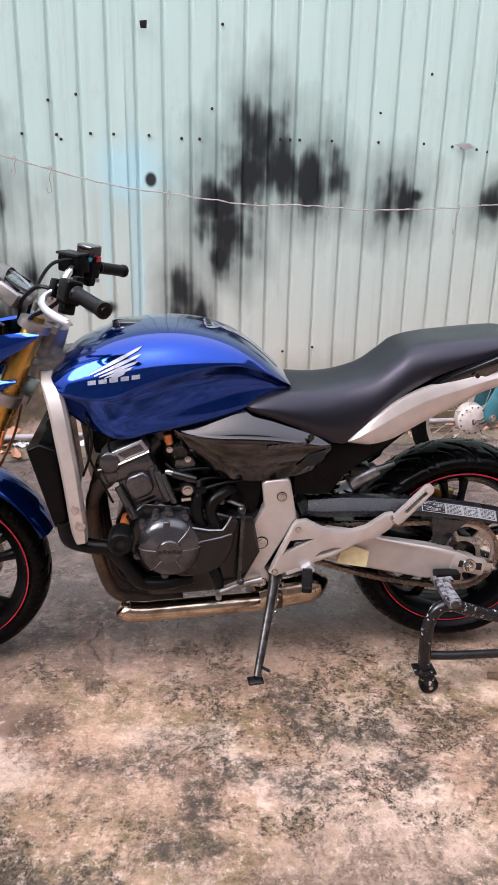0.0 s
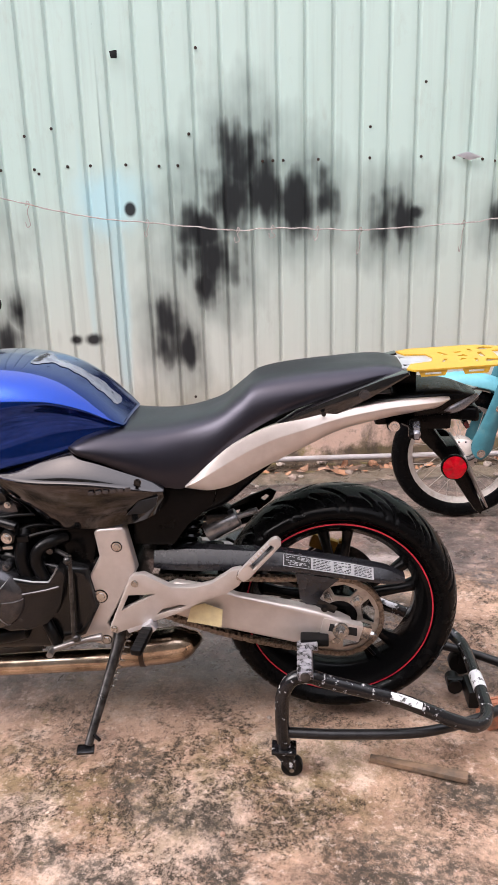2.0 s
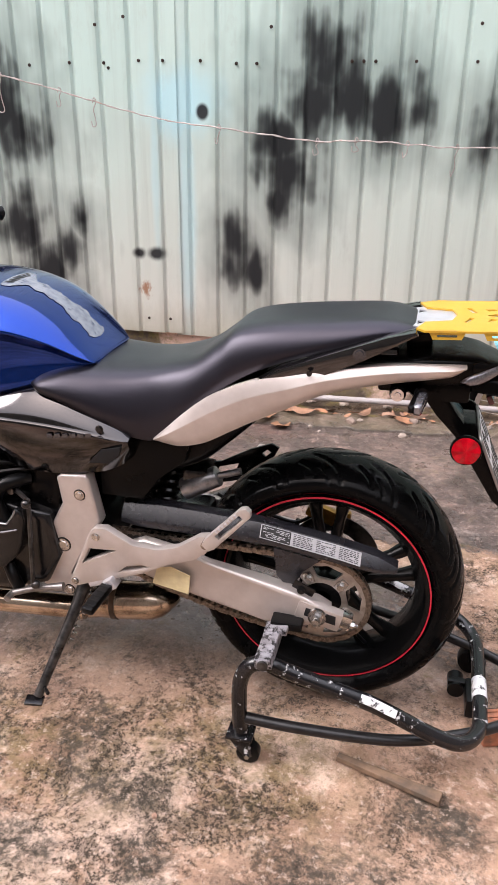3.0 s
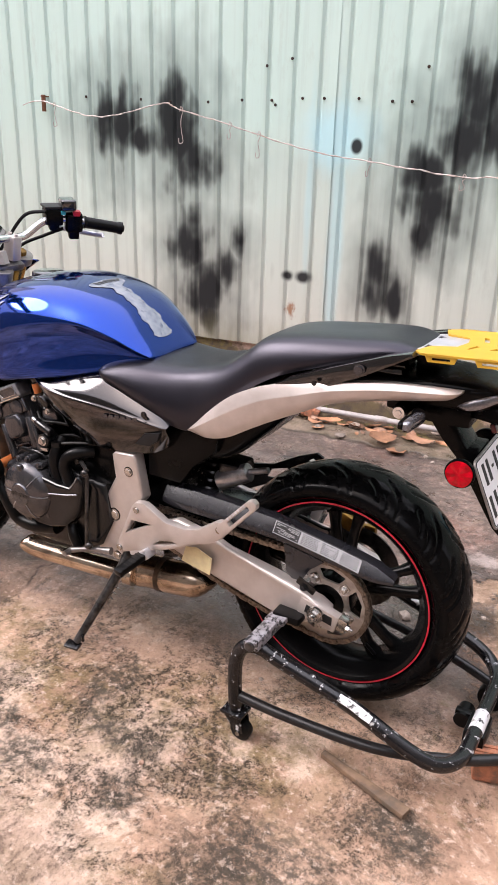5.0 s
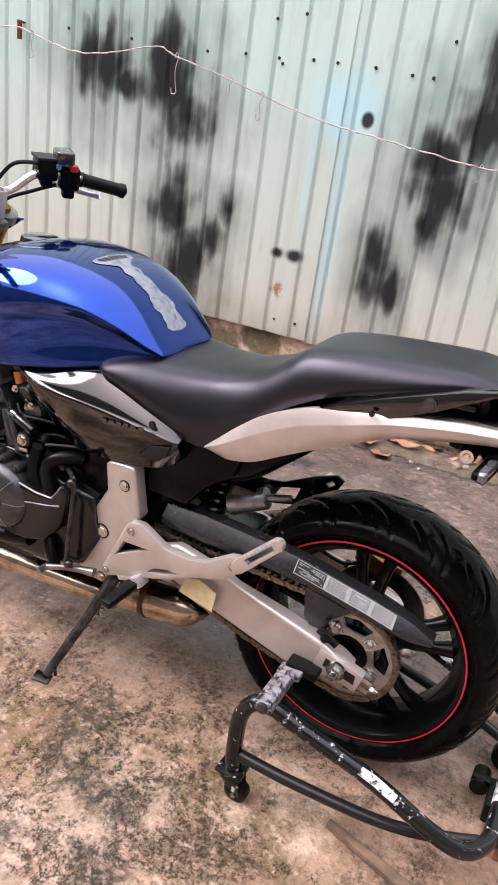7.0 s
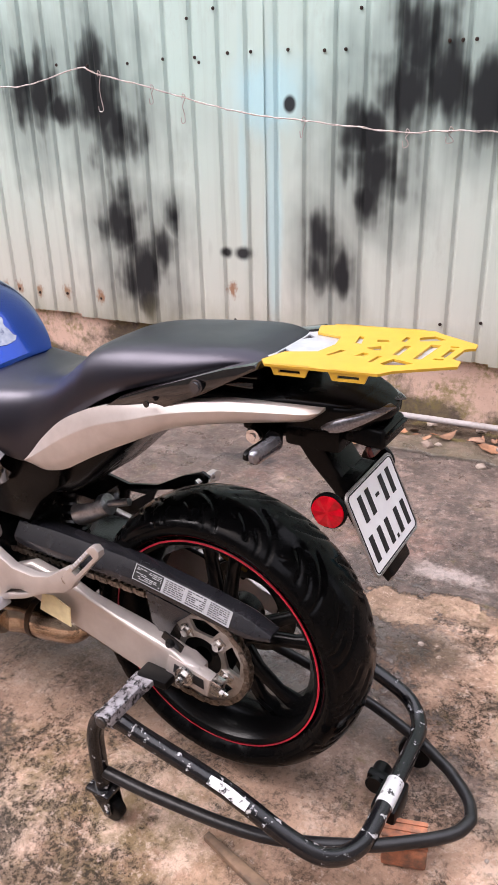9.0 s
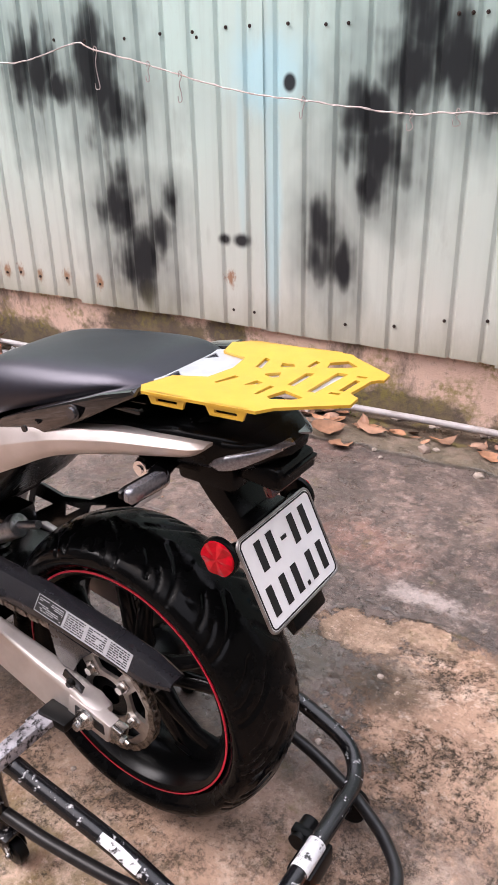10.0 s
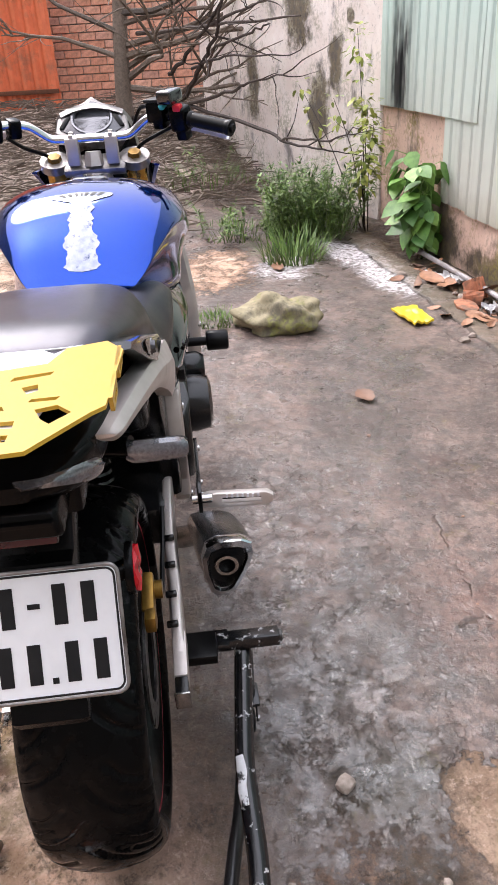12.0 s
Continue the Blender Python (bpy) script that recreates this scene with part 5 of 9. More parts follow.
def tyre_mesh(c, r, w, bead, n, turns):
    """A tyre with curved grooves sunk into its tread; from the middle they sweep backwards to the shoulders."""
    prof = np.array(curve(tyre_profile(r, w, bead), 2))
    run = np.concatenate([[0], np.cumsum(np.hypot(*np.diff(prof, axis=0).T))])
    run -= np.interp(0.0, prof[:, 1], run)
    ang = np.arange(turns) * 2 * math.pi / turns
    A, S = np.meshgrid(ang, run, indexing="ij")
    depth = np.zeros_like(A)
    reach = run[-1]
    cuts = [([(0.05, 0.03), (-0.05, 0.16), (-0.12, 0.30), (-0.17, 0.46), (-0.19, 0.58)], 0.0036), ([(0.13, 0.22), (0.05, 0.36), (0.01, 0.50)], 0.0036), ([(-0.02, 0.34), (-0.08, 0.48), (-0.10, 0.62)], 0.0026)]
    step = 2 * math.pi / n
    for side in (-1, 1):
        base = (A + (step / 2 if side > 0 else 0)) % step
        for cut, half in cuts:
            p = [(f, q * reach) for f, q in curve(cut, 4)]
            for (f0, q0), (f1, q1) in zip(p, p[1:]):
                for k in (-1, 0, 1):
                    u, v = (base + k * step - f0) * r, side * S - q0
                    du, dv = (f1 - f0) * r, q1 - q0
                    h = np.clip((u * du + v * dv) / (du * du + dv * dv), 0, 1)
                    d = np.hypot(u - h * du, v - h * dv)
                    depth = np.maximum(depth, np.clip(1.5 - d / half, 0, 1) * 0.0042)
    R = prof[:, 0][None, :] - depth
    Y = np.broadcast_to(prof[:, 1][None, :], R.shape)
    co = np.stack([c[0] + R * np.cos(A), c[1] + Y, c[2] + R * np.sin(A)], -1).reshape(-1, 3)
    m = len(run)
    i, j = np.meshgrid(np.arange(turns), np.arange(m - 1), indexing="ij")
    k = (i + 1) % turns
    faces = np.stack([i * m + j, i * m + j + 1, k * m + j + 1, k * m + j], -1).reshape(-1, 4)
    me = bpy.data.meshes.new("tyre")
    me.from_pydata(co.tolist(), [], faces.tolist())
    me.polygons.foreach_set("use_smooth", [True] * len(me.polygons))
    return me


def wheel(name, c, r, w, rim_r, label, spokes=5):
    """Cast wheel: tyre, rim with red tape, paired spokes, hub."""
    root = new(name)
    root.parent = bike
    root.empty_display_size = 0.05
    tagged(root, label)
    tyre = new("tyre", tyre_mesh(c, r, w, rim_r - 0.002, 15, 480))
    tyre.data.materials.append(M_RUBBER)
    tyre.parent = root
    tagged(tyre, "worn black sport tyre, wet in patches")
    h = w * 0.42
    prof = [(rim_r, -h), (rim_r + 0.003, -h + 0.003), (rim_r - 0.002, -h + 0.010), (rim_r - 0.014, -h + 0.016), (rim_r - 0.024, -h * 0.5), (rim_r - 0.026, 0)]
    prof = [(rim_r - 0.010, -h + 0.004), (rim_r - 0.003, -h - 0.001)] + prof + [(a, -b) for a, b in prof[-2::-1]] + [(rim_r - 0.003, h + 0.001), (rim_r - 0.010, h - 0.004)]
    inner = [(rim_r - 0.034, h * 0.5), (rim_r - 0.036, 0), (rim_r - 0.034, -h * 0.5), (rim_r - 0.010, -h + 0.004)]
    rim = part("rim", lathe(bmesh.new(), prof + inner, c, 96), M_RIM, root, "black cast rim")
    for s in (-1, 1):
        bm = bmesh.new()
        lathe(bm, [(rim_r - 0.0002, s * (h + 0.0015)), (rim_r + 0.0034, s * (h + 0.0015)), (rim_r + 0.0032, s * (h - 0.001))], c, 96)
        part("rim_tape", bm, M_RED, root, "red rim tape")
    for k in range(spokes):
        for d in (-0.13, 0.13):
            bm = bmesh.new()
            a = 2 * math.pi * k / spokes + 0.35
            ao, ai = a + d * 1.3, a + d * 1.1
            inner_p = Vector((c[0] + 0.055 * math.cos(ai), c[1], c[2] + 0.055 * math.sin(ai)))
            outer_p = Vector((c[0] + (rim_r - 0.03) * math.cos(ao), c[1], c[2] + (rim_r - 0.03) * math.sin(ao)))
            q = [inner_p.lerp(outer_p, f) + Vector((0, s_, 0)) for f, s_ in ((0, -0.012), (0.3, -0.016), (0.7, -0.012), (1, 0))]
            tube(bm, q, [0.022, 0.016, 0.014, 0.02], 10, flat=0.75)
            part("spoke", bm, M_RIM, root)
    bm = bmesh.new()
    cyl(bm, (c[0], c[1] - 0.075, c[2]), (c[0], c[1] + 0.07, c[2]), 0.05, 0.045, 32, 0.006)
    part("hub", bm, M_RIM, root)
    bm = bmesh.new()
    va = -1.05
    p0 = Vector((c[0] + (rim_r - 0.03) * math.cos(va), c[1] - 0.01, c[2] + (rim_r - 0.03) * math.sin(va)))
    p1 = Vector((c[0] + (rim_r - 0.075) * math.cos(va), c[1] - 0.03, c[2] + (rim_r - 0.075) * math.sin(va)))
    cyl(bm, p0, p1, 0.005, 0.004, 10)
    part("valve", bm, M_HOSE, root)
    return root


def disc(bm, c, y, r, ri, th=0.004, holes=24):
    lathe(bm, [(ri, y - th / 2), (r, y - th / 2), (r, y + th / 2), (ri, y + th / 2), (ri, y - th / 2)], c, 64)
    for k in range(holes):
        a = 2 * math.pi * k / holes
        rr = ri + (r - ri) * (0.35 if k % 2 else 0.7)
        for s in (-1, 1):
            cyl(bm, (c[0] + rr * math.cos(a), y + s * th * 0.52, c[2] + rr * math.sin(a)), (c[0] + rr * math.cos(a), y + s * th * 0.6, c[2] + rr * math.sin(a)), 0.0035, seg=8)


RA, FA_ = (0.004, 0, 0.337), (-1.462, 0, 0.290)
rear = wheel("rear_wheel", RA, 0.310, 0.178, 0.236, "rear wheel with a wide tyre and red rim tape, lifted off the ground")
front = wheel("front_wheel", FA_, 0.288, 0.116, 0.228, "front wheel with red rim tape")
bm = bmesh.new()
disc(bm, RA, 0.080, 0.112, 0.07)
part("brake_disc", bm, M_KICK, rear, "drilled steel brake disc")
for s in (-1, 1):
    bm = bmesh.new()
    disc(bm, FA_, s * 0.07, 0.14, 0.10)
    part("brake_disc", bm, M_STEEL, front, "drilled steel brake disc")
# sprocket with carrier studs
SY = -0.106
bm = bmesh.new()
teeth = []
for k in range(41 * 4):
    a = 2 * math.pi * k / (41 * 4)
    r = (0.1075, 0.1035, 0.1035, 0.1075)[k % 4]
    teeth.append((RA[0] + r * math.cos(a), RA[2] + r * math.sin(a)))
hl = []
for k in range(5):
    a = 2 * math.pi * k / 5 + 0.2
    hl.append([(RA[0] + r * math.cos(a + d), RA[2] + r * math.sin(a + d)) for r, d in ((0.060, -0.34), (0.088, -0.42), (0.091, 0.0), (0.088, 0.42), (0.060, 0.34))])
hl.append([(RA[0] + 0.045 * math.cos(2 * math.pi * k / 24), RA[2] + 0.045 * math.sin(2 * math.pi * k / 24)) for k in range(24)])
plate(bm, teeth, SY - 0.004, SY + 0.003, 0.0, hl)
part("sprocket", bm, M_SPROCKET, rear, "worn rear chain sprocket", 30)
bm = bmesh.new()
lathe(bm, [(0.02, SY + 0.002), (0.058, SY + 0.002), (0.062, SY + 0.02), (0.058, -0.06), (0.02, -0.06)], RA, 40)
part("sprocket_carrier", bm, M_RIM, rear)
for k in range(5):
    a = 2 * math.pi * k / 5 + 0.2 + math.pi / 5
    bm = bmesh.new()
    p = Vector((RA[0] + 0.062 * math.cos(a), SY - 0.004, RA[2] + 0.062 * math.sin(a)))
    box(bm, (0.03, 0.008, 0.02), Matrix.Translation(p) @ Matrix.Rotation(-a, 4, "Y"), 0.003)
    bolt(bm, p, 0.009, 0.014)
    part("sprocket_nut", bm, M_STEEL, rear)

# drive chain
def chain_path():
    pts = []
    big, small = 0.1055, 0.038
    cb, cs = (RA[0], RA[2]), (-0.52, 0.405)
    for k in range(40):
        a = radians(95 - k * (190 / 39))
        pts.append((cb[0] + big * math.cos(a), cb[1] + big * math.sin(a)))
    for k in range(12):
        a = radians(-85 - k * (190 / 11))
        pts.append((cs[0] + small * math.cos(a), cs[1] + small * math.sin(a)))
    sag = []
    p = pts + [pts[0]]
    for q0, q1 in zip(p, p[1:]):
        d = math.hypot(q1[0] - q0[0], q1[1] - q0[1])
        n = max(1, int(d / 0.008))
        for k in range(n):
            f = k / n
            drop = -0.022 * math.sin(math.pi * f) if d > 0.2 and q0[1] < 0.30 else 0
            sag.append((q0[0] + f * (q1[0] - q0[0]), q0[1] + f * (q1[1] - q0[1]) + drop))
    return sag


path = chain_path()
acc, last, links = 0.0, path[0], [path[0]]
for p in path[1:] + path[:1]:
    acc += math.hypot(p[0] - last[0], p[1] - last[1])
    last = p
    if acc >= 0.0151:
        links.append(p)
        acc = 0.0
bm = bmesh.new()
for k, (p, q) in enumerate(zip(links, links[1:] + links[:1])):
    a = math.atan2(q[1] - p[1], q[0] - p[0])
    mid = Matrix.Translation(((p[0] + q[0]) / 2, SY, (p[1] + q[1]) / 2)) @ Matrix.Rotation(-a, 4, "Y")
    off = 0.0085 if k % 2 else 0.0062
    for s in (-1, 1):
        box(bm, (0.0215, 0.0018, 0.0125), mid @ Matrix.Translation((0, s * off, 0)), 0.0)
    cyl(bm, (p[0], SY - 0.0105, p[1]), (p[0], SY + 0.0105, p[1]), 0.0042, seg=8)
tagged(part("drive_chain", bm, M_CHAIN, bike, "oily drive chain", 30), kind="stuff")

# swingarm
bm = bmesh.new()
arm = [(-0.46, 0.425), (-0.40, 0.452), (-0.29, 0.432), (-0.25, 0.416), (-0.117, 0.394), (-0.03, 0.372), (0.0, 0.360), (0.030, 0.348), (0.030, 0.332), (0.0, 0.312), (-0.02, 0.296), (-0.113, 0.292), (-0.294, 0.326), (-0.377, 0.350), (-0.45, 0.375)]
plate(bm, arm, lambda x, z: -0.150 - 0.012 * (x > -0.25) + 0.0 * z, -0.122, 0.010, seg=3)
box(bm, (0.10, 0.026, 0.046), Matrix.Translation((0.006, -0.152, 0.331)) @ pose(0, 0, 0, 0, 14, 0), 0.005)
swing = part("swingarm", bm, M_SILVER, bike, "silver aluminium swingarm")
bm = bmesh.new()
plate(bm, [(x, z) for x, z in arm], lambda x, z: 0.112 + 0.008 * (x > -0.25), lambda x, z: 0.132 + 0.008 * (x > -0.25), 0.006, seg=3)
box(bm, (0.09, 0.024, 0.050), Matrix.Translation((0.006, 0.131, 0.331)) @ pose(0, 0, 0, 0, 14, 0), 0.005)
part("swingarm_right", bm, M_SILVER, swing)
for bx, bz in ((-0.235, 0.414), (-0.165, 0.402), (-0.095, 0.389), (-0.035, 0.372)):
    part("hose_clip", cyl(bmesh.new(), (bx, 0.112, bz + 0.004), (bx, 0.132, bz + 0.005), 0.0065, seg=12, bevel=0.002), M_ENGINE, swing)
part("brake_hose", tube(bmesh.new(), curve([(-0.30, 0.112, 0.45), (-0.235, 0.110, 0.422), (-0.165, 0.108, 0.412), (-0.095, 0.106, 0.402), (-0.045, 0.100, 0.44)], 6), 0.0045, 8), M_HOSE, swing)
bm = bmesh.new()
box(bm, (0.030, 0.022, 0.044), Matrix.Translation((0.064, 0.131, 0.317)) @ pose(0, 0, 0, 0, 14, 0), 0.003)
part("adjuster_block", bm, M_ENGINE, swing, "dark adjuster block")
part("adjuster_plate", box(bmesh.new(), (0.003, 0.026, 0.048), Matrix.Translation((0.081, 0.131, 0.313)) @ pose(0, 0, 0, 0, 14, 0), 0.001), M_STEEL, swing, "steel adjuster plate")
bm = bmesh.new()
box(bm, (0.16, 0.24, 0.09), Matrix.Translation((-0.38, 0, 0.40)), 0.02)
part("swingarm_bridge", bm, M_ENGINE, swing)
bm = bmesh.new()
cyl(bm, (0.004, -0.168, 0.334), (0.004, -0.174, 0.334), 0.021, 0.020, 24)
cyl(bm, (0.004, -0.172, 0.334), (0.004, -0.186, 0.334), 0.0135, 0.0128, 6)
cyl(bm, (0.004, -0.186, 0.334), (0.004, -0.194, 0.334), 0.009, 0.008, 12)
part("axle_nut", bm, M_STEEL, swing, "bright steel axle nut")
bm = bmesh.new()
box(bm, (0.035, 0.022, 0.034), Matrix.Translation((0.060, -0.150, 0.322)) @ pose(0, 0, 0, 0, 14, 0), 0.003)
cyl(bm, (0.04, -0.156, 0.327), (0.092, -0.156, 0.314), 0.004, seg=8)
cyl(bm, (0.076, -0.156, 0.318), (0.084, -0.156, 0.316), 0.008, seg=6)
part("chain_adjuster", bm, M_STEEL, swing)
# flat black plate: the slot's inner shade painted on, no recess is cut
part("axle_slot", plate(bmesh.new(), [(-0.026, 0.330), (-0.022, 0.350), (0.044, 0.338), (0.044, 0.316)], -0.1668, -0.1640, 0.001), M_INK, swing, "black plate painted for the shade in the adjuster slot")
bm = bmesh.new()
plate(bm, [(-0.375, 0.352), (-0.290, 0.336), (-0.285, 0.385), (-0.33, 0.402), (-0.362, 0.395)], -0.1645, -0.1625, 0.0)
part("paper_sticker", bm, M_CREAM, swing, "yellowed torn paper sticker", 20)
bm = bmesh.new()
box(bm, (0.05, 0.004, 0.02), Matrix.Translation((-0.03, -0.155, 0.392)) @ pose(0, 0, 0, 0, 25, 0), 0.002)
bolt(bm, (-0.035, -0.157, 0.388), 0.007, 0.008)
part("guard_bracket", bm, M_ENGINE, swing)

# chain guard: a folded strip with a sloping outer face that carries the warning label
top = [(-0.455, 0.522), (-0.36, 0.527), (-0.254, 0.523), (-0.132, 0.517), (0.03, 0.491), (0.115, 0.473), (0.163, 0.450)]
low_edge = [(-0.455, 0.484), (-0.417, 0.479), (-0.2, 0.478), (-0.105, 0.474), (0.03, 0.453), (0.115, 0.440), (0.163, 0.438)]


def slope(x):
    return float(np.interp(x, [p[0] for p in top], [p[1] for p in top]))


def guard_skin(x, d, lift=0.0):
    """A place on the guard's sloping face, d metres below its ridge."""
    return Vector((x, -0.113 - 0.80 * d - lift * 0.78, slope(x) - d + lift * 0.62))


rings = []
for x in [*np.linspace(-0.455, 0.150, 40), 0.158, 0.163]:
    z, zl = slope(x), float(np.interp(x, [p[0] for p in low_edge], [p[1] for p in low_edge]))
    f = 1.0 if x < 0.15 else 0.8 - (x - 0.15) * 20
    d = min(0.030, (z - zl) * 0.62) * f
    rings.append([(x, -0.080, z - 0.004), (x, -0.086, z + 0.001), (x, -0.106, z + 0.001), guard_skin(x, 0.001), guard_skin(x, d), (x, -0.1145 - 0.80 * d, z - d - 0.003), (x, -0.1145 - 0.80 * d, zl), (x, -0.1105 - 0.80 * d, zl), (x, -0.1095 - 0.80 * d, z - d - 0.004), (x, -0.108, z - 0.005), (x, -0.082, z - 0.007)])
bm = loft(bmesh.new(), rings)
plate(bm, [(-0.105, 0.470), (-0.095, 0.400), (-0.080, 0.384), (-0.055, 0.384), (-0.035, 0.420), (0.000, 0.452)], -0.1325, -0.1285, 0.001)
guard_ob = part("chain_guard", bm, M_GUARD, bike, "long black plastic chain guard", 30)


def guard_patch(bm, x0, x1, d0, d1, lift):
    """A thin patch of foil on the guard's sloping face."""
    n = max(1, int((x1 - x0) / 0.02))
    loft(bm, [[guard_skin(x, d0, lift), guard_skin(x, d1, lift), guard_skin(x, d1, lift - 0.0006), guard_skin(x, d0, lift - 0.0006)] for x in np.linspace(x0, x1, n + 1)])


def label_lines(x0, x1, rows, d0, d1, material, rng_, fill=0.8):
    """Rows of tiny bars in place of print too small to read."""
    bm = bmesh.new()
    for r_ in range(rows):
        x = x0
        while x < x1:
            e = min(x + rng_.uniform(0.003, 0.010), x1)
            if rng_.random() < fill:
                guard_patch(bm, x, e, d0 + (d1 - d0) * (r_ + 0.2) / rows, d0 + (d1 - d0) * (r_ + 0.72) / rows, 0.0018)
            x = e + 0.0022
    tagged(part("label_bar", bm, material, guard_ob, "", 20), kind="stuff")


bm = bmesh.new()
guard_patch(bm, -0.135, 0.085, 0.003, 0.0265, 0.0010)
part("warning_label", bm, M_LABEL, guard_ob, "white and black warning label", 20)
print_rng = random.Random(3)
bm = bmesh.new()
guard_patch(bm, -0.133, -0.068, 0.004, 0.0255, 0.0014)
part("label_field", bm, M_INK, guard_ob, "black field of the label", 20)
label_lines(-0.129, -0.071, 7, 0.0060, 0.0235, M_LABEL, print_rng, 0.7)
for xa in (-0.062, -0.012, 0.038):
    label_lines(xa, xa + 0.042, 7, 0.0045, 0.0250, M_INK, print_rng, 0.88)
# rear shock
bm = bmesh.new()
pts = [Vector((-0.365, -0.02, 0.62)).lerp(Vector((-0.40, -0.02, 0.42)), k / 90) + Vector((math.cos(k * 0.6) * 0.032, math.sin(k * 0.6) * 0.032, 0)) for k in range(91)]
tube(bm, pts, 0.006, 6)
cyl(bm, (-0.355, -0.02, 0.68), (-0.40, -0.02, 0.40), 0.02)
box(bm, (0.06, 0.08, 0.05), Matrix.Translation((-0.30, -0.03, 0.575)), 0.01)
part("rear_shock", bm, M_ENGINE, bike, "black coil shock absorber")
bm = bmesh.new()
cyl(bm, (-0.33, -0.06, 0.545), (-0.25, -0.05, 0.585), 0.026, 0.024, 20, 0.004)
cyl(bm, (-0.25, -0.05, 0.585), (-0.20, -0.045, 0.60), 0.008)
part("shock_reservoir", bm, M_CAST, bike)

# ---- frame, hangers, pegs ----
for side in (-1, 1):
    bm = bmesh.new()
    y0, y1 = side * 0.168, side * 0.130
    plate(bm, [(-0.588, 0.592), (-0.578, 0.602), (-0.520, 0.606), (-0.512, 0.597), (-0.492, 0.492), (-0.505, 0.468), (-0.575, 0.346), (-0.558, 0.313), (-0.565, 0.300), (-0.585, 0.284), (-0.632, 0.293), (-0.648, 0.306), (-0.622, 0.40), (-0.613, 0.470), (-0.580, 0.53)], y0, y1, 0.007, seg=3)
    hanger = part("pivot_plate", bm, M_SILVER, bike, "silver cast pivot plate")
    for (x, z), r in (((-0.535, 0.557), 0.0085), ((-0.586, 0.423), 0.0115), ((-0.581, 0.301), 0.0085)):
        # black disc round each bolt, painting the shade of its recess
        bm = bmesh.new()
        lathe(bm, [(0.0, side * 0.0004), (r * 1.5, side * 0.0006), (r * 1.62, 0.0), (r * 1.62, -side * 0.004)], (x, side * 0.1685, z), 24)
        part("bolt_recess", bm, M_ENGINE, hanger)
        bm = bmesh.new()
        bolt(bm, (x, side * 0.1685, z), r, 0.0045, (0, side, 0))
        part("pivot_bolt", bm, M_STEEL, hanger)
    bm = bmesh.new()
    y0, y1 = side * 0.194, side * 0.1715
    silver = [(-0.566, 0.343), (-0.556, 0.366), (-0.507, 0.480), (-0.495, 0.493), (-0.468, 0.496), (-0.406, 0.463), (-0.350, 0.461), (-0.306, 0.473), (-0.255, 0.508), (-0.234, 0.512), (-0.224, 0.495), (-0.240, 0.466), (-0.268, 0.446), (-0.333, 0.421), (-0.381, 0.394), (-0.428, 0.376), (-0.50, 0.352), (-0.547, 0.333)]
    black_ = [(-0.566, 0.343), (-0.507, 0.490), (-0.470, 0.500), (-0.40, 0.487), (-0.31, 0.506), (-0.235, 0.548), (-0.180, 0.570), (-0.160, 0.560), (-0.172, 0.535), (-0.215, 0.500), (-0.245, 0.462), (-0.33, 0.440), (-0.43, 0.386), (-0.547, 0.333)]
    gaps = [[(-0.529, 0.398), (-0.510, 0.438), (-0.448, 0.442)], [(-0.440, 0.390), (-0.40, 0.400), (-0.372, 0.412), (-0.392, 0.414), (-0.425, 0.404)]] if side < 0 else [[(-0.529, 0.398), (-0.505, 0.460), (-0.440, 0.455)], [(-0.41, 0.430), (-0.40, 0.468), (-0.35, 0.470)], [(-0.33, 0.462), (-0.315, 0.490), (-0.265, 0.505), (-0.275, 0.470)], [(-0.205, 0.540), (-0.190, 0.552), (-0.180, 0.546), (-0.195, 0.532)]]
    plate(bm, silver if side < 0 else black_, y0, y1 if side < 0 else side * 0.186, 0.005 if side < 0 else 0.001, gaps, seg=2)
    bracket = part("peg_bracket", bm, M_SILVER if side < 0 else M_ENGINE, bike, "silver cast passenger peg bracket" if side < 0 else "black passenger peg bracket with triangular cut-outs")
    for x, z in ((-0.4915, 0.472), (-0.551, 0.3475)):
        part("bracket_bolt", bolt(bmesh.new(), (x, side * 0.1945, z), 0.007, 0.004, (0, side, 0), False), M_STEEL, bracket)
    # passenger peg: folded up on the left, out on the right
    if side < 0:
        P = Matrix.Translation((-0.187, -0.206, 0.546)) @ pose(0, 0, 0, 0, -47, 0)
    else:
        P = Matrix.Translation((-0.238, 0.262, 0.492)) @ pose(0, 0, 0, -4, 0, 84)
    peg = part("passenger_peg", plate(bmesh.new(), [(-0.070, -0.010), (-0.055, -0.015), (0.060, -0.012), (0.068, -0.004), (0.068, 0.008), (0.056, 0.015), (-0.055, 0.015), (-0.070, 0.010)], -0.009, 0.009, 0.003, [[(-0.030, -0.005), (0.045, -0.004), (0.045, 0.006), (-0.030, 0.006)]], m=P), M_SILVER, bike, "silver folding passenger footpeg")
    for k in range(7):
        part("peg_rib", box(bmesh.new(), (0.004, 0.004, 0.007), P @ Matrix.Translation((-0.020 + 0.010 * k, -0.009, 0.0105)), 0.001), M_RAWALU, peg)
    bm = bmesh.new()
    cyl(bm, (-0.235, side * 0.175, 0.500), (-0.235, side * 0.213, 0.500), 0.009, seg=12)
    part("peg_pin", bm, M_STEEL, peg)
    # rider peg
    bm = bmesh.new()
    box(bm, (0.030, 0.034, 0.026), Matrix.Translation((-0.462, side * 0.196, 0.358)) @ pose(0, 0, 0, 0, -35, 0), 0.004)
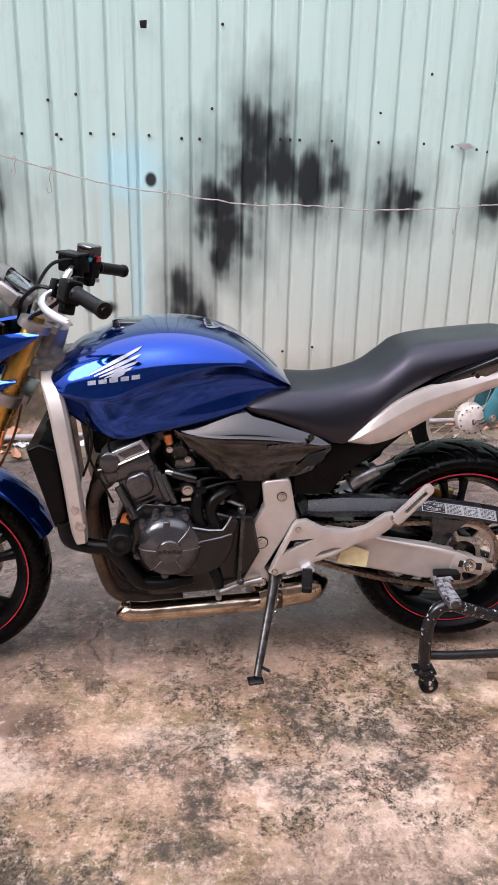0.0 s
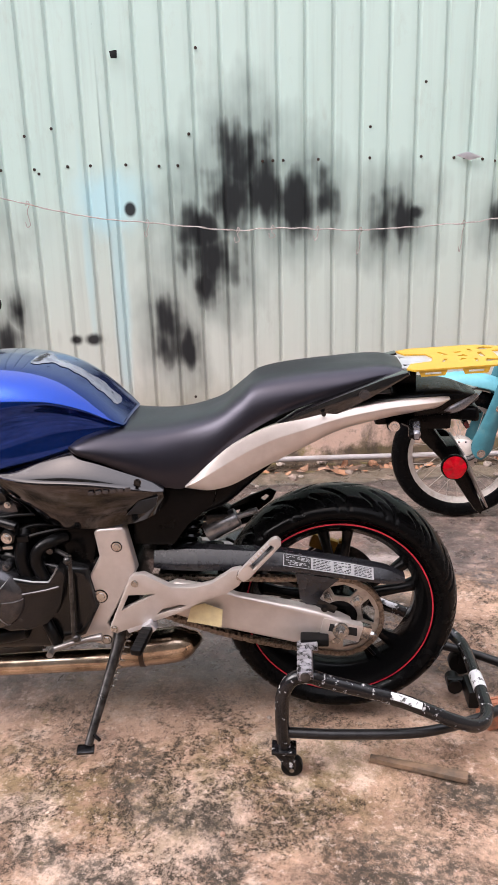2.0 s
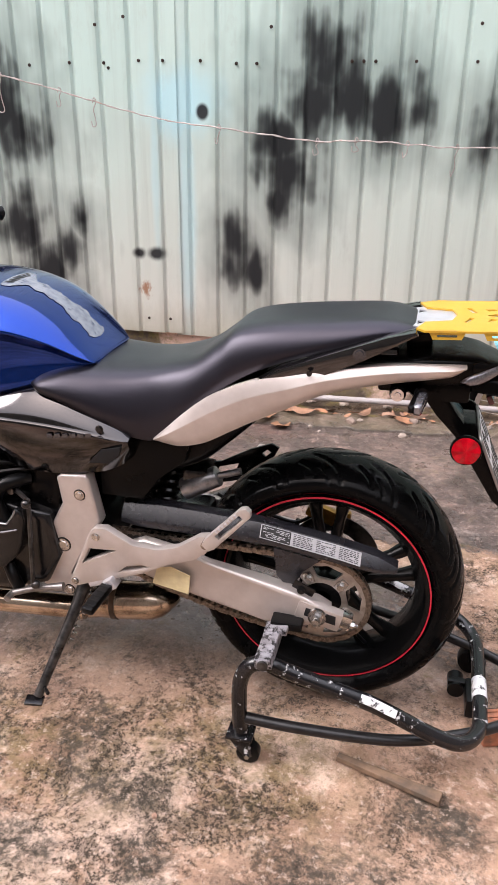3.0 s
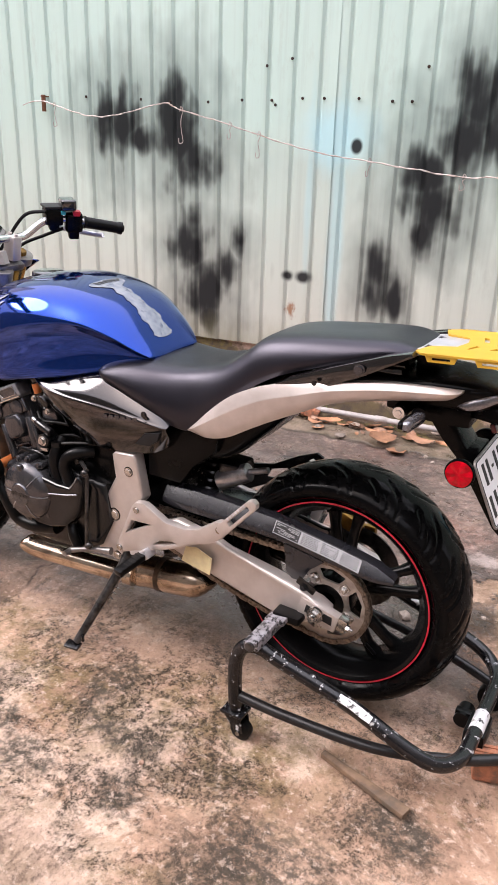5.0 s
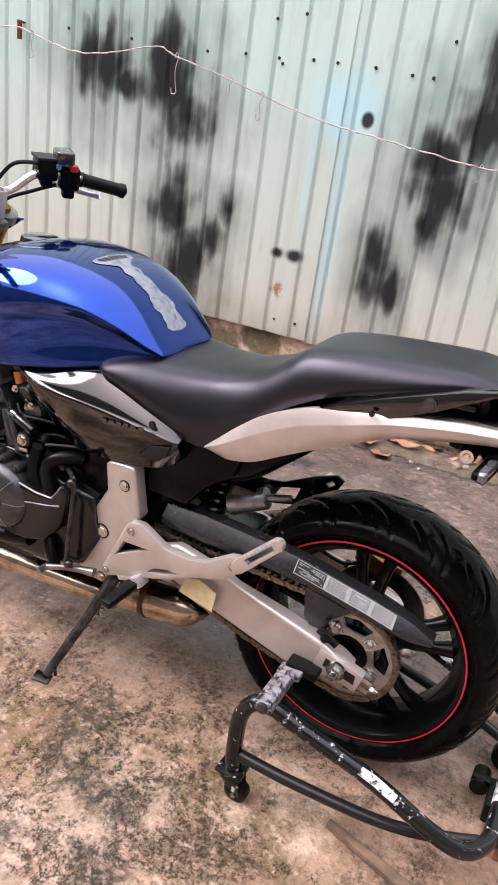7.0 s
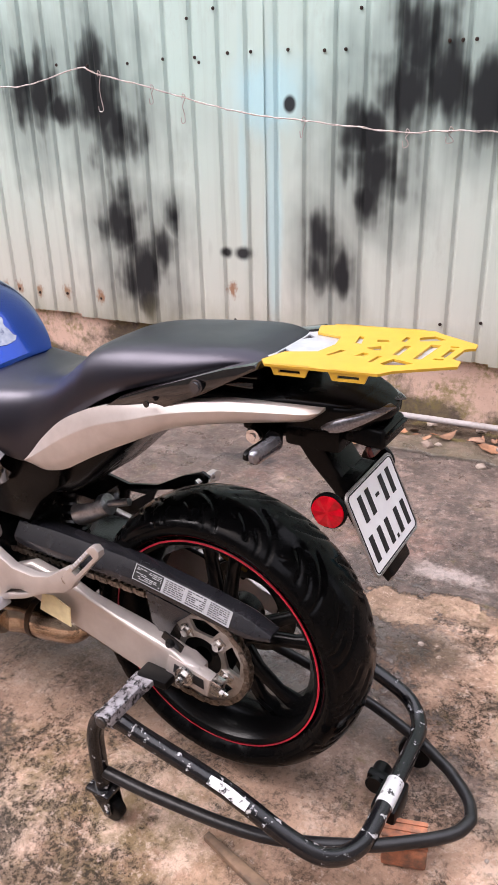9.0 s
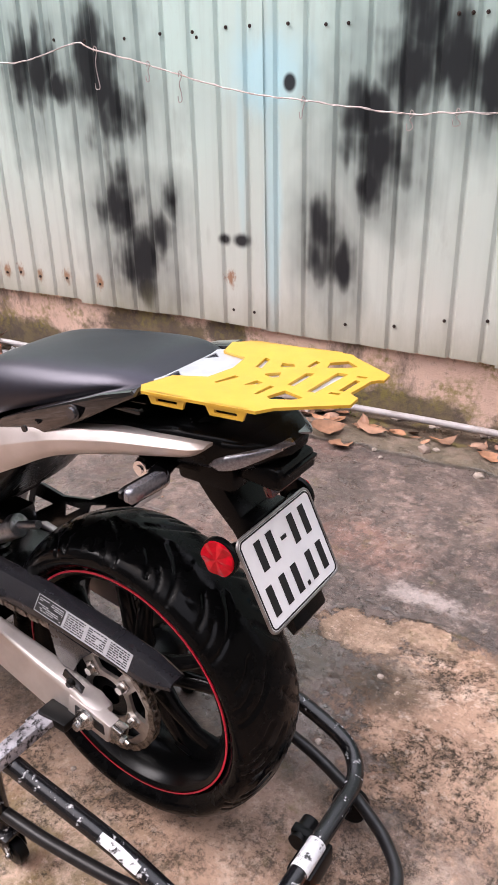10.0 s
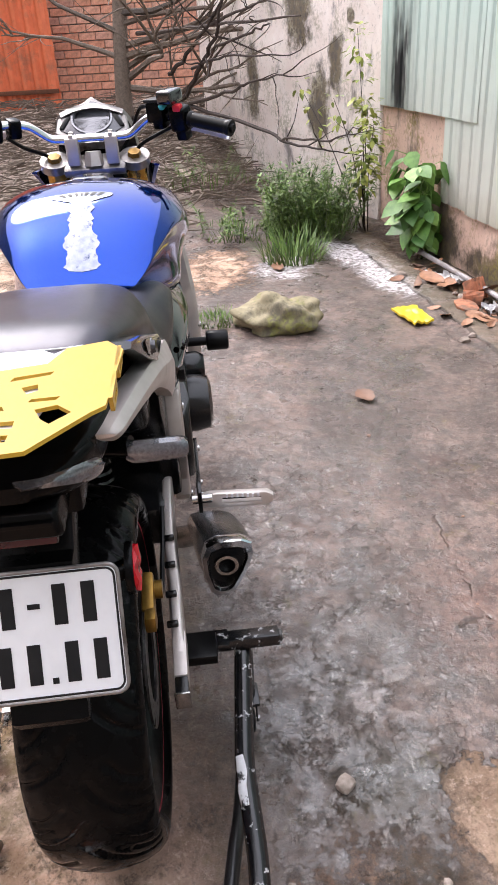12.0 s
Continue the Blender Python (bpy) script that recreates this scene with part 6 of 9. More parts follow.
    box(bm, (0.060, 0.014, 0.018), Matrix.Translation((-0.492, side * 0.186, 0.352)) @ pose(0, 0, 0, 0, -20, 0), 0.004)
    rp = part("rider_peg", bm, M_RAWALU, bike, "rider footpeg with a black rubber")
    bm = bmesh.new()
    R = Matrix.Translation((-0.472, side * 0.250, 0.350)) @ pose(0, 0, 0, side * -10, 0, side * 10)
    box(bm, (0.028, 0.086, 0.018), R, 0.006)
    for k in range(5):
        box(bm, (0.025, 0.006, 0.003), R @ Matrix.Translation((0, -0.030 + 0.015 * k, 0.008)), 0.001)
    part("peg_rubber", bm, M_HOSE, rp)
bm = bmesh.new()
# shift lever, its linkage and shaft
tube(bm, [(-0.705, -0.215, 0.300), (-0.66, -0.205, 0.312), (-0.62, -0.195, 0.318), (-0.585, -0.19, 0.322)], [0.008, 0.007, 0.008, 0.011], 10)
cyl(bm, (-0.705, -0.21, 0.300), (-0.705, -0.24, 0.300), 0.008, seg=14)
shift = part("shift_lever", bm, M_CLAMP, bike, "steel gear shift lever")
bm = bmesh.new()
cyl(bm, (-0.650, -0.212, 0.325), (-0.640, -0.206, 0.545), 0.0052, seg=8)
for z in (0.33, 0.54):
    ball(bm, (-0.645, -0.209, z), 0.011, 2)
part("shift_rod", bm, M_KICK, shift)
bm = bmesh.new()
tube(bm, [(-0.640, -0.206, 0.548), (-0.675, -0.185, 0.554), (-0.695, -0.175, 0.552)], 0.0055, 8)
cyl(bm, (-0.695, -0.185, 0.552), (-0.695, -0.15, 0.552), 0.008, seg=14)
part("shift_arm", bm, M_KICK, shift)

# side stand, swung out, clear of the ground
bm = bmesh.new()
tube(bm, [(-0.545, -0.155, 0.325), (-0.553, -0.185, 0.285), (-0.585, -0.265, 0.175), (-0.606, -0.318, 0.104)], [0.017, 0.0135, 0.0115, 0.0105], 12)
box(bm, (0.05, 0.03, 0.05), Matrix.Translation((-0.548, -0.150, 0.325)), 0.006)
kick = part("side_stand", bm, M_KICK, bike, "worn dark steel side stand, swung out")
bm = bmesh.new()
box(bm, (0.042, 0.026, 0.008), Matrix.Translation((-0.611, -0.326, 0.098)) @ pose(0, 0, 0, 12, 0, 8), 0.003)
cyl(bm, (-0.60, -0.30, 0.125), (-0.575, -0.325, 0.125), 0.0045, seg=8)
part("stand_foot", bm, M_ENGINE, kick)
bm = bmesh.new()
a, b = Vector((-0.535, -0.16, 0.31)), Vector((-0.572, -0.235, 0.20))
tube(bm, [a.lerp(b, k / 60) + Vector((math.cos(k * 0.9) * 0.006, 0.0, math.sin(k * 0.9) * 0.006)) + Vector((0.012, 0, 0)) for k in range(61)], 0.0017, 5)
part("stand_spring", bm, M_STEEL, kick)

# gloss side covers behind the engine
cover_line = [(-0.818, 0.772, 0.728, -0.185), (-0.805, 0.777, 0.700, -0.188), (-0.785, 0.782, 0.675, -0.192), (-0.75, 0.788, 0.651, -0.197), (-0.70, 0.798, 0.622, -0.200), (-0.64, 0.803, 0.607, -0.199), (-0.58, 0.797, 0.604, -0.195), (-0.53, 0.784, 0.608, -0.190), (-0.475, 0.764, 0.618, -0.183), (-0.435, 0.742, 0.636, -0.176), (-0.412, 0.722, 0.660, -0.170)]
for side in (-1, 1):
    rings = []
    for x, zt, zb, y in curve(cover_line, 4):
        h, o = zt - zb, abs(y)
        out = [(o - 0.065, zt), (o - 0.037, zt - 0.10 * h), (o - 0.010, zt - 0.26 * h), (o, zt - 0.35 * h), (o + 0.003, zt - 0.40 * h), (o - 0.007, zt - 0.70 * h), (o - 0.028, zb)]
        rings.append([(x, side * v, z) for v, z in curve(out, 3)] + [(x, side * (o - 0.06), zb + 0.02), (x, side * (o - 0.08), zt - 0.01)])
    cover = part("side_cover", loft(bmesh.new(), rings), M_COVER, bike, "graphite glossy side cover", 60)
    part("cover_bolt", bolt(bmesh.new(), (-0.468, side * 0.184, 0.728), 0.0065, 0.004, (0, side, 0), False), M_ENGINE, cover)
    for k in range(6):
        bm = bmesh.new()
        box(bm, (0.013, 0.002, 0.010), Matrix.Translation((-0.575 + 0.017 * k, side * 0.2005 - side * 0.0017 * k, 0.708 + 0.0012 * k)) @ pose(0, 0, 0, 0, -8, 0), 0.0005)
        part("model_badge", bm, M_DARKCAST, cover, "grey bar of the model badge")
    bm = bmesh.new()
    plate(bm, [(-0.500, 0.646), (-0.470, 0.680), (-0.424, 0.690), (-0.430, 0.668), (-0.455, 0.650)], side * 0.1835, side * 0.17, 0.002)
    part("cover_vent", bm, M_INK, cover)
bm = bmesh.new()
plate(bm, [(-0.50, 0.70), (-0.36, 0.70), (-0.28, 0.72), (-0.30, 0.65), (-0.36, 0.60), (-0.40, 0.545), (-0.50, 0.545)], -0.135, 0.135, 0.012)
part("rear_frame_cover", bm, M_PLASTIC, bike, "black plastic infill under the seat")

# front spars (silver frame covers) and steering head
for side in (-1, 1):
    rings = []
    for x, z, w, y in curve([(-1.125, 0.885, 0.035, 0.11), (-1.115, 0.86, 0.034, 0.165), (-1.098, 0.80, 0.033, 0.198), (-1.088, 0.74, 0.032, 0.212), (-1.075, 0.65, 0.031, 0.224), (-1.066, 0.56, 0.030, 0.228), (-1.060, 0.50, 0.030, 0.226), (-1.056, 0.462, 0.022, 0.222)], 4):
        rings.append([(x + dx * w, side * (y + dy), z + dx * 0.004) for dx, dy in ((-0.62, -0.03), (-0.68, -0.006), (-0.45, 0.004), (0.45, 0.006), (0.68, -0.004), (0.62, -0.03))])
    spar = part("frame_spar", loft(bmesh.new(), rings), M_SILVER, bike, "silver frame spar cover beside the radiator", 40)
    bm = bmesh.new()
    for x, z in ((-1.063, 0.560), (-1.056, 0.515)):
        lathe(bm, [(0.0, side * 0.001), (0.009, side * 0.001), (0.011, 0.0), (0.014, 0.0005 * side), (0.014, -side * 0.01)], (x, side * 0.2325, z), 20)
        bolt(bm, (x, side * 0.234, z), 0.006, 0.005, (0, side, 0))
    part("spar_bolt", bm, M_STEEL, spar)
bm = bmesh.new()
cyl(bm, (-1.125, 0, 0.985), (-1.175, 0, 0.85), 0.042, 0.045, 28, 0.004)
plate(bm, [(-1.17, 0.90), (-1.07, 0.92), (-0.98, 0.80), (-1.05, 0.75), (-1.13, 0.80)], -0.10, 0.10, 0.02)
part("steering_head", bm, M_CLAMP, bike, "grey cast steering head")

# ---- engine ----
bm = bmesh.new()
plate(bm, [(-0.955, 0.50), (-0.90, 0.555), (-0.80, 0.545), (-0.67, 0.515), (-0.61, 0.50), (-0.59, 0.40), (-0.63, 0.32), (-0.72, 0.285), (-0.88, 0.275), (-0.95, 0.33), (-0.985, 0.42)], -0.185, 0.185, 0.018, seg=3)
engine = part("engine", bm, M_ENGINE, bike, "black and grey four-cylinder engine")
bm = bmesh.new()
case_line = [(-0.80, 0.522), (-0.785, 0.507), (-0.73, 0.493), (-0.695, 0.488), (-0.680, 0.508), (-0.672, 0.524)]
plate(bm, [(-0.87, 0.52), *case_line, (-0.659, 0.518), (-0.655, 0.49), (-0.668, 0.43), (-0.680, 0.404), (-0.708, 0.374), (-0.752, 0.364), (-0.80, 0.362), (-0.86, 0.385)], lambda x, z: -0.236 + max(0.0, x + 0.76) * 0.25, -0.18, 0.010, seg=3)
part("generator_case", bm, M_ENGINE, engine)
part("case_edge", tube(bmesh.new(), [(x, -0.232 + max(0.0, x + 0.76) * 0.25, z - 0.002) for x, z in case_line[1:]], 0.0026, 6), M_CAST, engine, "bright line along the edge of the case")
part("case_rib", tube(bmesh.new(), [(-0.757, -0.234, 0.462), (-0.70, -0.222, 0.468), (-0.672, -0.214, 0.473)], 0.0030, 6), M_DARKCAST, engine)
AC = (-0.833, 0, 0.450)
bm = bmesh.new()
lathe(bm, [(0.0, -0.2625), (0.029, -0.2625), (0.031, -0.2605), (0.032, -0.2575), (0.034, -0.2565), (0.056, -0.2535), (0.073, -0.2450), (0.080, -0.2330), (0.0825, -0.2260), (0.0825, -0.19)], AC, 72)
alt = part("alternator_cover", bm, M_DARKCAST, bike, "round dark grey alternator cover")
bm = bmesh.new()
box(bm, (0.021, 0.016, 0.040), Matrix.Translation((AC[0] - 0.005, -0.243, AC[2] + 0.062)) @ pose(0, 0, 0, 16, -4, 0), 0.006, 3, 0.8)
part("cover_ridge", bm, M_DARKCAST, alt)
for deg in (48, 2, 178, 232, 300):
    a = radians(deg)
    ca, sa = math.cos(a), math.sin(a)
    part("cover_groove", tube(bmesh.new(), [(AC[0] + r_ * ca, y_ - 0.0004, AC[2] + r_ * sa) for r_, y_ in ((0.034, -0.2565), (0.056, -0.2535), (0.073, -0.2450), (0.079, -0.2350))], 0.0013, 5), M_CAST, alt)
for deg in (15, 62, 90, 112, 140, 200, 262, 318):
    a = radians(deg)
    bm = bmesh.new()
    cyl(bm, (AC[0] + 0.088 * math.cos(a), -0.19, AC[2] + 0.088 * math.sin(a)), (AC[0] + 0.088 * math.cos(a), -0.224, AC[2] + 0.088 * math.sin(a)), 0.0105, seg=14, bevel=0.002)
    bolt(bm, (AC[0] + 0.088 * math.cos(a), -0.224, AC[2] + 0.088 * math.sin(a)), 0.006, 0.006)
    part("cover_lug", bm, M_DARKCAST, alt)
for k in range(5):
    part("cover_bar", box(bmesh.new(), (0.009, 0.001, 0.009), Matrix.Translation((AC[0] - 0.024 + 0.012 * k, -0.2628, AC[2] + 0.002 * (k % 2))), 0.0), M_ENGINE, alt)
# cylinder, head and cam cover, leaning forward
CB = Matrix.Translation((-0.912, 0, 0.55)) @ pose(0, 0, 0, 0, -24, 0)
block = part("cylinder_block", plate(bmesh.new(), [(-0.967, 0.617), (-0.867, 0.663), (-0.826, 0.553), (-0.838, 0.515), (-0.905, 0.495), (-0.936, 0.533)], -0.170, 0.170, 0.010, seg=3), M_DARKCAST, bike, "dark grey cylinder block")
part("block_hump", plate(bmesh.new(), [(-0.944, 0.610), (-0.936, 0.630), (-0.897, 0.645), (-0.880, 0.632), (-0.870, 0.597), (-0.879, 0.580), (-0.917, 0.565), (-0.929, 0.571)], -0.198, -0.160, 0.012, seg=3), M_DARKCAST, block, "smooth raised panel of the cylinder")
for a, b, r in (((-0.962, 0.598), (-0.921, 0.512), 0.010), ((-0.863, 0.640), (-0.836, 0.560), 0.011), ((-0.848, 0.632), (-0.818, 0.552), 0.009)):
    part("block_rib", cyl(bmesh.new(), (a[0], -0.178, a[1]), (b[0], -0.184, b[1]), r, r * 1.1, 14, 0.002), M_DARKCAST, block)
for k in range(3):
    part("block_fin", box(bmesh.new(), (0.055, 0.012, 0.006), Matrix.Translation((-0.893 + 0.006 * k, -0.176, 0.553 - 0.013 * k)) @ pose(0, 0, 0, 0, -24, 0), 0.002), M_DARKCAST, block)
head = part("cylinder_head", plate(bmesh.new(), [(-1.007, 0.643), (-0.884, 0.690), (-0.866, 0.655), (-0.905, 0.632), (-0.964, 0.608), (-0.996, 0.612)], -0.180, 0.180, 0.010, seg=3), M_DARKCAST, bike, "dark grey cylinder head")
for x, z in ((-0.984, 0.630), (-0.905, 0.658)):
    part("head_boss", lathe(bmesh.new(), [(0.0, -0.186), (0.018, -0.186), (0.023, -0.183), (0.025, -0.172)], (x, 0, z), 24), M_DARKCAST, head)
cam_lid = part("cam_cover", plate(bmesh.new(), [(-1.011, 0.652), (-1.007, 0.672), (-0.993, 0.690), (-0.972, 0.696), (-0.899, 0.729), (-0.880, 0.702), (-0.881, 0.692), (-1.004, 0.641)], -0.188, 0.188, 0.006, seg=3), M_CAST, bike, "grey cam cover with bright worn edges")
part("cam_cap", lathe(bmesh.new(), [(0.0, -0.1935), (0.022, -0.1930), (0.0265, -0.1905), (0.029, -0.186)], (-0.981, 0, 0.667), 32), M_DARKCAST, cam_lid)
panel = [(-0.960, 0.693), (-0.903, 0.719), (-0.890, 0.700), (-0.940, 0.678)]
part("cam_panel", plate(bmesh.new(), panel, -0.1900, -0.186, 0.001), M_DARKCAST, cam_lid)
part("panel_edge", tube(bmesh.new(), [(x, -0.1900, z) for x, z in panel], 0.0020, 6, True), M_STEEL, cam_lid, "bright panel edge")
part("cover_gasket", tube(bmesh.new(), [(-1.010, -0.188, 0.648), (-0.985, -0.190, 0.652), (-0.955, -0.190, 0.664), (-0.880, -0.189, 0.697)], 0.0028, 6), M_STEEL, cam_lid, "bright joint line")
# solenoid, its boss and the sensor above it
bm = bmesh.new()
cyl(bm, (-0.822, -0.188, 0.636), (-0.762, -0.200, 0.622), 0.0125, 0.0115, 18, 0.002)
cyl(bm, (-0.785, -0.17, 0.600), (-0.785, -0.208, 0.598), 0.0195, 0.0185, 20, 0.003)
solenoid = part("solenoid", bm, M_ENGINE, bike, "glossy black solenoid")
part("solenoid_tip", cyl(bmesh.new(), (-0.840, -0.184, 0.641), (-0.820, -0.188, 0.6365), 0.0085, 0.0085, 14, 0.002), M_STEEL, solenoid)
part("solenoid_bolt", bolt(bmesh.new(), (-0.785, -0.208, 0.598), 0.0100, 0.010), M_STEEL, solenoid)
part("pipe_clip", box(bmesh.new(), (0.026, 0.020, 0.010), Matrix.Translation((-0.788, -0.196, 0.571)) @ pose(0, 0, 0, 0, -8, 0), 0.002), M_STEEL, solenoid)
for x, z in ((-0.829, 0.700), (-0.783, 0.673)):
    part("sensor_bolt", bolt(bmesh.new(), (x, -0.184, z), 0.006, 0.008), M_STEEL, engine)
bm = bmesh.new()
for y in (-0.12, -0.04, 0.04, 0.12):
    t = bmesh.new()
    cyl(t, CB @ Vector((0.055, y, 0.09)), CB @ Vector((0.125, y, 0.135)), 0.028, 0.030, 20, 0.003)
    cyl(t, CB @ Vector((0.12, y, 0.13)), CB @ Vector((0.17, y, 0.16)), 0.034, 0.034, 20, 0.003)
    part("throttle_body", t, M_ENGINE, engine, "black throttle body")
box(bm, (0.05, 0.34, 0.05), CB @ Matrix.Translation((0.15, 0, 0.165)), 0.01)
part("fuel_rail", bm, M_ENGINE, engine, "black fuel rail")
part("throttle_drum", cyl(bmesh.new(), (-0.79, -0.175, 0.655), (-0.79, -0.14, 0.655), 0.026, 0.026, 20, 0.003), M_DARKCAST, engine)
part("throttle_sensor", cyl(bmesh.new(), (-0.805, -0.185, 0.69), (-0.80, -0.15, 0.70), 0.022, 0.022, 18, 0.003), M_ENGINE, engine)
bm = bmesh.new()
tube(bm, [(-0.745, -0.19, 0.592), (-0.72, -0.185, 0.598), (-0.68, -0.165, 0.600), (-0.62, -0.15, 0.605)], 0.0045, 6)
box(bm, (0.030, 0.016, 0.016), Matrix.Translation((-0.752, -0.192, 0.590)) @ pose(0, 0, 0, 0, -8, 0), 0.003)
part("wiring_plug", bm, M_HOSE, engine)
bm = bmesh.new()
cyl(bm, (-0.835, -0.17, 0.735), (-0.828, -0.172, 0.71), 0.012, 0.009, 14)
part("orange_plug", bm, M_COPPER, engine, "small orange connector")
# rubber hoses
bm = bmesh.new()
tube(bm, curve([(-1.102, -0.185, 0.505), (-1.090, -0.19, 0.458), (-1.039, -0.195, 0.440), (-0.991, -0.20, 0.434), (-0.955, -0.205, 0.400), (-0.925, -0.205, 0.355), (-0.903, -0.20, 0.330), (-0.85, -0.20, 0.326), (-0.775, -0.19, 0.338)], 6), 0.020, 14)
part("coolant_hose", bm, M_HOSE, engine, "thick black coolant hose")
bm = bmesh.new()
lathe(bm, [(0.010, -0.287), (0.018, -0.287), (0.019, -0.291), (0.027, -0.290), (0.031, -0.284), (0.033, -0.250), (0.031, -0.226), (0.010, -0.224)], (-0.953, 0, 0.488), 32)
knob = part("crash_bobbin", bm, M_HOSE, bike, "black rubber crash bobbin")
part("bobbin_socket", cyl(bmesh.new(), (-0.953, -0.240, 0.488), (-0.953, -0.2865, 0.488), 0.017, 0.017, 6), M_INK, knob)
part("bobbin_spacer", cyl(bmesh.new(), (-0.945, -0.150, 0.500), (-0.952, -0.226, 0.489), 0.013, 0.013, 16), M_COPPER, knob, "rust-orange spacer")
for pts, r in (([(-0.757, -0.165, 0.60), (-0.760, -0.192, 0.565), (-0.760, -0.198, 0.524), (-0.748, -0.195, 0.485)], 0.0155), ([(-0.665, -0.15, 0.575), (-0.690, -0.182, 0.577), (-0.716, -0.195, 0.562), (-0.725, -0.198, 0.531), (-0.710, -0.195, 0.482)], 0.0155), ([(-0.86, -0.15, 0.58), (-0.80, -0.17, 0.585), (-0.73, -0.16, 0.61), (-0.62, -0.14, 0.60)], 0.006), ([(-0.72, -0.19, 0.36), (-0.705, -0.20, 0.335), (-0.70, -0.19, 0.30)], 0.014), ([(-0.80, -0.16, 0.72), (-0.775, -0.175, 0.69), (-0.73, -0.17, 0.665), (-0.68, -0.15, 0.655)], 0.005), ([(-0.84, -0.165, 0.655), (-0.81, -0.18, 0.64), (-0.75, -0.178, 0.645), (-0.66, -0.15, 0.635)], 0.004)):
    part("breather_hose", tube(bmesh.new(), curve(pts, 6), r, 12), M_HOSE, engine)
for pts in ([(-1.035, -0.19, 0.80), (-1.02, -0.20, 0.72), (-1.045, -0.205, 0.64)], [(-1.02, -0.18, 0.79), (-1.03, -0.20, 0.70), (-0.99, -0.20, 0.60), (-0.975, -0.19, 0.56)], [(-0.97, -0.16, 0.76), (-0.98, -0.18, 0.70), (-0.93, -0.17, 0.64)]):
    part("cable", tube(bmesh.new(), curve(pts, 6), 0.0035, 6), M_HOSE, engine)
bm = bmesh.new()
plate(bm, [(-0.68, 0.60), (-0.58, 0.60), (-0.60, 0.50), (-0.64, 0.42), (-0.66, 0.46)], -0.15, 0.15, 0.01)
box(bm, (0.30, 0.26, 0.14), Matrix.Translation((-0.70, 0, 0.665)), 0.02)
box(bm, (0.30, 0.20, 0.12), Matrix.Translation((-0.88, 0, 0.715)), 0.02)
box(bm, (0.16, 0.24, 0.16), Matrix.Translation((-0.74, 0, 0.56)), 0.02)
part("airbox", bm, M_PLASTIC, bike, "black airbox and infill")
# gearbox sprocket cover
bm = bmesh.new()
plate(bm, [(-0.66, 0.50), (-0.58, 0.52), (-0.50, 0.50), (-0.49, 0.40), (-0.52, 0.34), (-0.62, 0.32)], -0.15, 0.15, 0.015)
part("sprocket_cover", bm, M_ENGINE, engine)

# radiator
bm = bmesh.new()
plate(bm, [(-1.182, 0.706), (-1.150, 0.722), (-1.110, 0.705), (-1.090, 0.50), (-1.125, 0.492)], -0.195, 0.195, 0.010, seg=3)
rad = part("radiator", bm, M_PLASTIC, bike, "black radiator in its shroud")
bm = bmesh.new()
for k in range(24):
    box(bm, (0.004, 0.32, 0.0025), Matrix.Translation((-1.170 + 0.0020 * k, 0, 0.69 - 0.0075 * k)), 0.0, 1)
part("radiator_fins", bm, M_CAST, rad, "", 20)
bm = bmesh.new()
cyl(bm, (-1.10, -0.10, 0.74), (-1.10, 0.10, 0.74), 0.012)
cyl(bm, (-1.118, -0.14, 0.755), (-1.118, -0.11, 0.755), 0.02, seg=16)
part("radiator_mount", bm, M_HOSE, rad)

# ---- exhaust ----
for y in (-0.12, -0.04, 0.04, 0.12):
    bm = bmesh.new()
    tube(bm, curve([(-0.985, y, 0.60), (-1.03, y, 0.55), (-1.035, y * 0.95, 0.45), (-1.02, y * 0.85, 0.33), (-0.985, y * 0.7, 0.235), (-0.90, y * 0.55, 0.20), (-0.80, y * 0.4, 0.195)], 6), 0.019, 12)
    part("header_pipe", bm, M_HEADER, bike, "sooty steel header pipe")
bm = bmesh.new()
tube(bm, curve([(-0.970, -0.135, 0.218), (-0.955, -0.132, 0.204), (-0.92, -0.128, 0.196), (-0.85, -0.12, 0.194), (-0.70, -0.108, 0.197), (-0.58, -0.10, 0.200)], 6), [0.015, 0.020, 0.024, 0.027, 0.0285, 0.029, 0.029, 0.029] + [0.029] * 23, 24)
part("exhaust_pipe", bm, M_EXHAUST, bike, "polished collector pipe, tinted brown by heat", 60)
bm = bmesh.new()
tube(bm, curve([(-0.60, -0.06, 0.195), (-0.56, -0.05, 0.198), (-0.50, -0.045, 0.20), (-0.43, -0.035, 0.205), (-0.39, -0.02, 0.21), (-0.37, 0.0, 0.212)], 5), [0.035] + [0.048] * 15 + [0.046, 0.044, 0.040, 0.036, 0.030, 0.026, 0.022, 0.018, 0.012, 0.006][:10], 28)
can = part("pre_muffler", bm, M_EXHAUST, bike, "round steel pre-muffler, gold and brown from heat", 60)
bm = bmesh.new()
tube(bm, [(-0.527, -0.047, 0.199), (-0.515, -0.046, 0.1995), (-0.51, -0.046, 0.1997)], 0.0505, 28)
part("pipe_band", bm, M_HEADER, can)
bm = bmesh.new()
tube(bm, curve([(-0.60, 0.06, 0.20), (-0.52, 0.12, 0.22), (-0.45, 0.165, 0.27), (-0.40, 0.19, 0.31)], 5), 0.026, 16)
rings = []
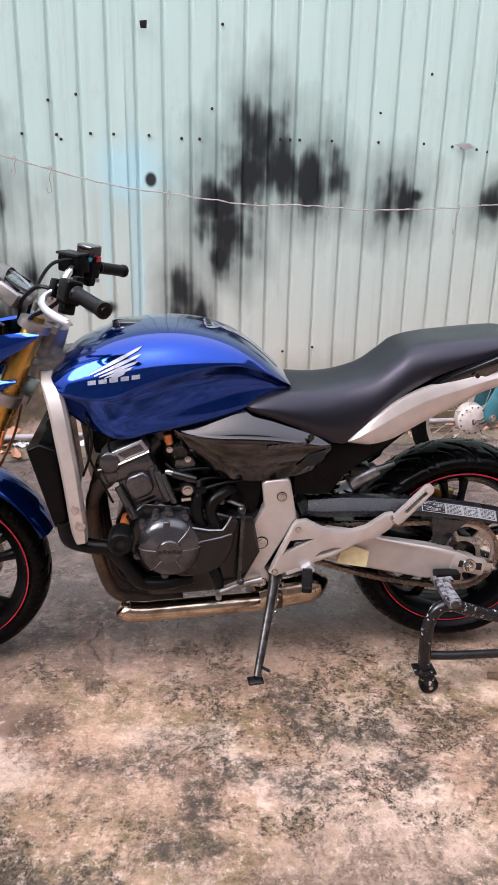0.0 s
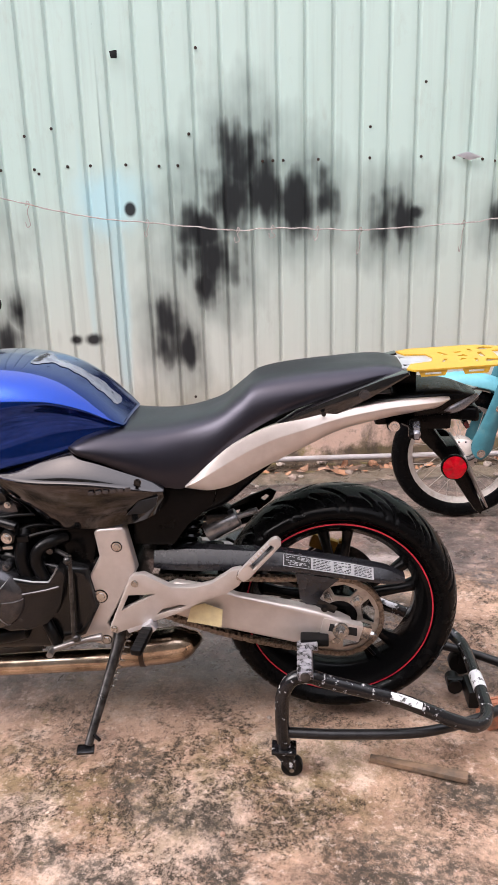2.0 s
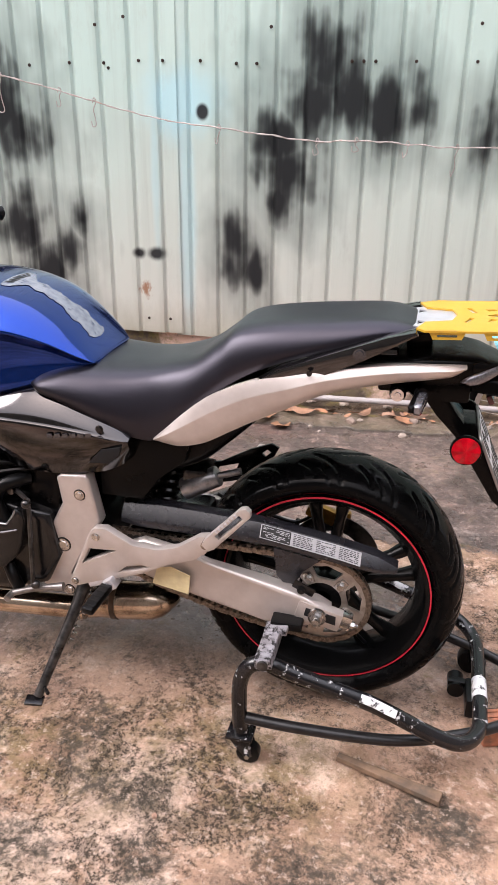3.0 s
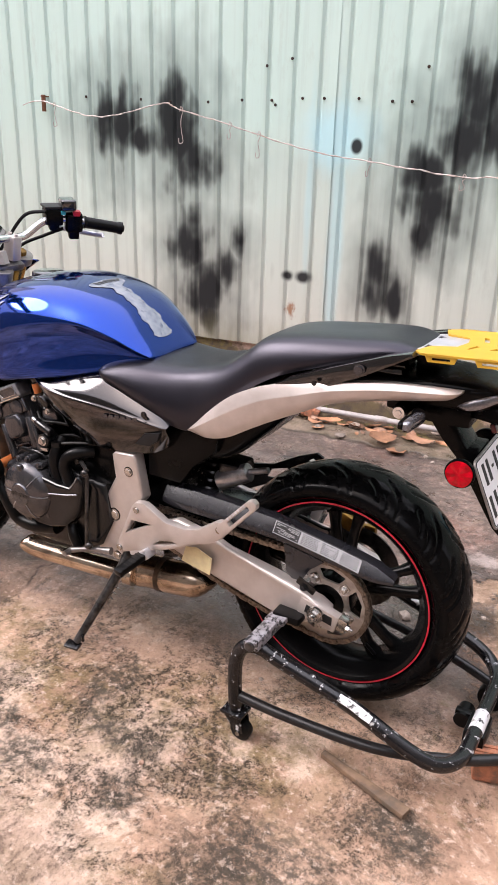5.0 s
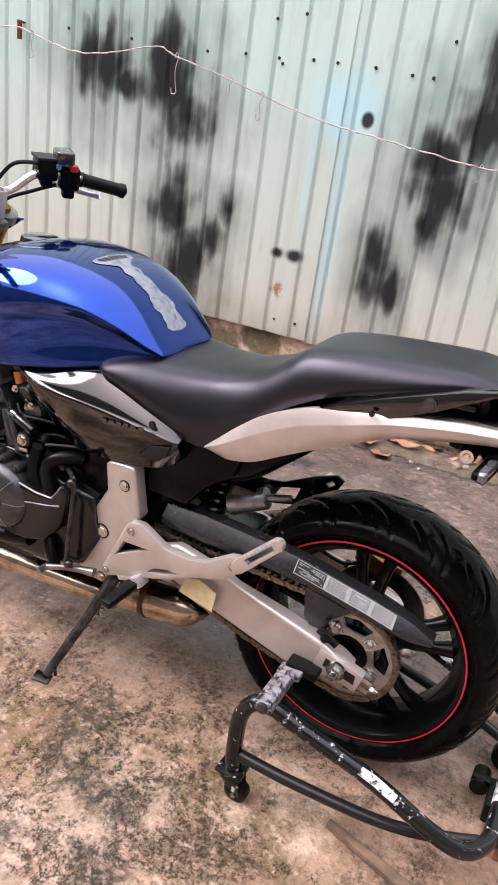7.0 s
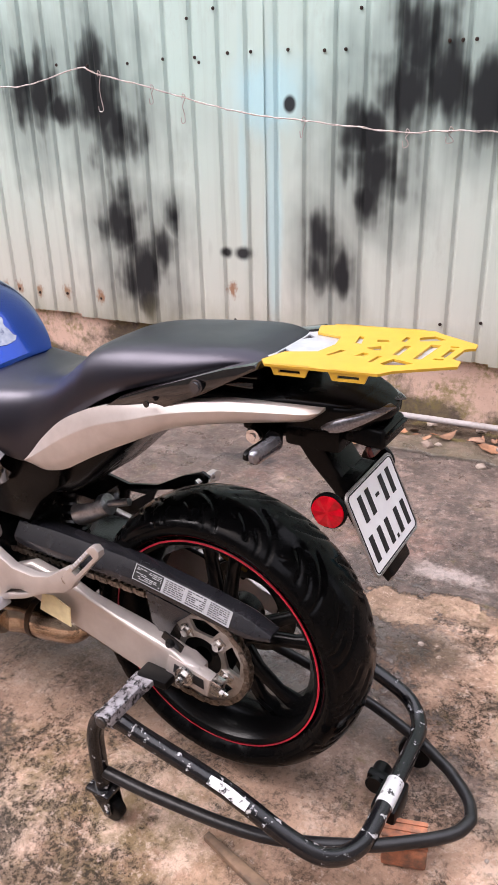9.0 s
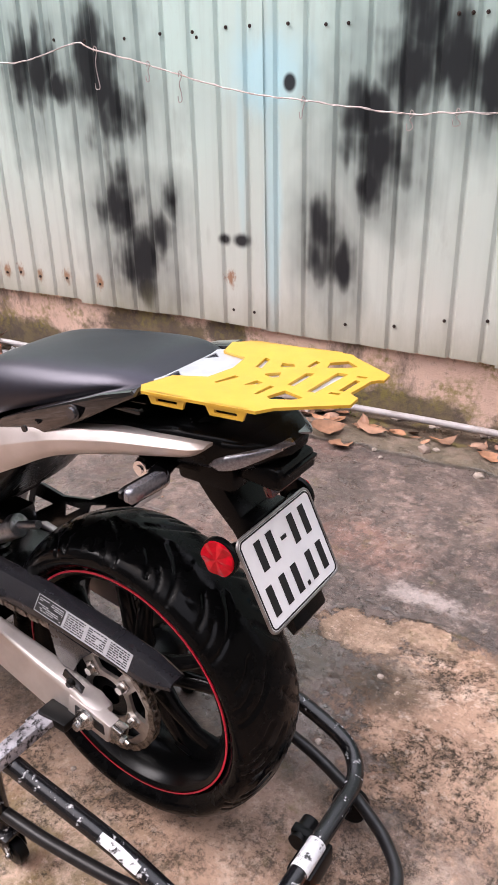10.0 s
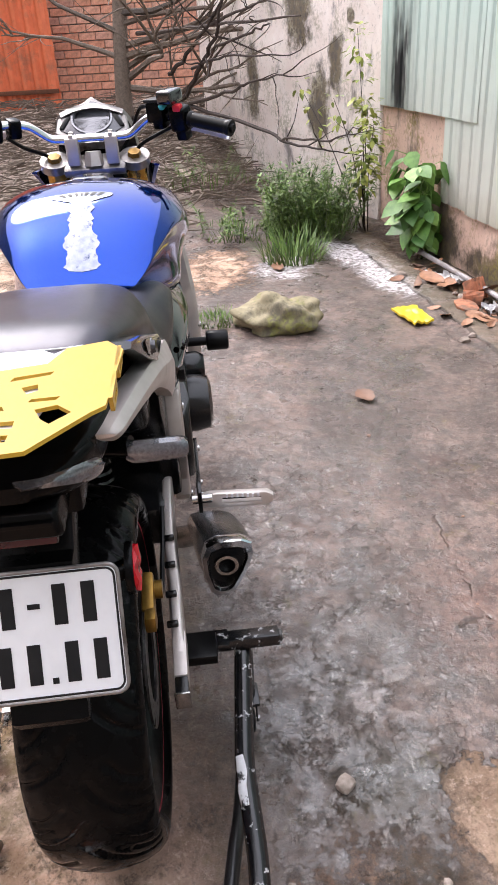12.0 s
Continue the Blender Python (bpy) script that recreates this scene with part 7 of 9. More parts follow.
for x, y, z, w, h in curve([(-0.46, 0.19, 0.29, 0.035, 0.045), (-0.42, 0.20, 0.30, 0.048, 0.065), (-0.32, 0.212, 0.332, 0.052, 0.080), (-0.22, 0.222, 0.365, 0.052, 0.086), (-0.175, 0.226, 0.38, 0.046, 0.082)], 4):
    rings.append([(x + 0.35 * dz * h, y + dy * w + 0.10 * dz * h, z + dz * h) for dy, dz in ((-0.45, 1), (0.45, 1), (0.85, 0.86), (1, 0.48), (0.82, -0.15), (0.45, -0.85), (0.2, -1), (-0.2, -1), (-0.5, -0.85), (-0.85, -0.15), (-1, 0.48), (-0.85, 0.86))])
loft(bm, rings)
muf = part("muffler", bm, M_DARKCAST, bike, "short stubby muffler on the right with a steel end cap", 45)
bm = bmesh.new()

def muffler_ring(k, e):
    return [Vector((-0.175 + (p[0] + 0.175) * k, 0.2255 + (p[1] - 0.2255) * k, 0.3795 + (p[2] - 0.3795) * k)) + Vector((0.002 + e, e * 0.05, 0.001 + e * 0.35)) for p in rings[-1]]


loft(bm, [muffler_ring(1.04, -0.030), muffler_ring(1.07, -0.026), muffler_ring(1.07, 0.010), muffler_ring(1.03, 0.016), muffler_ring(0.84, 0.018), muffler_ring(0.78, 0.004)])
part("muffler_cap", bm, M_CHROME, muf, "polished steel end cap", 35)
part("muffler_face", loft(bmesh.new(), [muffler_ring(0.77, 0.004), muffler_ring(0.74, 0.008)]), M_ENGINE, muf, "recessed black end face", 35)
bm = bmesh.new()
lathe(bm, [(0.016, -0.151), (0.022, -0.151), (0.024, -0.158), (0.024, -0.175)], (0, 0.228, 0.400), 24, "x")
part("muffler_outlet", bm, M_STEEL, muf, "steel outlet ring")
# rear brake caliper and right-hand crash bobbins
bm = bmesh.new()
box(bm, (0.075, 0.022, 0.04), Matrix.Translation((-0.03, 0.088, 0.447)) @ pose(0, 0, 0, 0, 20, 0), 0.006)
cyl(bm, (-0.045, 0.09, 0.448), (-0.045, 0.112, 0.448), 0.016, seg=18)
box(bm, (0.03, 0.02, 0.03), Matrix.Translation((0.025, 0.092, 0.442)), 0.006)
part("brake_caliper", bm, M_BRASS, bike, "gold rear brake caliper")
bm = bmesh.new()
cyl(bm, (-0.95, 0.17, 0.55), (-0.95, 0.30, 0.55), 0.012)
cyl(bm, (-0.95, 0.245, 0.55), (-0.95, 0.305, 0.55), 0.027, 0.027, 24, 0.006)
part("crash_bobbin", bm, M_HOSE, bike, "black crash bobbin on a steel spacer")
bm = bmesh.new()
lathe(bm, [(0.0, 0.245), (0.05, 0.243), (0.068, 0.235), (0.075, 0.20), (0.075, 0.17)], (-0.80, 0, 0.44), 40)
lathe(bm, [(0.0, 0.235), (0.03, 0.233), (0.04, 0.215), (0.04, 0.17)], (-0.90, 0, 0.50), 30)
part("clutch_cover", bm, M_ENGINE, engine, "black clutch cover")

# ---- front end ----
d = Vector((-0.4226, 0, -0.9063))
top_c = Vector((-1.115, 0, 1.005))
for side in (-1, 1):
    c = top_c + Vector((0, side * 0.104, 0))
    c.x -= 0.035
    bm = bmesh.new()
    cyl(bm, c + d * -0.005, c + d * 0.36, 0.0275, 0.0275, 28, 0.002)
    fork = part("fork_leg", bm, M_GOLD, bike, "gold anodised fork leg")
    bm = bmesh.new()
    cyl(bm, c + d * 0.36, c + d * 0.62, 0.0205, seg=24)
    part("fork_stanchion", bm, M_CHROME, fork)
    bm = bmesh.new()
    cyl(bm, c + d * 0.60, c + d * 0.80, 0.030, 0.027, 24, 0.004)
    box(bm, (0.05, 0.05, 0.07), Matrix.Translation(c + d * 0.80), 0.01)
    part("fork_bottom", bm, M_CLAMP, fork)
    bm = bmesh.new()
    cyl(bm, c + d * -0.018, c + d * 0.0, 0.017, 0.019, 6)
    part("fork_cap", bm, M_BRASS, fork, "brass fork cap nut")
    bm = bmesh.new()
    tube(bm, curve([c + d * 0.30 + Vector((0.03, side * 0.02, 0)), c + d * 0.42 + Vector((0.045, side * 0.03, 0)), c + d * 0.58 + Vector((0.035, side * 0.02, 0)), c + d * 0.70 + Vector((0.02, 0, 0))], 5), 0.004, 6)
    part("brake_hose", bm, M_COPPER, fork)
    bm = bmesh.new()
    box(bm, (0.075, 0.04, 0.11), Matrix.Translation(c + d * 0.66 + Vector((0.055, -side * 0.02, 0))) @ pose(0, 0, 0, 0, 25, 0), 0.01)
    part("front_caliper", bm, M_BRASS, fork)
for k, th in ((0.20, 0.03), (0.0, 0.022)):
    bm = bmesh.new()
    c = top_c + d * (0.012 + k) + Vector((-0.018, 0, 0))
    T = Matrix.Translation(c) @ pose(0, 0, 0, 0, 25, 0)
    box(bm, (0.075, 0.16, th), T, 0.008)
    for s in (-1, 1):
        cyl(bm, T @ Vector((-0.017, s * 0.104, -th / 2)), T @ Vector((-0.017, s * 0.104, th / 2)), 0.040, seg=28)
    clamp = part("triple_clamp", bm, M_CLAMP, bike, "grey cast triple clamp")
bm = bmesh.new()
for s in (-1, 1):
    T = Matrix.Translation((-1.118, s * 0.05, 1.035)) @ pose(0, 0, 0, 0, 10, 0)
    box(bm, (0.042, 0.032, 0.07), T, 0.006)
    cyl(bm, T @ Vector((-0.012, 0, 0.035)), T @ Vector((-0.012, 0, 0.042)), 0.006, seg=12)
    cyl(bm, T @ Vector((0.012, 0, 0.035)), T @ Vector((0.012, 0, 0.042)), 0.006, seg=12)
cyl(bm, (-1.118, 0, 0.995), (-1.12, 0, 1.03), 0.026, 0.02, 6)
part("bar_clamp", bm, M_SILVER, clamp, "silver handlebar clamps")
bm = bmesh.new()
half = [(-1.118, 0.0, 1.062), (-1.118, -0.07, 1.062), (-1.114, -0.105, 1.068), (-1.095, -0.150, 1.100), (-1.075, -0.190, 1.108), (-1.045, -0.235, 1.103), (-0.965, -0.348, 1.078)]
line = curve(half, 6)
tube(bm, [Vector((x, -y, z)) for x, y, z in line[:0:-1]] + [Vector(p) for p in line], 0.0112, 14)
bar = part("handlebar", bm, M_CHROME, bike, "bright tubular handlebar")
for side in (-1, 1):
    a, b = Vector((-1.030, side * 0.255, 1.0985)), Vector((-0.962, side * 0.350, 1.0775))
    bm = bmesh.new()
    n = 26
    tube(bm, [a.lerp(b, k / n) for k in range(n + 1)], [0.019 if k in (0, 1) else 0.0163 + 0.0009 * (k % 2) if k < n - 2 else 0.019 for k in range(n + 1)], 18)
    grip = part("hand_grip", bm, M_HOSE, bar, "black ribbed rubber hand grip")
    bm = bmesh.new()
    e = (b - a).normalized()
    cyl(bm, b, b + e * 0.006, 0.012, 0.010, 16)
    part("bar_end", bm, M_PLASTIC, bar)
    bm = bmesh.new()
    S = Matrix.Translation((-1.048, side * 0.232, 1.100)) @ pose(0, 0, 0, 0, 15, -side * 35)
    box(bm, (0.040, 0.050, 0.058), S, 0.010, 3)
    box(bm, (0.03, 0.03, 0.03), S @ Matrix.Translation((0.0, 0.0, -0.036)), 0.006)
    part("switch_housing", bm, M_PLASTIC, bar, "black switch housing")
    part("switch_button", box(bmesh.new(), (0.018, 0.022, 0.016), S @ Matrix.Translation((0.012, side * 0.006, 0.030)), 0.004), M_BUTTON if side > 0 else M_PLASTIC, bar, "red kill switch" if side > 0 else "black switch")
    bm = bmesh.new()
    lv = [Vector((-1.092, side * 0.185, 1.095)), Vector((-1.112, side * 0.215, 1.083)), Vector((-1.098, side * 0.275, 1.068)), Vector((-1.045, side * 0.340, 1.052)), Vector((-1.037, side * 0.346, 1.052))]
    tube(bm, curve(lv, 5), [0.011] * 8 + [0.0085] * 10 + [0.008, 0.009, 0.009], 10, flat=0.6)
    part("brake_lever" if side > 0 else "clutch_lever", bm, M_RAWALU, bar, "silver hand lever")
    bm = bmesh.new()
    box(bm, (0.036, 0.03, 0.045), Matrix.Translation((-1.080, side * 0.182, 1.100)) @ pose(0, 0, 0, 0, 15, -side * 35), 0.007)
    part("lever_perch", bm, M_PLASTIC, bar)
# brake reservoir on the right, small black box on top
bm = bmesh.new()
box(bm, (0.075, 0.05, 0.048), Matrix.Translation((-1.088, 0.188, 1.117)) @ pose(0, 0, 0, 0, 4, -35), 0.008)
part("brake_reservoir", bm, M_PLASTIC, bar, "black brake fluid reservoir")
bm = bmesh.new()
box(bm, (0.080, 0.055, 0.008), Matrix.Translation((-1.088, 0.188, 1.144)) @ pose(0, 0, 0, 0, 4, -35), 0.003)
part("reservoir_lid", bm, M_INK, bar)
bm = bmesh.new()
cyl(bm, (-1.074, 0.164, 1.119), (-1.070, 0.159, 1.119), 0.011, seg=20)
part("sight_glass", bm, M_GLASS, bar)
bm = bmesh.new()
box(bm, (0.058, 0.045, 0.032), Matrix.Translation((-1.046, 0.208, 1.152)) @ pose(0, 0, 0, 0, 8, -35), 0.009, 3)
part("mirror_mount", bm, M_GLOSS, bar, "small glossy black box on the bar")
part("teal_button", box(bmesh.new(), (0.022, 0.014, 0.012), Matrix.Translation((-1.048, 0.190, 1.131)) @ pose(0, 0, 0, 0, 30, -35), 0.004), M_TEAL, bar, "teal button")
for s, pts in ((-1, [(-1.08, -0.17, 1.09), (-1.13, -0.15, 1.10), (-1.18, -0.10, 1.06), (-1.20, -0.06, 1.00)]), (1, [(-1.09, 0.16, 1.13), (-1.14, 0.13, 1.12), (-1.18, 0.10, 1.06), (-1.20, 0.05, 0.99)]), (1, [(-1.07, 0.21, 1.08), (-1.11, 0.17, 1.06), (-1.16, 0.12, 1.03), (-1.18, 0.06, 0.97)]), (-1, [(-1.07, -0.20, 1.08), (-1.11, -0.17, 1.05), (-1.16, -0.12, 1.02), (-1.18, -0.05, 0.97)])):
    part("control_cable", tube(bmesh.new(), curve(pts, 6), 0.005, 8), M_HOSE, bar)
# gauge, flyscreen, headlamp
G = Matrix.Translation((-1.222, 0, 1.075)) @ pose(0, 0, 0, 0, 38, 0)
bm = bmesh.new()
POD = G @ Matrix(((0, 0, -1, 0), (1, 0, 0, 0), (0, -1, 0, 0), (0, 0, 0, 1)))
plate(bm, [(-0.098, -0.030), (-0.092, 0.020), (-0.055, 0.060), (-0.022, 0.078), (0.0, 0.100), (0.022, 0.078), (0.055, 0.060), (0.092, 0.020), (0.098, -0.030), (0.060, -0.058), (-0.060, -0.058)], -0.02, 0.02, 0.008, seg=3, m=POD)
gauge = part("instrument_pod", bm, M_CLAMP, bike, "silver-rimmed instrument pod")
bm = bmesh.new()
plate(bm, [(-0.082, -0.024), (-0.078, 0.016), (-0.048, 0.050), (0.0, 0.078), (0.048, 0.050), (0.078, 0.016), (0.082, -0.024), (0.052, -0.046), (-0.052, -0.046)], -0.0235, -0.015, 0.003, m=POD)
part("pod_face", bm, M_DARKCAST, gauge, "dark instrument face")
bm = bmesh.new()
lathe(bm, [(0.0, 0.006), (0.046, 0.006), (0.050, 0.010), (0.055, 0.010), (0.056, 0.0)], (0, 0, 0), 36, "z")
bmesh.ops.transform(bm, matrix=G @ Matrix.Translation((-0.01, 0, 0.0175)), verts=bm.verts)
# grey material puts the sky's reflection into the dark dial's colour
part("dial", bm, M_LENS, gauge, "dark glossy round dial, greyed for the sky it reflects")
for s in (-1, 1):
    part("pod_trim", box(bmesh.new(), (0.05, 0.012, 0.01), G @ Matrix.Translation((0.0, s * 0.07, 0.022)) @ pose(0, 0, 0, 0, 0, s * 25), 0.003), M_PLASTIC, gauge)
rings = []
for x, z, w, h in curve([(-1.235, 1.135, 0.085, 0.02), (-1.27, 1.125, 0.105, 0.05), (-1.32, 1.08, 0.115, 0.09), (-1.36, 1.00, 0.11, 0.12), (-1.38, 0.93, 0.09, 0.12)], 4):
    rings.append([(x - 0.02 * (1 - abs(a)), a * w, z - h * (a * a) * 0.9) for a in np.linspace(-1, 1, 15)] + [(x + 0.012, a * w * 0.95, z - 0.01 - h * (a * a) * 0.9) for a in np.linspace(1, -1, 15)])
part("flyscreen", loft(bmesh.new(), rings), M_CLAMP, bike, "grey headlamp cowl peak", 60)
bm = bmesh.new()
lathe(bm, [(0.0, -0.20), (0.05, -0.19), (0.085, -0.15), (0.095, -0.12), (0.09, -0.06), (0.05, 0.0), (0.0, 0.01)], (-1.25, 0, 0.93), 32, "x")
part("headlamp", bm, M_PLASTIC, bike, "headlamp housing")
for side in (-1, 1):
    bm = bmesh.new()
    for pts, w in (([(-1.135, 0.160, 0.985), (-1.18, 0.150, 0.968), (-1.24, 0.142, 0.945), (-1.31, 0.13, 0.93)], (0.003, 0.022, 0.036, 0.04)), ([(-1.20, 0.142, 0.868), (-1.23, 0.138, 0.858), (-1.27, 0.13, 0.845), (-1.32, 0.12, 0.83)], (0.003, 0.012, 0.018, 0.02))):
        rr = []
        for p, h in zip(pts, w):
            rr.append([(p[0], side * (p[1] + dy), p[2] + dz * h) for dy, dz in ((0.0, 1), (0.006, 0.5), (0.008, 0), (0.004, -0.8), (-0.006, -0.9), (-0.008, 0.8))])
        loft(bm, rr)
    part("cowl_blade", bm, M_BLUE, bike, "pointed blue cowl blade", 40)
# front mudguard
bm = bmesh.new()
lathe(bm, [(0.300, -0.072), (0.318, -0.062), (0.326, -0.035), (0.329, 0.0), (0.326, 0.035), (0.318, 0.062), (0.300, 0.072), (0.297, 0.070), (0.316, 0.055), (0.325, 0.0), (0.316, -0.055), (0.297, -0.070), (0.300, -0.072)], FA_, 32, "y", (radians(22), radians(125)))
part("front_mudguard", bm, M_BLUE, bike, "blue front mudguard", 50)


# ---- paddock stand (built round the motorcycle's origin) ----
stand = empty("paddock_stand", BIKE, "chipped black tubular paddock stand with castors under the rear wheel", "stand")
bm = bmesh.new()
half = [(-0.136, -0.280, 0.075), (-0.140, -0.281, 0.16), (-0.137, -0.281, 0.225), (-0.115, -0.279, 0.268), (-0.075, -0.276, 0.276), (-0.03, -0.271, 0.258), (0.14, -0.254, 0.198), (0.27, -0.243, 0.135), (0.335, -0.222, 0.106), (0.372, -0.165, 0.095), (0.378, -0.08, 0.095), (0.378, 0.0, 0.095)]
line = curve(half, 6)
main_line = line
right_line = [(x, -y - 0.034 * min(1.0, max(0.0, (0.42 - x) / 0.3)) * min(1.0, -y / 0.15), z - 0.022 * min(1.0, max(0.0, (0.30 - x) / 0.3))) for x, y, z in line]
tube(bm, [Vector(p) for p in line] + [Vector(p) for p in right_line[-2::-1]], 0.0170, 16)
part("main_tube", bm, M_STAND, stand, "thick bent black tube, paint chipped", 60)
bm = bmesh.new()
half = [(-0.137, -0.280, 0.122), (0.0, -0.270, 0.110), (0.20, -0.236, 0.094), (0.36, -0.158, 0.080), (0.46, -0.085, 0.074), (0.512, -0.035, 0.072), (0.528, 0.006, 0.072)]
line = curve(half, 6)
tube(bm, [Vector(p) for p in line] + [Vector((x, 0.012 - y - 0.055 * min(1.0, max(0.0, (0.46 - x) / 0.25)), z)) for x, y, z in line[-2::-1]], 0.0125, 14)
part("handle_tube", bm, M_HANDLE, stand, "thinner black handle loop", 60)
for side in (-1, 1):
    bm = bmesh.new()
    dz = -0.022 if side > 0 else 0.0
    box(bm, (0.036, 0.125, 0.022), Matrix.Translation((-0.084, side * 0.250, 0.300 + dz)) @ pose(0, 0, 0, 0, -10, 0), 0.003)
    box(bm, (0.05, 0.035, 0.012), Matrix.Translation((-0.078, side * 0.200, 0.3095 + dz)) @ pose(0, 0, 0, 0, -6, 0), 0.003)
    cyl(bm, (-0.083, side * 0.275 + dz * 1.5, 0.265 + dz), (-0.083, side * 0.275 + dz * 1.5, 0.292 + dz), 0.016, seg=14)
    padarm = part("support_arm", bm, M_SCUFF if side < 0 else M_STAND, stand, "square support arm scuffed to bare metal" if side < 0 else "square black support arm")
    part("arm_plug", cyl(bmesh.new(), (-0.084, side * 0.311, 0.300 + dz), (-0.084, side * 0.318, 0.300 + dz), 0.012, seg=16, bevel=0.002), M_KICK, padarm, "rusty end plug")
    bm = bmesh.new()
    box(bm, (0.07, 0.06, 0.02), Matrix.Translation((-0.06, side * 0.165, 0.312 + dz)), 0.006)
    part("support_rubber", bm, M_HOSE, padarm)
    # castor
    bm = bmesh.new()
    cy = -0.280 if side < 0 else 0.246
    box(bm, (0.060, 0.048, 0.008), Matrix.Translation((-0.136, cy, 0.076)), 0.003)
    for s in (-1, 1):
        plate(bm, [(-0.160, 0.072), (-0.112, 0.072), (-0.106, 0.030), (-0.118, 0.020), (-0.130, 0.030)], cy + s * 0.017 - 0.0015, cy + s * 0.017 + 0.0015, 0.001)
    castor = part("castor", bm, M_STAND, stand, "small swivel castor")
    bm = bmesh.new()
    lathe(bm, [(0.004, -0.012), (0.020, -0.013), (0.026, -0.010), (0.027, 0.0), (0.026, 0.010), (0.020, 0.013), (0.004, 0.012)], (-0.118, cy, 0.0275), 28)
    part("castor_wheel", bm, M_HOSE, castor, "black rubber wheel")
    bm = bmesh.new()
    cyl(bm, (-0.118, cy - 0.022, 0.0275), (-0.118, cy + 0.022, 0.0275), 0.006, seg=12)
    part("castor_axle", bm, M_STEEL, castor)
    # tape on the tube
    bm = bmesh.new()
    if side < 0:
        strip = [Vector(v) for v in main_line if 0.085 < v[0] < 0.205 and v[1] < 0]
        loft(bm, [[q + Vector((0.35 * math.sin(f), -math.cos(f), math.sin(f))).normalized() * (0.0176 + k * 0.0006) for k, fs in ((1, np.linspace(0.35 + 0.1 * math.sin(i * 2.1), 1.35 + 0.12 * math.sin(i * 1.3), 6)), (0, np.linspace(1.35, 0.35, 6))) for f in fs] for i, q in enumerate(strip)])
    else:
        tube(bm, [(x, y, z) for x, y, z in main_line if x > 0.37 and -0.07 < y <= 0.0], 0.0178, 16)
    part("white_tape", bm, M_TAPE, stand, "torn white tape on the tube")
    if side > 0:
        bm = bmesh.new()
        strip = [Vector(p) for p in right_line if 0.085 < p[0] < 0.205]
        loft(bm, [[q + Vector((0.3 * math.sin(f), -math.cos(f), math.sin(f))).normalized() * (0.0176 + k * 0.0006) for k, fs in ((1, np.linspace(0.55 + 0.2 * math.sin(i * 2.3), 1.45 + 0.25 * math.sin(i * 1.7), 6)), (0, np.linspace(1.45, 0.55, 6))) for f in fs] for i, q in enumerate(strip)])
        part("white_tape", bm, M_TAPE, stand, "torn white tape on the tube")
bm = bmesh.new()
box(bm, (0.05, 0.085, 0.05), Matrix.Translation((0.375, -0.02, 0.058)), 0.006)
cyl(bm, (0.33, 0.012, 0.045), (0.33, 0.065, 0.045), 0.020, seg=18)
box(bm, (0.07, 0.02, 0.02), Matrix.Translation((0.345, 0.03, 0.055)), 0.004)
part("stand_latch", bm, M_HOSE, stand, "black latch and roller")
bm = bmesh.new()
cyl(bm, (0.372, 0.134, 0.039), (0.372, 0.166, 0.039), 0.036, 0.036, 24, 0.005)
box(bm, (0.02, 0.05, 0.05), Matrix.Translation((0.372, 0.15, 0.068)), 0.003)
part("stand_roller", bm, M_HOSE, stand, "black roller under the rear tube")

# ---- sky-blue moped behind ----
MOPED = pose(1.03, 3.45, 0.018, 0, 0, 6)
moped = empty("moped", MOPED, "old sky-blue moped with spoked wheel, parked by the fence", "moped")
MC = (0, 0, 0.272)
bm = bmesh.new()
lathe(bm, [(r, y) for r, y in tyre_profile(0.290, 0.066, 0.222)], MC, 64)
mw = part("moped_tyre", bm, M_RUBBER, moped, "narrow black tyre", 60)
bm = bmesh.new()
lathe(bm, [(0.222, -0.020), (0.226, -0.022), (0.226, -0.018), (0.214, -0.012), (0.208, 0.0), (0.214, 0.012), (0.226, 0.018), (0.226, 0.022), (0.204, 0.010), (0.200, 0), (0.204, -0.010), (0.222, -0.020)], MC, 64)
part("moped_rim", bm, M_MOPEDGREY, mw, "dull alloy rim")
for k in range(28):
    a = 2 * math.pi * k / 28
    s = -1 if k % 2 else 1
    b_ = a + (0.5 if (k // 2) % 2 else -0.5)
    bm = bmesh.new()
    cyl(bm, (0.055 * math.cos(b_), s * 0.022, MC[2] + 0.055 * math.sin(b_)), (0.206 * math.cos(a), s * 0.004, MC[2] + 0.206 * math.sin(a)), 0.0014, seg=5)
    part("spoke", bm, M_MOPEDGREY, mw)
bm = bmesh.new()
lathe(bm, [(0.0, -0.045), (0.03, -0.045), (0.062, -0.040), (0.072, -0.030), (0.073, 0.025), (0.05, 0.035), (0.0, 0.04)], MC, 40)
part("moped_hub", bm, M_HUB, mw, "pale drum brake hub")
# black dots that paint the dark of the hub's spoke holes
for k in range(14):
    a = 2 * math.pi * k / 14
    bm = bmesh.new()
    cyl(bm, (0.064 * math.cos(a), -0.0395, MC[2] + 0.064 * math.sin(a)), (0.064 * math.cos(a), -0.0415, MC[2] + 0.064 * math.sin(a)), 0.004, seg=8)
    part("spoke_nipple", bm, M_INK, mw)
bm = bmesh.new()
cyl(bm, (0, -0.085, MC[2]), (0, 0.085, MC[2]), 0.008, seg=10)
cyl(bm, (0, -0.082, MC[2]), (0, -0.074, MC[2]), 0.013, seg=6)
part("moped_axle", bm, M_STEEL, mw)
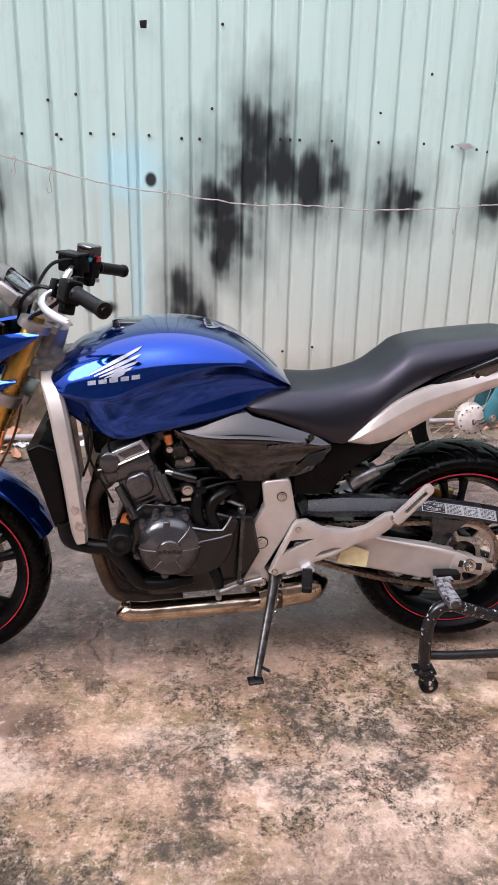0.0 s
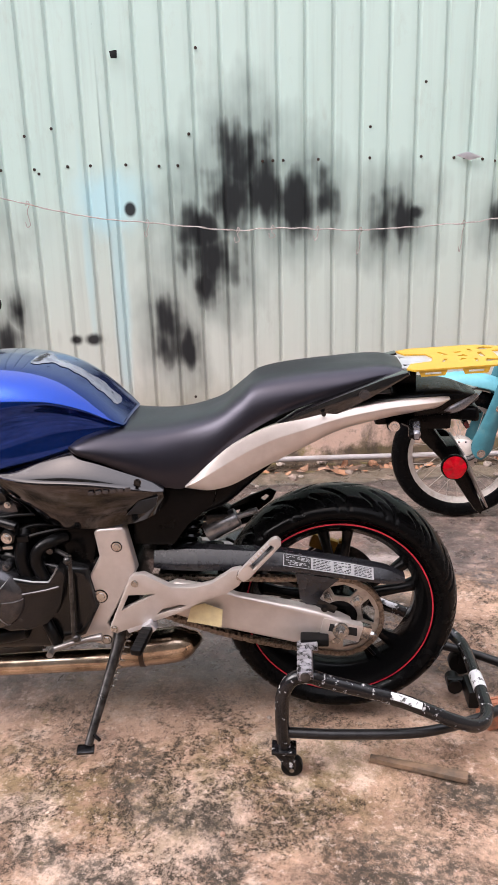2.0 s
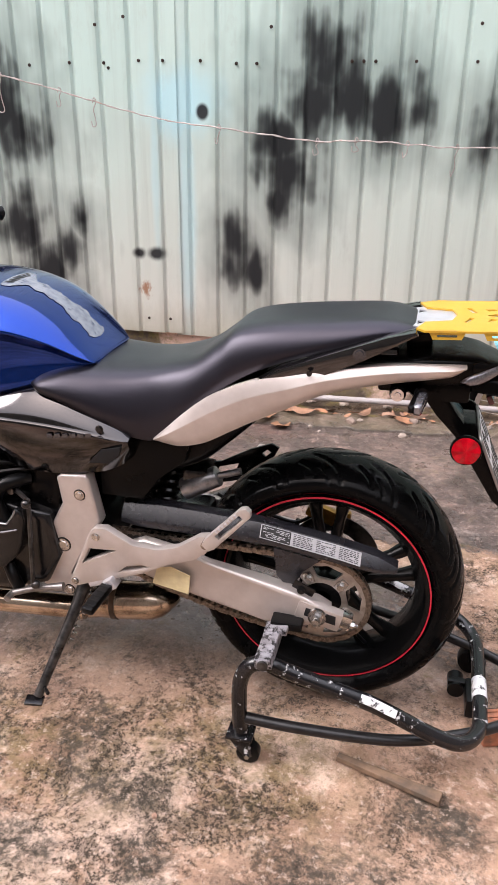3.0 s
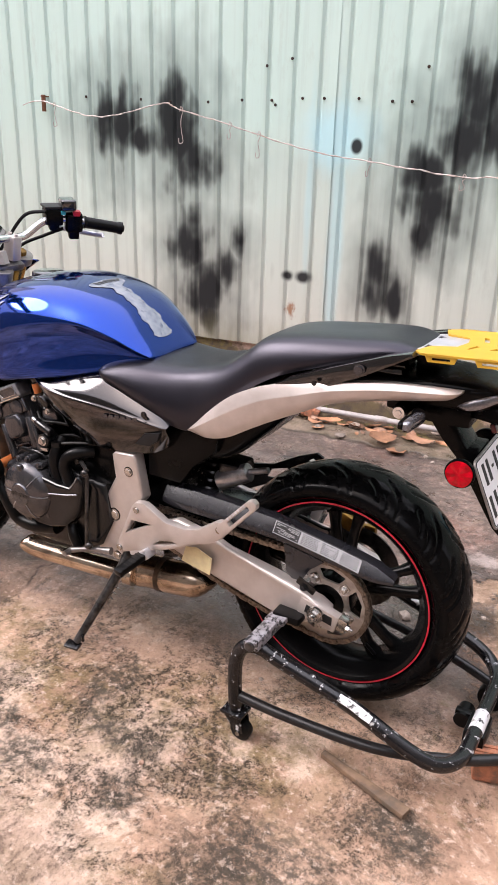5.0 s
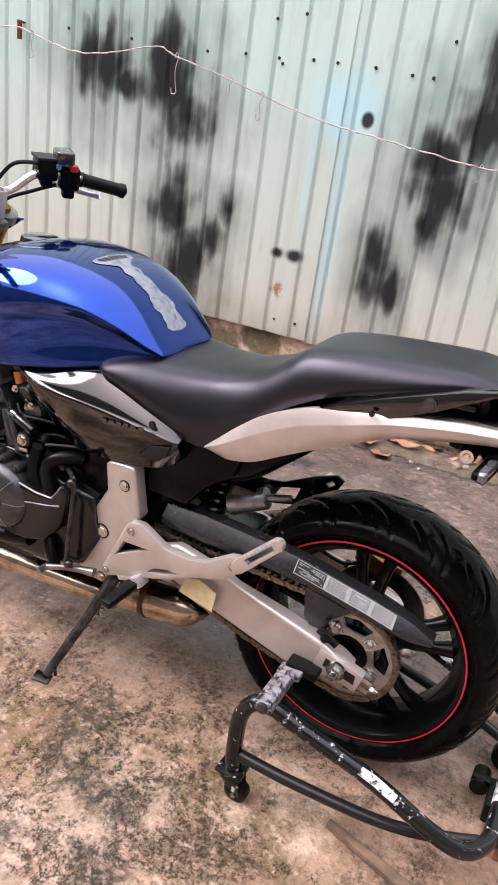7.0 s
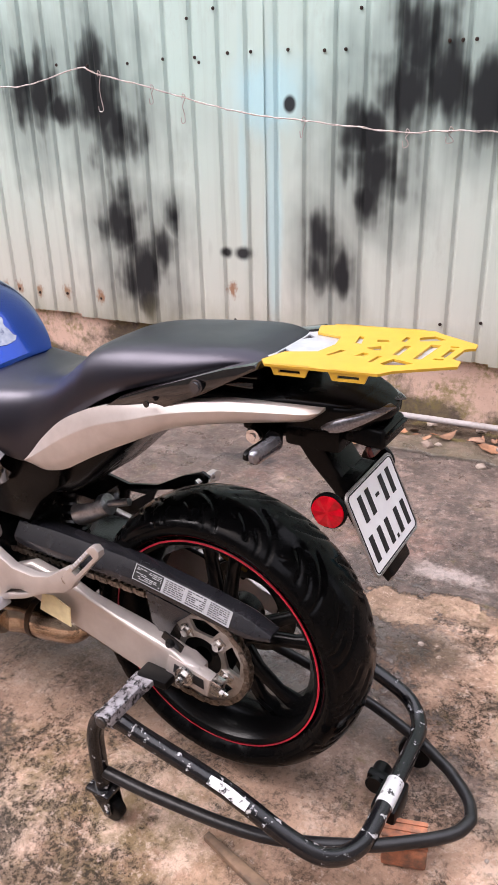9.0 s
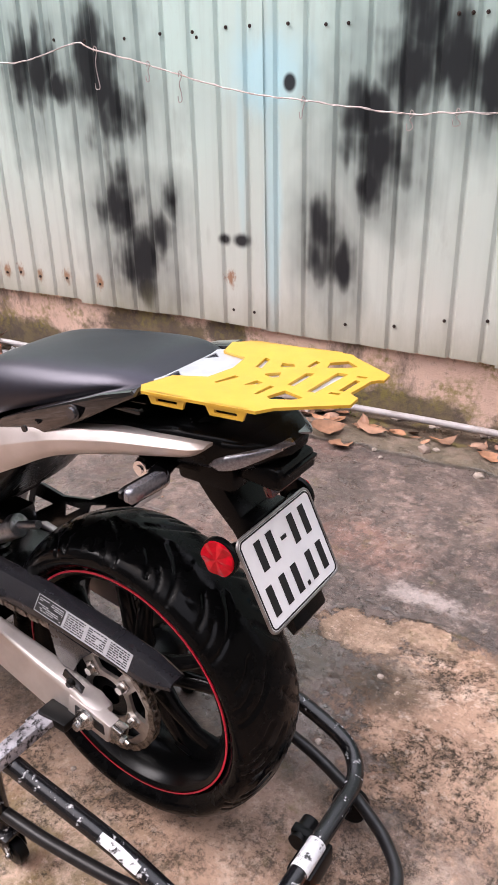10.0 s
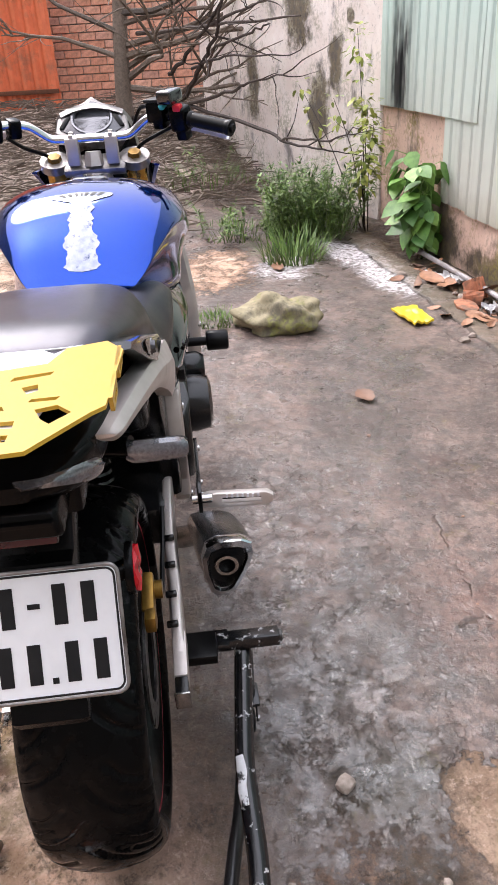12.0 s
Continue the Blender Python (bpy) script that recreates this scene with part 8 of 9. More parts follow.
for s in (-1, 1):
    bm = bmesh.new()
    rings = []
    for x, z, w in curve([(0.063, 0.272, 0.014), (0.066, 0.292, 0.032), (0.078, 0.335, 0.042), (0.10, 0.41, 0.034), (0.14, 0.53, 0.032), (0.18, 0.68, 0.030), (0.20, 0.76, 0.028)], 4):
        rings.append([(x + dx * w, s * 0.068 + dy * 0.016, z - dx * w * 0.4) for dx, dy in ((-1, 0), (-0.7, -0.8), (0, -1), (0.7, -0.8), (1, 0), (0.7, 0.8), (0, 1), (-0.7, 0.8))])
    loft(bm, rings)
    mf = part("moped_fork", bm, M_FORKBLUE, moped, "faded blue pressed fork leg", 60)
    bm = bmesh.new()
    bolt(bm, (0.070, s * 0.084, 0.298), 0.013, 0.010, (0, s, 0))
    part("fork_bolt", bm, M_STEEL, mf)
    part("fork_bolt", bolt(bmesh.new(), (0.130, s * 0.084, 0.49), 0.010, 0.008, (0, s, 0), False), M_STEEL, mf)
bm = bmesh.new()
cyl(bm, (0.19, 0, 0.74), (0.25, 0, 0.90), 0.030, 0.026, 20)
box(bm, (0.08, 0.17, 0.03), Matrix.Translation((0.195, 0, 0.755)) @ pose(0, 0, 0, 0, 22, 0), 0.01)
part("moped_stem", bm, M_MOPED, moped)
bm = bmesh.new()
lathe(bm, [(0.310, -0.062), (0.335, -0.058), (0.352, -0.035), (0.358, 0.0), (0.352, 0.035), (0.335, 0.058), (0.310, 0.062), (0.306, 0.06), (0.348, 0.0), (0.306, -0.06), (0.310, -0.062)], MC, 28, "y", (radians(20), radians(122)))
part("moped_fender", bm, M_MOPED, moped, "light blue front fender", 60)
bm = bmesh.new()
lathe(bm, [(0.296, -0.045), (0.302, -0.02), (0.304, 0.0), (0.302, 0.02), (0.296, 0.045), (0.292, 0.045), (0.300, 0.0), (0.292, -0.045), (0.296, -0.045)], MC, 18, "y", (radians(70), radians(128)))
part("inner_fender", bm, M_MOPEDGREY, moped, "grey inner mudguard", 60)
bm = bmesh.new()
tube(bm, [(-0.012, -0.060, 0.268), (0.03, -0.062, 0.27), (0.070, -0.062, 0.298)], [0.014, 0.012, 0.014], 10, flat=0.6)
part("fork_link", bm, M_KICK, moped)

# ---- wire along the fence ----
M_WIRE = stuff("pale_twisted_wire", (0.46, 0.41, 0.39), (0.34, 0.29, 0.27), 90, (0.35, 0.5), 0.4, 0.1, 700, dirt=(0.40, 0.20, 0.14), dirt_at=0.68, big=8)
wire_rng = random.Random(11)
wire_pts = [(0.40, 1.485), (0.53, 1.505), (0.70, 1.465), (0.90, 1.43), (1.10, 1.455), (1.32, 1.50), (1.42, 1.47), (1.70, 1.405), (2.01, 1.325), (2.22, 1.285), (2.43, 1.262), (2.65, 1.235), (2.87, 1.212), (3.04, 1.218), (3.26, 1.208), (3.47, 1.196), (3.69, 1.203), (3.98, 1.215), (4.20, 1.235), (4.7, 1.27), (5.4, 1.33)]
bm = bmesh.new()
pts = []
for x, z in curve(wire_pts, 10):
    pts.append((x, -0.052 + 0.006 * noise.noise(Vector((x * 9, 0, 0))), z + 0.006 * noise.noise(Vector((x * 14, 3, 0)))))
tube(bm, pts, 0.0026, 6)
tube(bm, [(x + 0.003 * math.sin(k * 1.1), y + 0.003 * math.cos(k * 1.1), z + 0.0035 * math.sin(k * 1.1 + 1)) for k, (x, y, z) in enumerate(pts)], 0.0016, 5)
fence_wire = part("fence_wire", bm, M_WIRE, None, "pale twisted wire strung along the metal fence")
fence_wire.matrix_world = FENCE
tagged(fence_wire, category="wire")
for x, drop in ((1.42, 0.15), (1.70, 0.06), (1.86, 0.10), (2.43, 0.06), (2.87, 0.05), (3.04, 0.04), (3.26, 0.05), (3.47, 0.11), (3.98, 0.13), (0.62, 0.10)):
    z = float(np.interp(x, [p[0] for p in wire_pts], [p[1] for p in wire_pts]))
    bm = bmesh.new()
    j = lambda: wire_rng.uniform(-0.006, 0.006)
    tube(bm, curve([(x - 0.008, -0.048, z - 0.008), (x, -0.052, z + 0.014), (x + 0.009, -0.046, z), (x + j(), -0.05, z - drop * 0.35), (x + j(), -0.045, z - drop * 0.7), (x + j() * 2, -0.048, z - drop), (x - 0.014, -0.045, z - drop - 0.006), (x - 0.018, -0.045, z - drop + 0.018)], 4), 0.0022, 5)
    part("wire_hook", bm, M_WIRE, fence_wire)
bm = bmesh.new()
box(bm, (0.022, 0.012, 0.085), Matrix.Translation((0.535, -0.034, 1.495)), 0.002)
box(bm, (0.02, 0.05, 0.006), Matrix.Translation((0.535, -0.02, 1.53)), 0.001)
part("wire_bracket", bm, M_RUST, fence_wire, "small rusty iron bracket")

# ---- pipe in the gutter ----
M_PVC = stuff("grey_pvc_pipe", (0.40, 0.37, 0.37), (0.31, 0.28, 0.28), 12, (0.4, 0.55), 0.0, 0.1, 300, dirt=(0.20, 0.16, 0.13), dirt_at=0.64, big=7)
bm = bmesh.new()
tube(bm, [(a, -0.105 + 0.012 * math.sin(a * 1.3), 0.036 + 0.006 * math.sin(a * 2.1 + 1)) for a in np.linspace(-0.42, 6.4, 60)], 0.0150, 14)
pipe = part("drain_pipe", bm, M_PVC, None, "grey plastic drain pipe lying in the gutter by the wall")
pipe.matrix_world = FENCE
tagged(pipe, category="pipe")
for a in (1.02, 2.62, 4.3):
    bm = bmesh.new()
    y, z = -0.105 + 0.012 * math.sin(a * 1.3), 0.036 + 0.006 * math.sin(a * 2.1 + 1)
    cyl(bm, (a - 0.03, y, z), (a + 0.03, y, z), 0.0185, 0.0185, 18, 0.002)
    part("pipe_coupling", bm, M_PVC, pipe)

# ---- dry leaves, stones and rubbish ----
def varied(name, *tones, rough=0.7, scale=40, translucent=0.0, gloss=0.5):
    """One tone for each object, picked by its own random number, with fine grain."""
    m, t, b = shader(name)
    info = add(t, "ShaderNodeObjectInfo")
    n = len(tones)
    col = ramp(t, info.outputs["Random"], *[((i + 0.5) / n, c) for i, c in enumerate(tones)])
    col = blend(t, ramp(t, noisy(t, scale, 6, 0.65), (0.36, 0.0), (0.7, 0.7)), col, blend(t, 1.0, col, (0.35, 0.33, 0.3), "MULTIPLY"))
    t.links.new(col, b.inputs["Base Color"])
    b.inputs["Roughness"].default_value = rough
    b.inputs["Specular IOR Level"].default_value = gloss
    bumped(t, b, noisy(t, scale * 3, 4), 0.3, 0.002)
    return m


M_LEAF = varied("dry_leaf", (0.52, 0.25, 0.14), (0.22, 0.12, 0.08), (0.62, 0.33, 0.20), (0.16, 0.095, 0.065), (0.42, 0.21, 0.12), rough=0.6)
M_STONE = varied("rubble", (0.34, 0.28, 0.24), (0.44, 0.36, 0.31), (0.22, 0.19, 0.17), (0.40, 0.24, 0.17), rough=0.85, scale=60)
M_TWIG = varied("dead_twig", (0.17, 0.13, 0.10), (0.24, 0.19, 0.15), (0.10, 0.08, 0.065), rough=0.85)
M_BOUGH = varied("dark_bark", (0.055, 0.040, 0.034), (0.075, 0.056, 0.046), rough=0.85)
M_PAPER = varied("white_scrap", (0.70, 0.69, 0.68), (0.60, 0.60, 0.62), rough=0.6)


def leaf_mesh(seed, length=0.1, width=0.55, curl=0.4, thick=0.0008):
    """A pointed leaf with a midrib, curled along and across."""
    r = random.Random(seed)
    bm = bmesh.new()
    top, n = [], 9
    c1, c2 = curl * r.uniform(0.4, 1.3), curl * r.uniform(-0.6, 1.2)
    for i in range(n):
        f = i / (n - 1)
        w = width * length * 0.5 * math.sin(math.pi * min(1.0, f * 0.97 + 0.03) ** 0.8) ** 0.8 * (1 + 0.12 * r.uniform(-1, 1))
        row = []
        for k in (-1, -0.5, 0, 0.5, 1):
            x = (f - 0.5) * length
            z = c1 * length * (f - 0.5) ** 2 * 2 + c2 * abs(k) ** 1.5 * w * 1.3 + (0.0 if k else -0.03 * w) + 0.02 * length * r.uniform(-1, 1) * abs(k)
            row.append((x, k * w, z))
        top.append(row)
    lo = min(z for row in top for _, _, z in row)
    up = [[bm.verts.new((x, y, z - lo + thick)) for x, y, z in row] for row in top]
    dn = [[bm.verts.new((x, y, z - lo)) for x, y, z in row] for row in top]
    for i in range(n - 1):
        for k in range(4):
            bm.faces.new((up[i][k], up[i][k + 1], up[i + 1][k + 1], up[i + 1][k]))
            bm.faces.new((dn[i][k], dn[i + 1][k], dn[i + 1][k + 1], dn[i][k + 1]))
    me = bpy.data.meshes.new("leaf")
    bm.to_mesh(me)
    bm.free()
    me.polygons.foreach_set("use_smooth", [True] * len(me.polygons))
    return me


def stone_mesh(seed, r=0.02):
    bm = bmesh.new()
    rr = random.Random(seed)
    bmesh.ops.create_icosphere(bm, subdivisions=2, radius=1)
    s = (rr.uniform(0.8, 1.3), rr.uniform(0.7, 1.1), rr.uniform(0.4, 0.7))
    for v in bm.verts:
        k = 1 + 0.35 * noise.noise(v.co * 1.3 + Vector((seed * 3.1, 0, 0))) + 0.1 * noise.noise(v.co * 4)
        v.co = Vector((v.co.x * s[0], v.co.y * s[1], v.co.z * s[2])) * r * k
    me = bpy.data.meshes.new("stone")
    bm.to_mesh(me)
    bm.free()
    me.set_sharp_from_angle(angle=radians(30))
    return me


def scatter(name, mesh, material, place, size, label, category, group):
    if not mesh.materials:
        mesh.materials.append(material)
    ob = new(name, mesh)
    ob.matrix_world = place @ Matrix.Diagonal((size, size, size, 1))
    return tagged(ob, label, category, group)


lit = random.Random(21)
LEAVES = [leaf_mesh(s, 0.1, w, c) for s, w, c in ((1, 0.55, 0.16), (2, 0.45, 0.35), (3, 0.62, 0.10), (4, 0.4, 0.45), (5, 0.7, 0.2))]
STONES = [stone_mesh(s) for s in range(5)]
for k in range(130):
    a = lit.uniform(-0.3, 4.9) if k > 60 else lit.choice((0.1, 0.45, 0.9, 1.9, 2.55, 2.7, 3.4, 3.6)) + lit.gauss(0, 0.14)
    off = -abs(lit.gauss(0.15, 0.06)) - 0.03
    p = FENCE @ Vector((a, max(off, -0.5), 0))
    z = ground_height(p.x, p.y) + 0.002
    m = pose(p.x, p.y, z, lit.uniform(-22, 22), lit.uniform(-22, 22), lit.uniform(0, 360))
    scatter("dry_leaf", lit.choice(LEAVES), M_LEAF, m, lit.uniform(0.28, 0.95), "curled brown dry leaf in the gutter by the wall", "leaf", "dry leaves in the gutter")
for x, y, s, rz, tilt in ((-0.13, 3.70, 1.5, 60, 12), (-0.05, 3.85, 1.2, 120, -20), (-1.11, 2.73, 1.05, 20, 3), (-3.02, 2.42, 1.5, 10, 5), (0.02, 3.80, 1.3, 10, 15), (-2.30, 3.50, 2.0, 100, -35), (-2.56, 3.27, 1.9, 30, 12), (-2.46, 3.33, 1.5, 160, -10), (-0.79, 3.79, 2.6, 12, 10), (-0.47, 3.75, 1.5, 200, 5), (-1.35, 3.77, 2.0, 20, 30), (-1.50, 3.66, 1.3, 60, 8), (0.55, 3.95, 1.0, 30, 8), (0.30, 3.90, 1.1, 70, 8)):
    scatter("dry_leaf", lit.choice(LEAVES), M_LEAF, pose(x, y, ground_height(x, y) + 0.006 + 0.0006 * abs(tilt) * s, tilt, tilt * 0.4, rz), s, "large curled orange-brown dry leaf", "leaf", "dry leaves in the gutter")
for k in range(20):
    a = lit.choice((0.15, 0.35, 0.6, 0.9, 1.6, 2.3, 2.5, 2.75, 3.4)) + lit.gauss(0, 0.12)
    p = FENCE @ Vector((a, -lit.uniform(0.14, 0.42), 0))
    m = pose(p.x, p.y, ground_height(p.x, p.y) + 0.004, lit.uniform(-18, 18), lit.uniform(-18, 18), lit.uniform(0, 360))
    scatter("dry_leaf", lit.choice(LEAVES), M_LEAF, m, lit.uniform(0.7, 1.35), "large curled orange-brown dry leaf", "leaf", "dry leaves in the gutter")
for k in range(110):
    if k < 75:
        p = FENCE @ Vector((lit.uniform(-0.5, 4.8), -abs(lit.gauss(0.2, 0.12)) - 0.02, 0))
        s = lit.uniform(0.35, 1.6)
    else:
        p = Vector((lit.uniform(-1.5, 1.6), lit.uniform(0.9, 3.2), 0))
        s = lit.uniform(0.15, 0.4)
    scatter("stone", lit.choice(STONES), M_STONE, pose(p.x, p.y, ground_height(p.x, p.y) + 0.004 * s, 0, 0, lit.uniform(0, 360)), s, "small loose stone on the concrete", "stone", "loose stones")
scatter("stone", STONES[1], M_STONE, pose(0.602, 2.486, 0.007, 0, 0, 40), 1.0, "pinkish pebble on the damp concrete", "stone", "loose stones")


def crumpled(seed, w, d, h):
    """A thin crumpled sheet of film, folded up on itself."""
    bm = bmesh.new()
    k = Vector((seed * 3.7, seed * 1.9, 0))
    rows = []
    for i in range(11):
        rows.append([bm.verts.new((w * (i / 10 - 0.5) + 0.25 * w * noise.noise(Vector((i * 0.5, j * 0.6, 1)) + k), d * (j / 8 - 0.5) + 0.25 * d * noise.noise(Vector((i * 0.6, j * 0.5, 4)) + k), h * (0.55 + 0.9 * noise.noise(Vector((i * 0.75, j * 0.8, 7)) + k)))) for j in range(9)])
    for p, q in zip(rows, rows[1:]):
        for j in range(8):
            bm.faces.new((p[j], q[j], q[j + 1], p[j + 1]))
    low = min(v.co.z for v in bm.verts)
    made = bmesh.ops.extrude_face_region(bm, geom=bm.faces[:])
    for v in made["geom"]:
        if isinstance(v, bmesh.types.BMVert):
            v.co.z -= 0.001
    for v in bm.verts:
        v.co.z -= low - 0.001
    return bm


for k, (x, y, w, d, h) in enumerate(((-2.59, 3.38, 0.15, 0.13, 0.055), (-2.78, 3.28, 0.17, 0.08, 0.02), (-1.77, 3.60, 0.10, 0.09, 0.05), (-1.57, 3.64, 0.16, 0.10, 0.03), (-1.22, 3.70, 0.08, 0.06, 0.015), (-0.91, 3.68, 0.14, 0.10, 0.04), (-0.68, 3.50, 0.05, 0.03, 0.008), (-2.08, 3.48, 0.10, 0.10, 0.05))):
    ob = part("plastic_scrap", crumpled(k + 1, w, d, h), M_PAPER, None, "crumpled white plastic film among the leaves", 30)
    ob.matrix_world = pose(x, y, ground_height(x, y), 0, 0, 37 * k)
    tagged(ob, category="litter", group="scraps in the gutter")

# mossy rock, yellow bag, stick, brick chip
M_MOSS = plaster("mossy_stone", (0.36, 0.31, 0.20), (0.25, 0.21, 0.12), (0.10, 0.085, 0.06), (0.27, 0.27, 0.07))
bm = bmesh.new()
ball(bm, (0, 0, 0.07), 0.18, 5, (1.15, 0.8, 0.55), 0.45, 1.6, 2.0)
for v in bm.verts:
    v.co += v.co.normalized() * (0.03 * noise.noise(v.co * 9) + 0.02 * noise.noise(v.co * 22))
rock = part("mossy_rock", bm, M_MOSS, None, "rough rock covered in yellow-green moss", 40)
rock.matrix_world = pose(-1.98, 2.40, -0.01, 0, 0, 70)
tagged(rock, category="rock")
M_BAG = stuff("yellow_plastic_bag", (0.80, 0.60, 0.03), (0.70, 0.50, 0.02), 30, (0.3, 0.45), 0.0, 0.2, 60, depth=0.003)
bm = bmesh.new()
rows_ = []
for i in range(13):
    rows_.append([bm.verts.new((0.24 * (i / 12 - 0.5) + 0.007 * noise.noise(Vector((i * 0.7, k * 0.8, 1))), (0.13 - 0.03 * (i / 12)) * (k / 8 - 0.5) + 0.008 * noise.noise(Vector((i * 0.6, k, 5))), 0.014 + 0.014 * noise.noise(Vector((i * 0.55, k * 0.9, 2))))) for k in range(9)])
for p, q in zip(rows_, rows_[1:]):
    for k in range(8):
        bm.faces.new((p[k], q[k], q[k + 1], p[k + 1]))
made = bmesh.ops.extrude_face_region(bm, geom=bm.faces[:])
for v in made["geom"]:
    if isinstance(v, bmesh.types.BMVert):
        v.co.z -= 0.012
bag = part("yellow_bag", bm, M_BAG, None, "crumpled flat yellow plastic bag on the concrete", 40)
bag.matrix_world = pose(-2.02, 3.07, 0.012, 0, 0, 15)
tagged(bag, category="bag")
M_WOOD = stuff("weathered_wood", (0.22, 0.14, 0.09), (0.12, 0.078, 0.052), 35, (0.7, 0.85), 0.0, 0.4, 200, dirt=(0.10, 0.075, 0.055), dirt_at=0.58, big=20)
bm = bmesh.new()
box(bm, (0.235, 0.023, 0.014), None, 0.002)
for v in bm.verts:
    v.co.y *= 1 + 0.35 * (v.co.x / 0.12)
    v.co.z += 0.002 * noise.noise(v.co * 30)
stick = part("wood_stick", bm, M_WOOD, None, "flat weathered piece of wood on the concrete", 30)
stick.matrix_world = pose(0.826, 1.833, 0.010, 0, 0, -8)
tagged(stick, category="stick")
M_TERRA = stuff("terracotta", (0.50, 0.20, 0.11), (0.34, 0.13, 0.07), 40, (0.7, 0.85), 0.0, 0.4, 200, dirt=(0.13, 0.09, 0.065), dirt_at=0.55, big=22)
bm = bmesh.new()
box(bm, (0.085, 0.07, 0.05), Matrix.Translation((0, 0, 0.026)), 0.006)
for k in range(4):
    box(bm, (0.087, 0.008, 0.004), Matrix.Translation((0, -0.026 + 0.017 * k, 0.052)), 0.001)
chip = part("brick_piece", bm, M_TERRA, None, "broken piece of ribbed terracotta brick by the stand", 30)
chip.matrix_world = pose(1.035, 2.055, 0, 0, 0, 25)
tagged(chip, category="brick")
for x, y, rz, tilt, size in ((-1.85, 3.52, -10, 8, 1.25), (-2.35, 3.43, 30, 62, 1.35), (-2.20, 3.40, 75, 4, 1.2), (-0.62, 3.83, 20, 12, 0.9)):
    ob = copy_thing(chip, pose(x, y, ground_height(x, y) + 0.0004 * tilt, 0, tilt, rz) @ Matrix.Scale(size, 4))
    tagged(ob, "broken piece of ribbed terracotta brick in the gutter")
for k, (x, y, w, d, rz) in enumerate(((-2.10, 3.35, 0.20, 0.10, 12), (-0.80, 3.66, 0.17, 0.08, -20), (-0.68, 3.66, 0.13, 0.07, -35))):
    bm = bmesh.new()
    q = random.Random(k)
    plate(bm, [(w * (math.cos(f) * q.uniform(0.42, 0.55)), d * math.sin(f) * q.uniform(0.42, 0.58)) for f in np.linspace(0, 5.5, 8)], 0.0, 0.012, 0.002, m=pose(0, 0, 0.012, -90, 0, 0))
    ob = part("tile_shard", bm, M_TERRA, None, "flat broken terracotta tile lying in the gutter", 30)
    ob.matrix_world = pose(x, y, ground_height(x, y) + 0.004, 3, 2, rz)
    tagged(ob, category="tile", group="tile shards")
bm = bmesh.new()
box(bm, (0.16, 0.010, 0.006), Matrix.Translation((0, 0, 0.003)), 0.001)
straw = part("plastic_strip", bm, M_BAG, None, "narrow yellow plastic strip among the litter", 30)
straw.matrix_world = pose(-1.62, 3.60, ground_height(-1.62, 3.60) + 0.03, 0, 8, 14)
tagged(straw, category="litter")
bm = bmesh.new()
tube(bm, curve([(0, 0, 0.002), (0.08, 0.03, 0.004), (0.16, 0.02, 0.003), (0.22, -0.03, 0.003)], 6), [0.0018] * 19, 5)
tw = part("twig", bm, M_TWIG, None, "thin dark twig lying on the concrete")
tw.matrix_world = pose(0.02, 1.06, 0.004, 0, 0, -20)
tagged(tw, category="twig", group="twigs")
copy_thing(tw, pose(0.17, 2.86, ground_height(0.17, 2.86) + 0.002, 0, 0, 60) @ Matrix.Scale(0.45, 4))

# ---- weeds ----
def green(name, a, b_, scale=9):
    m, t, s = shader(name)
    n = add(t, "ShaderNodeNewGeometry")
    col = ramp(t, n.outputs["Random Per Island"], (0.0, a), (1.0, b_))
    col = blend(t, ramp(t, noisy(t, scale * 4), (0.4, 0.0), (0.7, 0.5)), col, tuple(0.5 * v for v in a))
    t.links.new(col, s.inputs["Base Color"])
    s.inputs["Roughness"].default_value = 0.5
    s.inputs["Subsurface Weight"].default_value = 0.0
    return m


M_GRASS = green("weed_green", (0.045, 0.10, 0.02), (0.20, 0.31, 0.06))
M_BROAD = green("broad_leaf_green", (0.05, 0.15, 0.025), (0.22, 0.42, 0.08))
M_PALE = green("pale_vine_green", (0.20, 0.27, 0.05), (0.46, 0.48, 0.10))


def blade(bm, base, way, length, width, droop):
    b, d = Vector(base), Vector(way).normalized()
    side = d.cross(Vector((0, 0, 1)))
    side = side.normalized() if side.length > 0.01 else Vector((1, 0, 0))
    prev = None
    for k in range(5):
        f = k / 4
        p = b + d * length * f + Vector((0, 0, -droop * length * f * f))
        w = width * (1 - f) ** 0.7 + 0.0004
        row = (bm.verts.new(p - side * w), bm.verts.new(p + side * w))
        if prev:
            bm.faces.new((prev[0], prev[1], row[1], row[0]))
        prev = row


def leaflet(bm, base, way, length, width, normal=(0, 0, 1)):
    b, d = Vector(base), Vector(way).normalized()
    n = Vector(normal)
    side = d.cross(n)
    side = side.normalized() if side.length > 0.01 else Vector((1, 0, 0))
    n = side.cross(d).normalized()
    left, mid, right = [], [], []
    for f, w in ((0, 0.06), (0.18, 0.8), (0.42, 1.0), (0.7, 0.66), (1.0, 0.03)):
        p = b + d * length * f - n * length * 0.25 * f * f
        mid.append(bm.verts.new(p - n * 0.04 * length * w))
        left.append(bm.verts.new(p - side * width * w * 0.5))
        right.append(bm.verts.new(p + side * width * w * 0.5))
    for k in range(4):
        bm.faces.new((left[k], mid[k], mid[k + 1], left[k + 1]))
        bm.faces.new((mid[k], right[k], right[k + 1], mid[k + 1]))


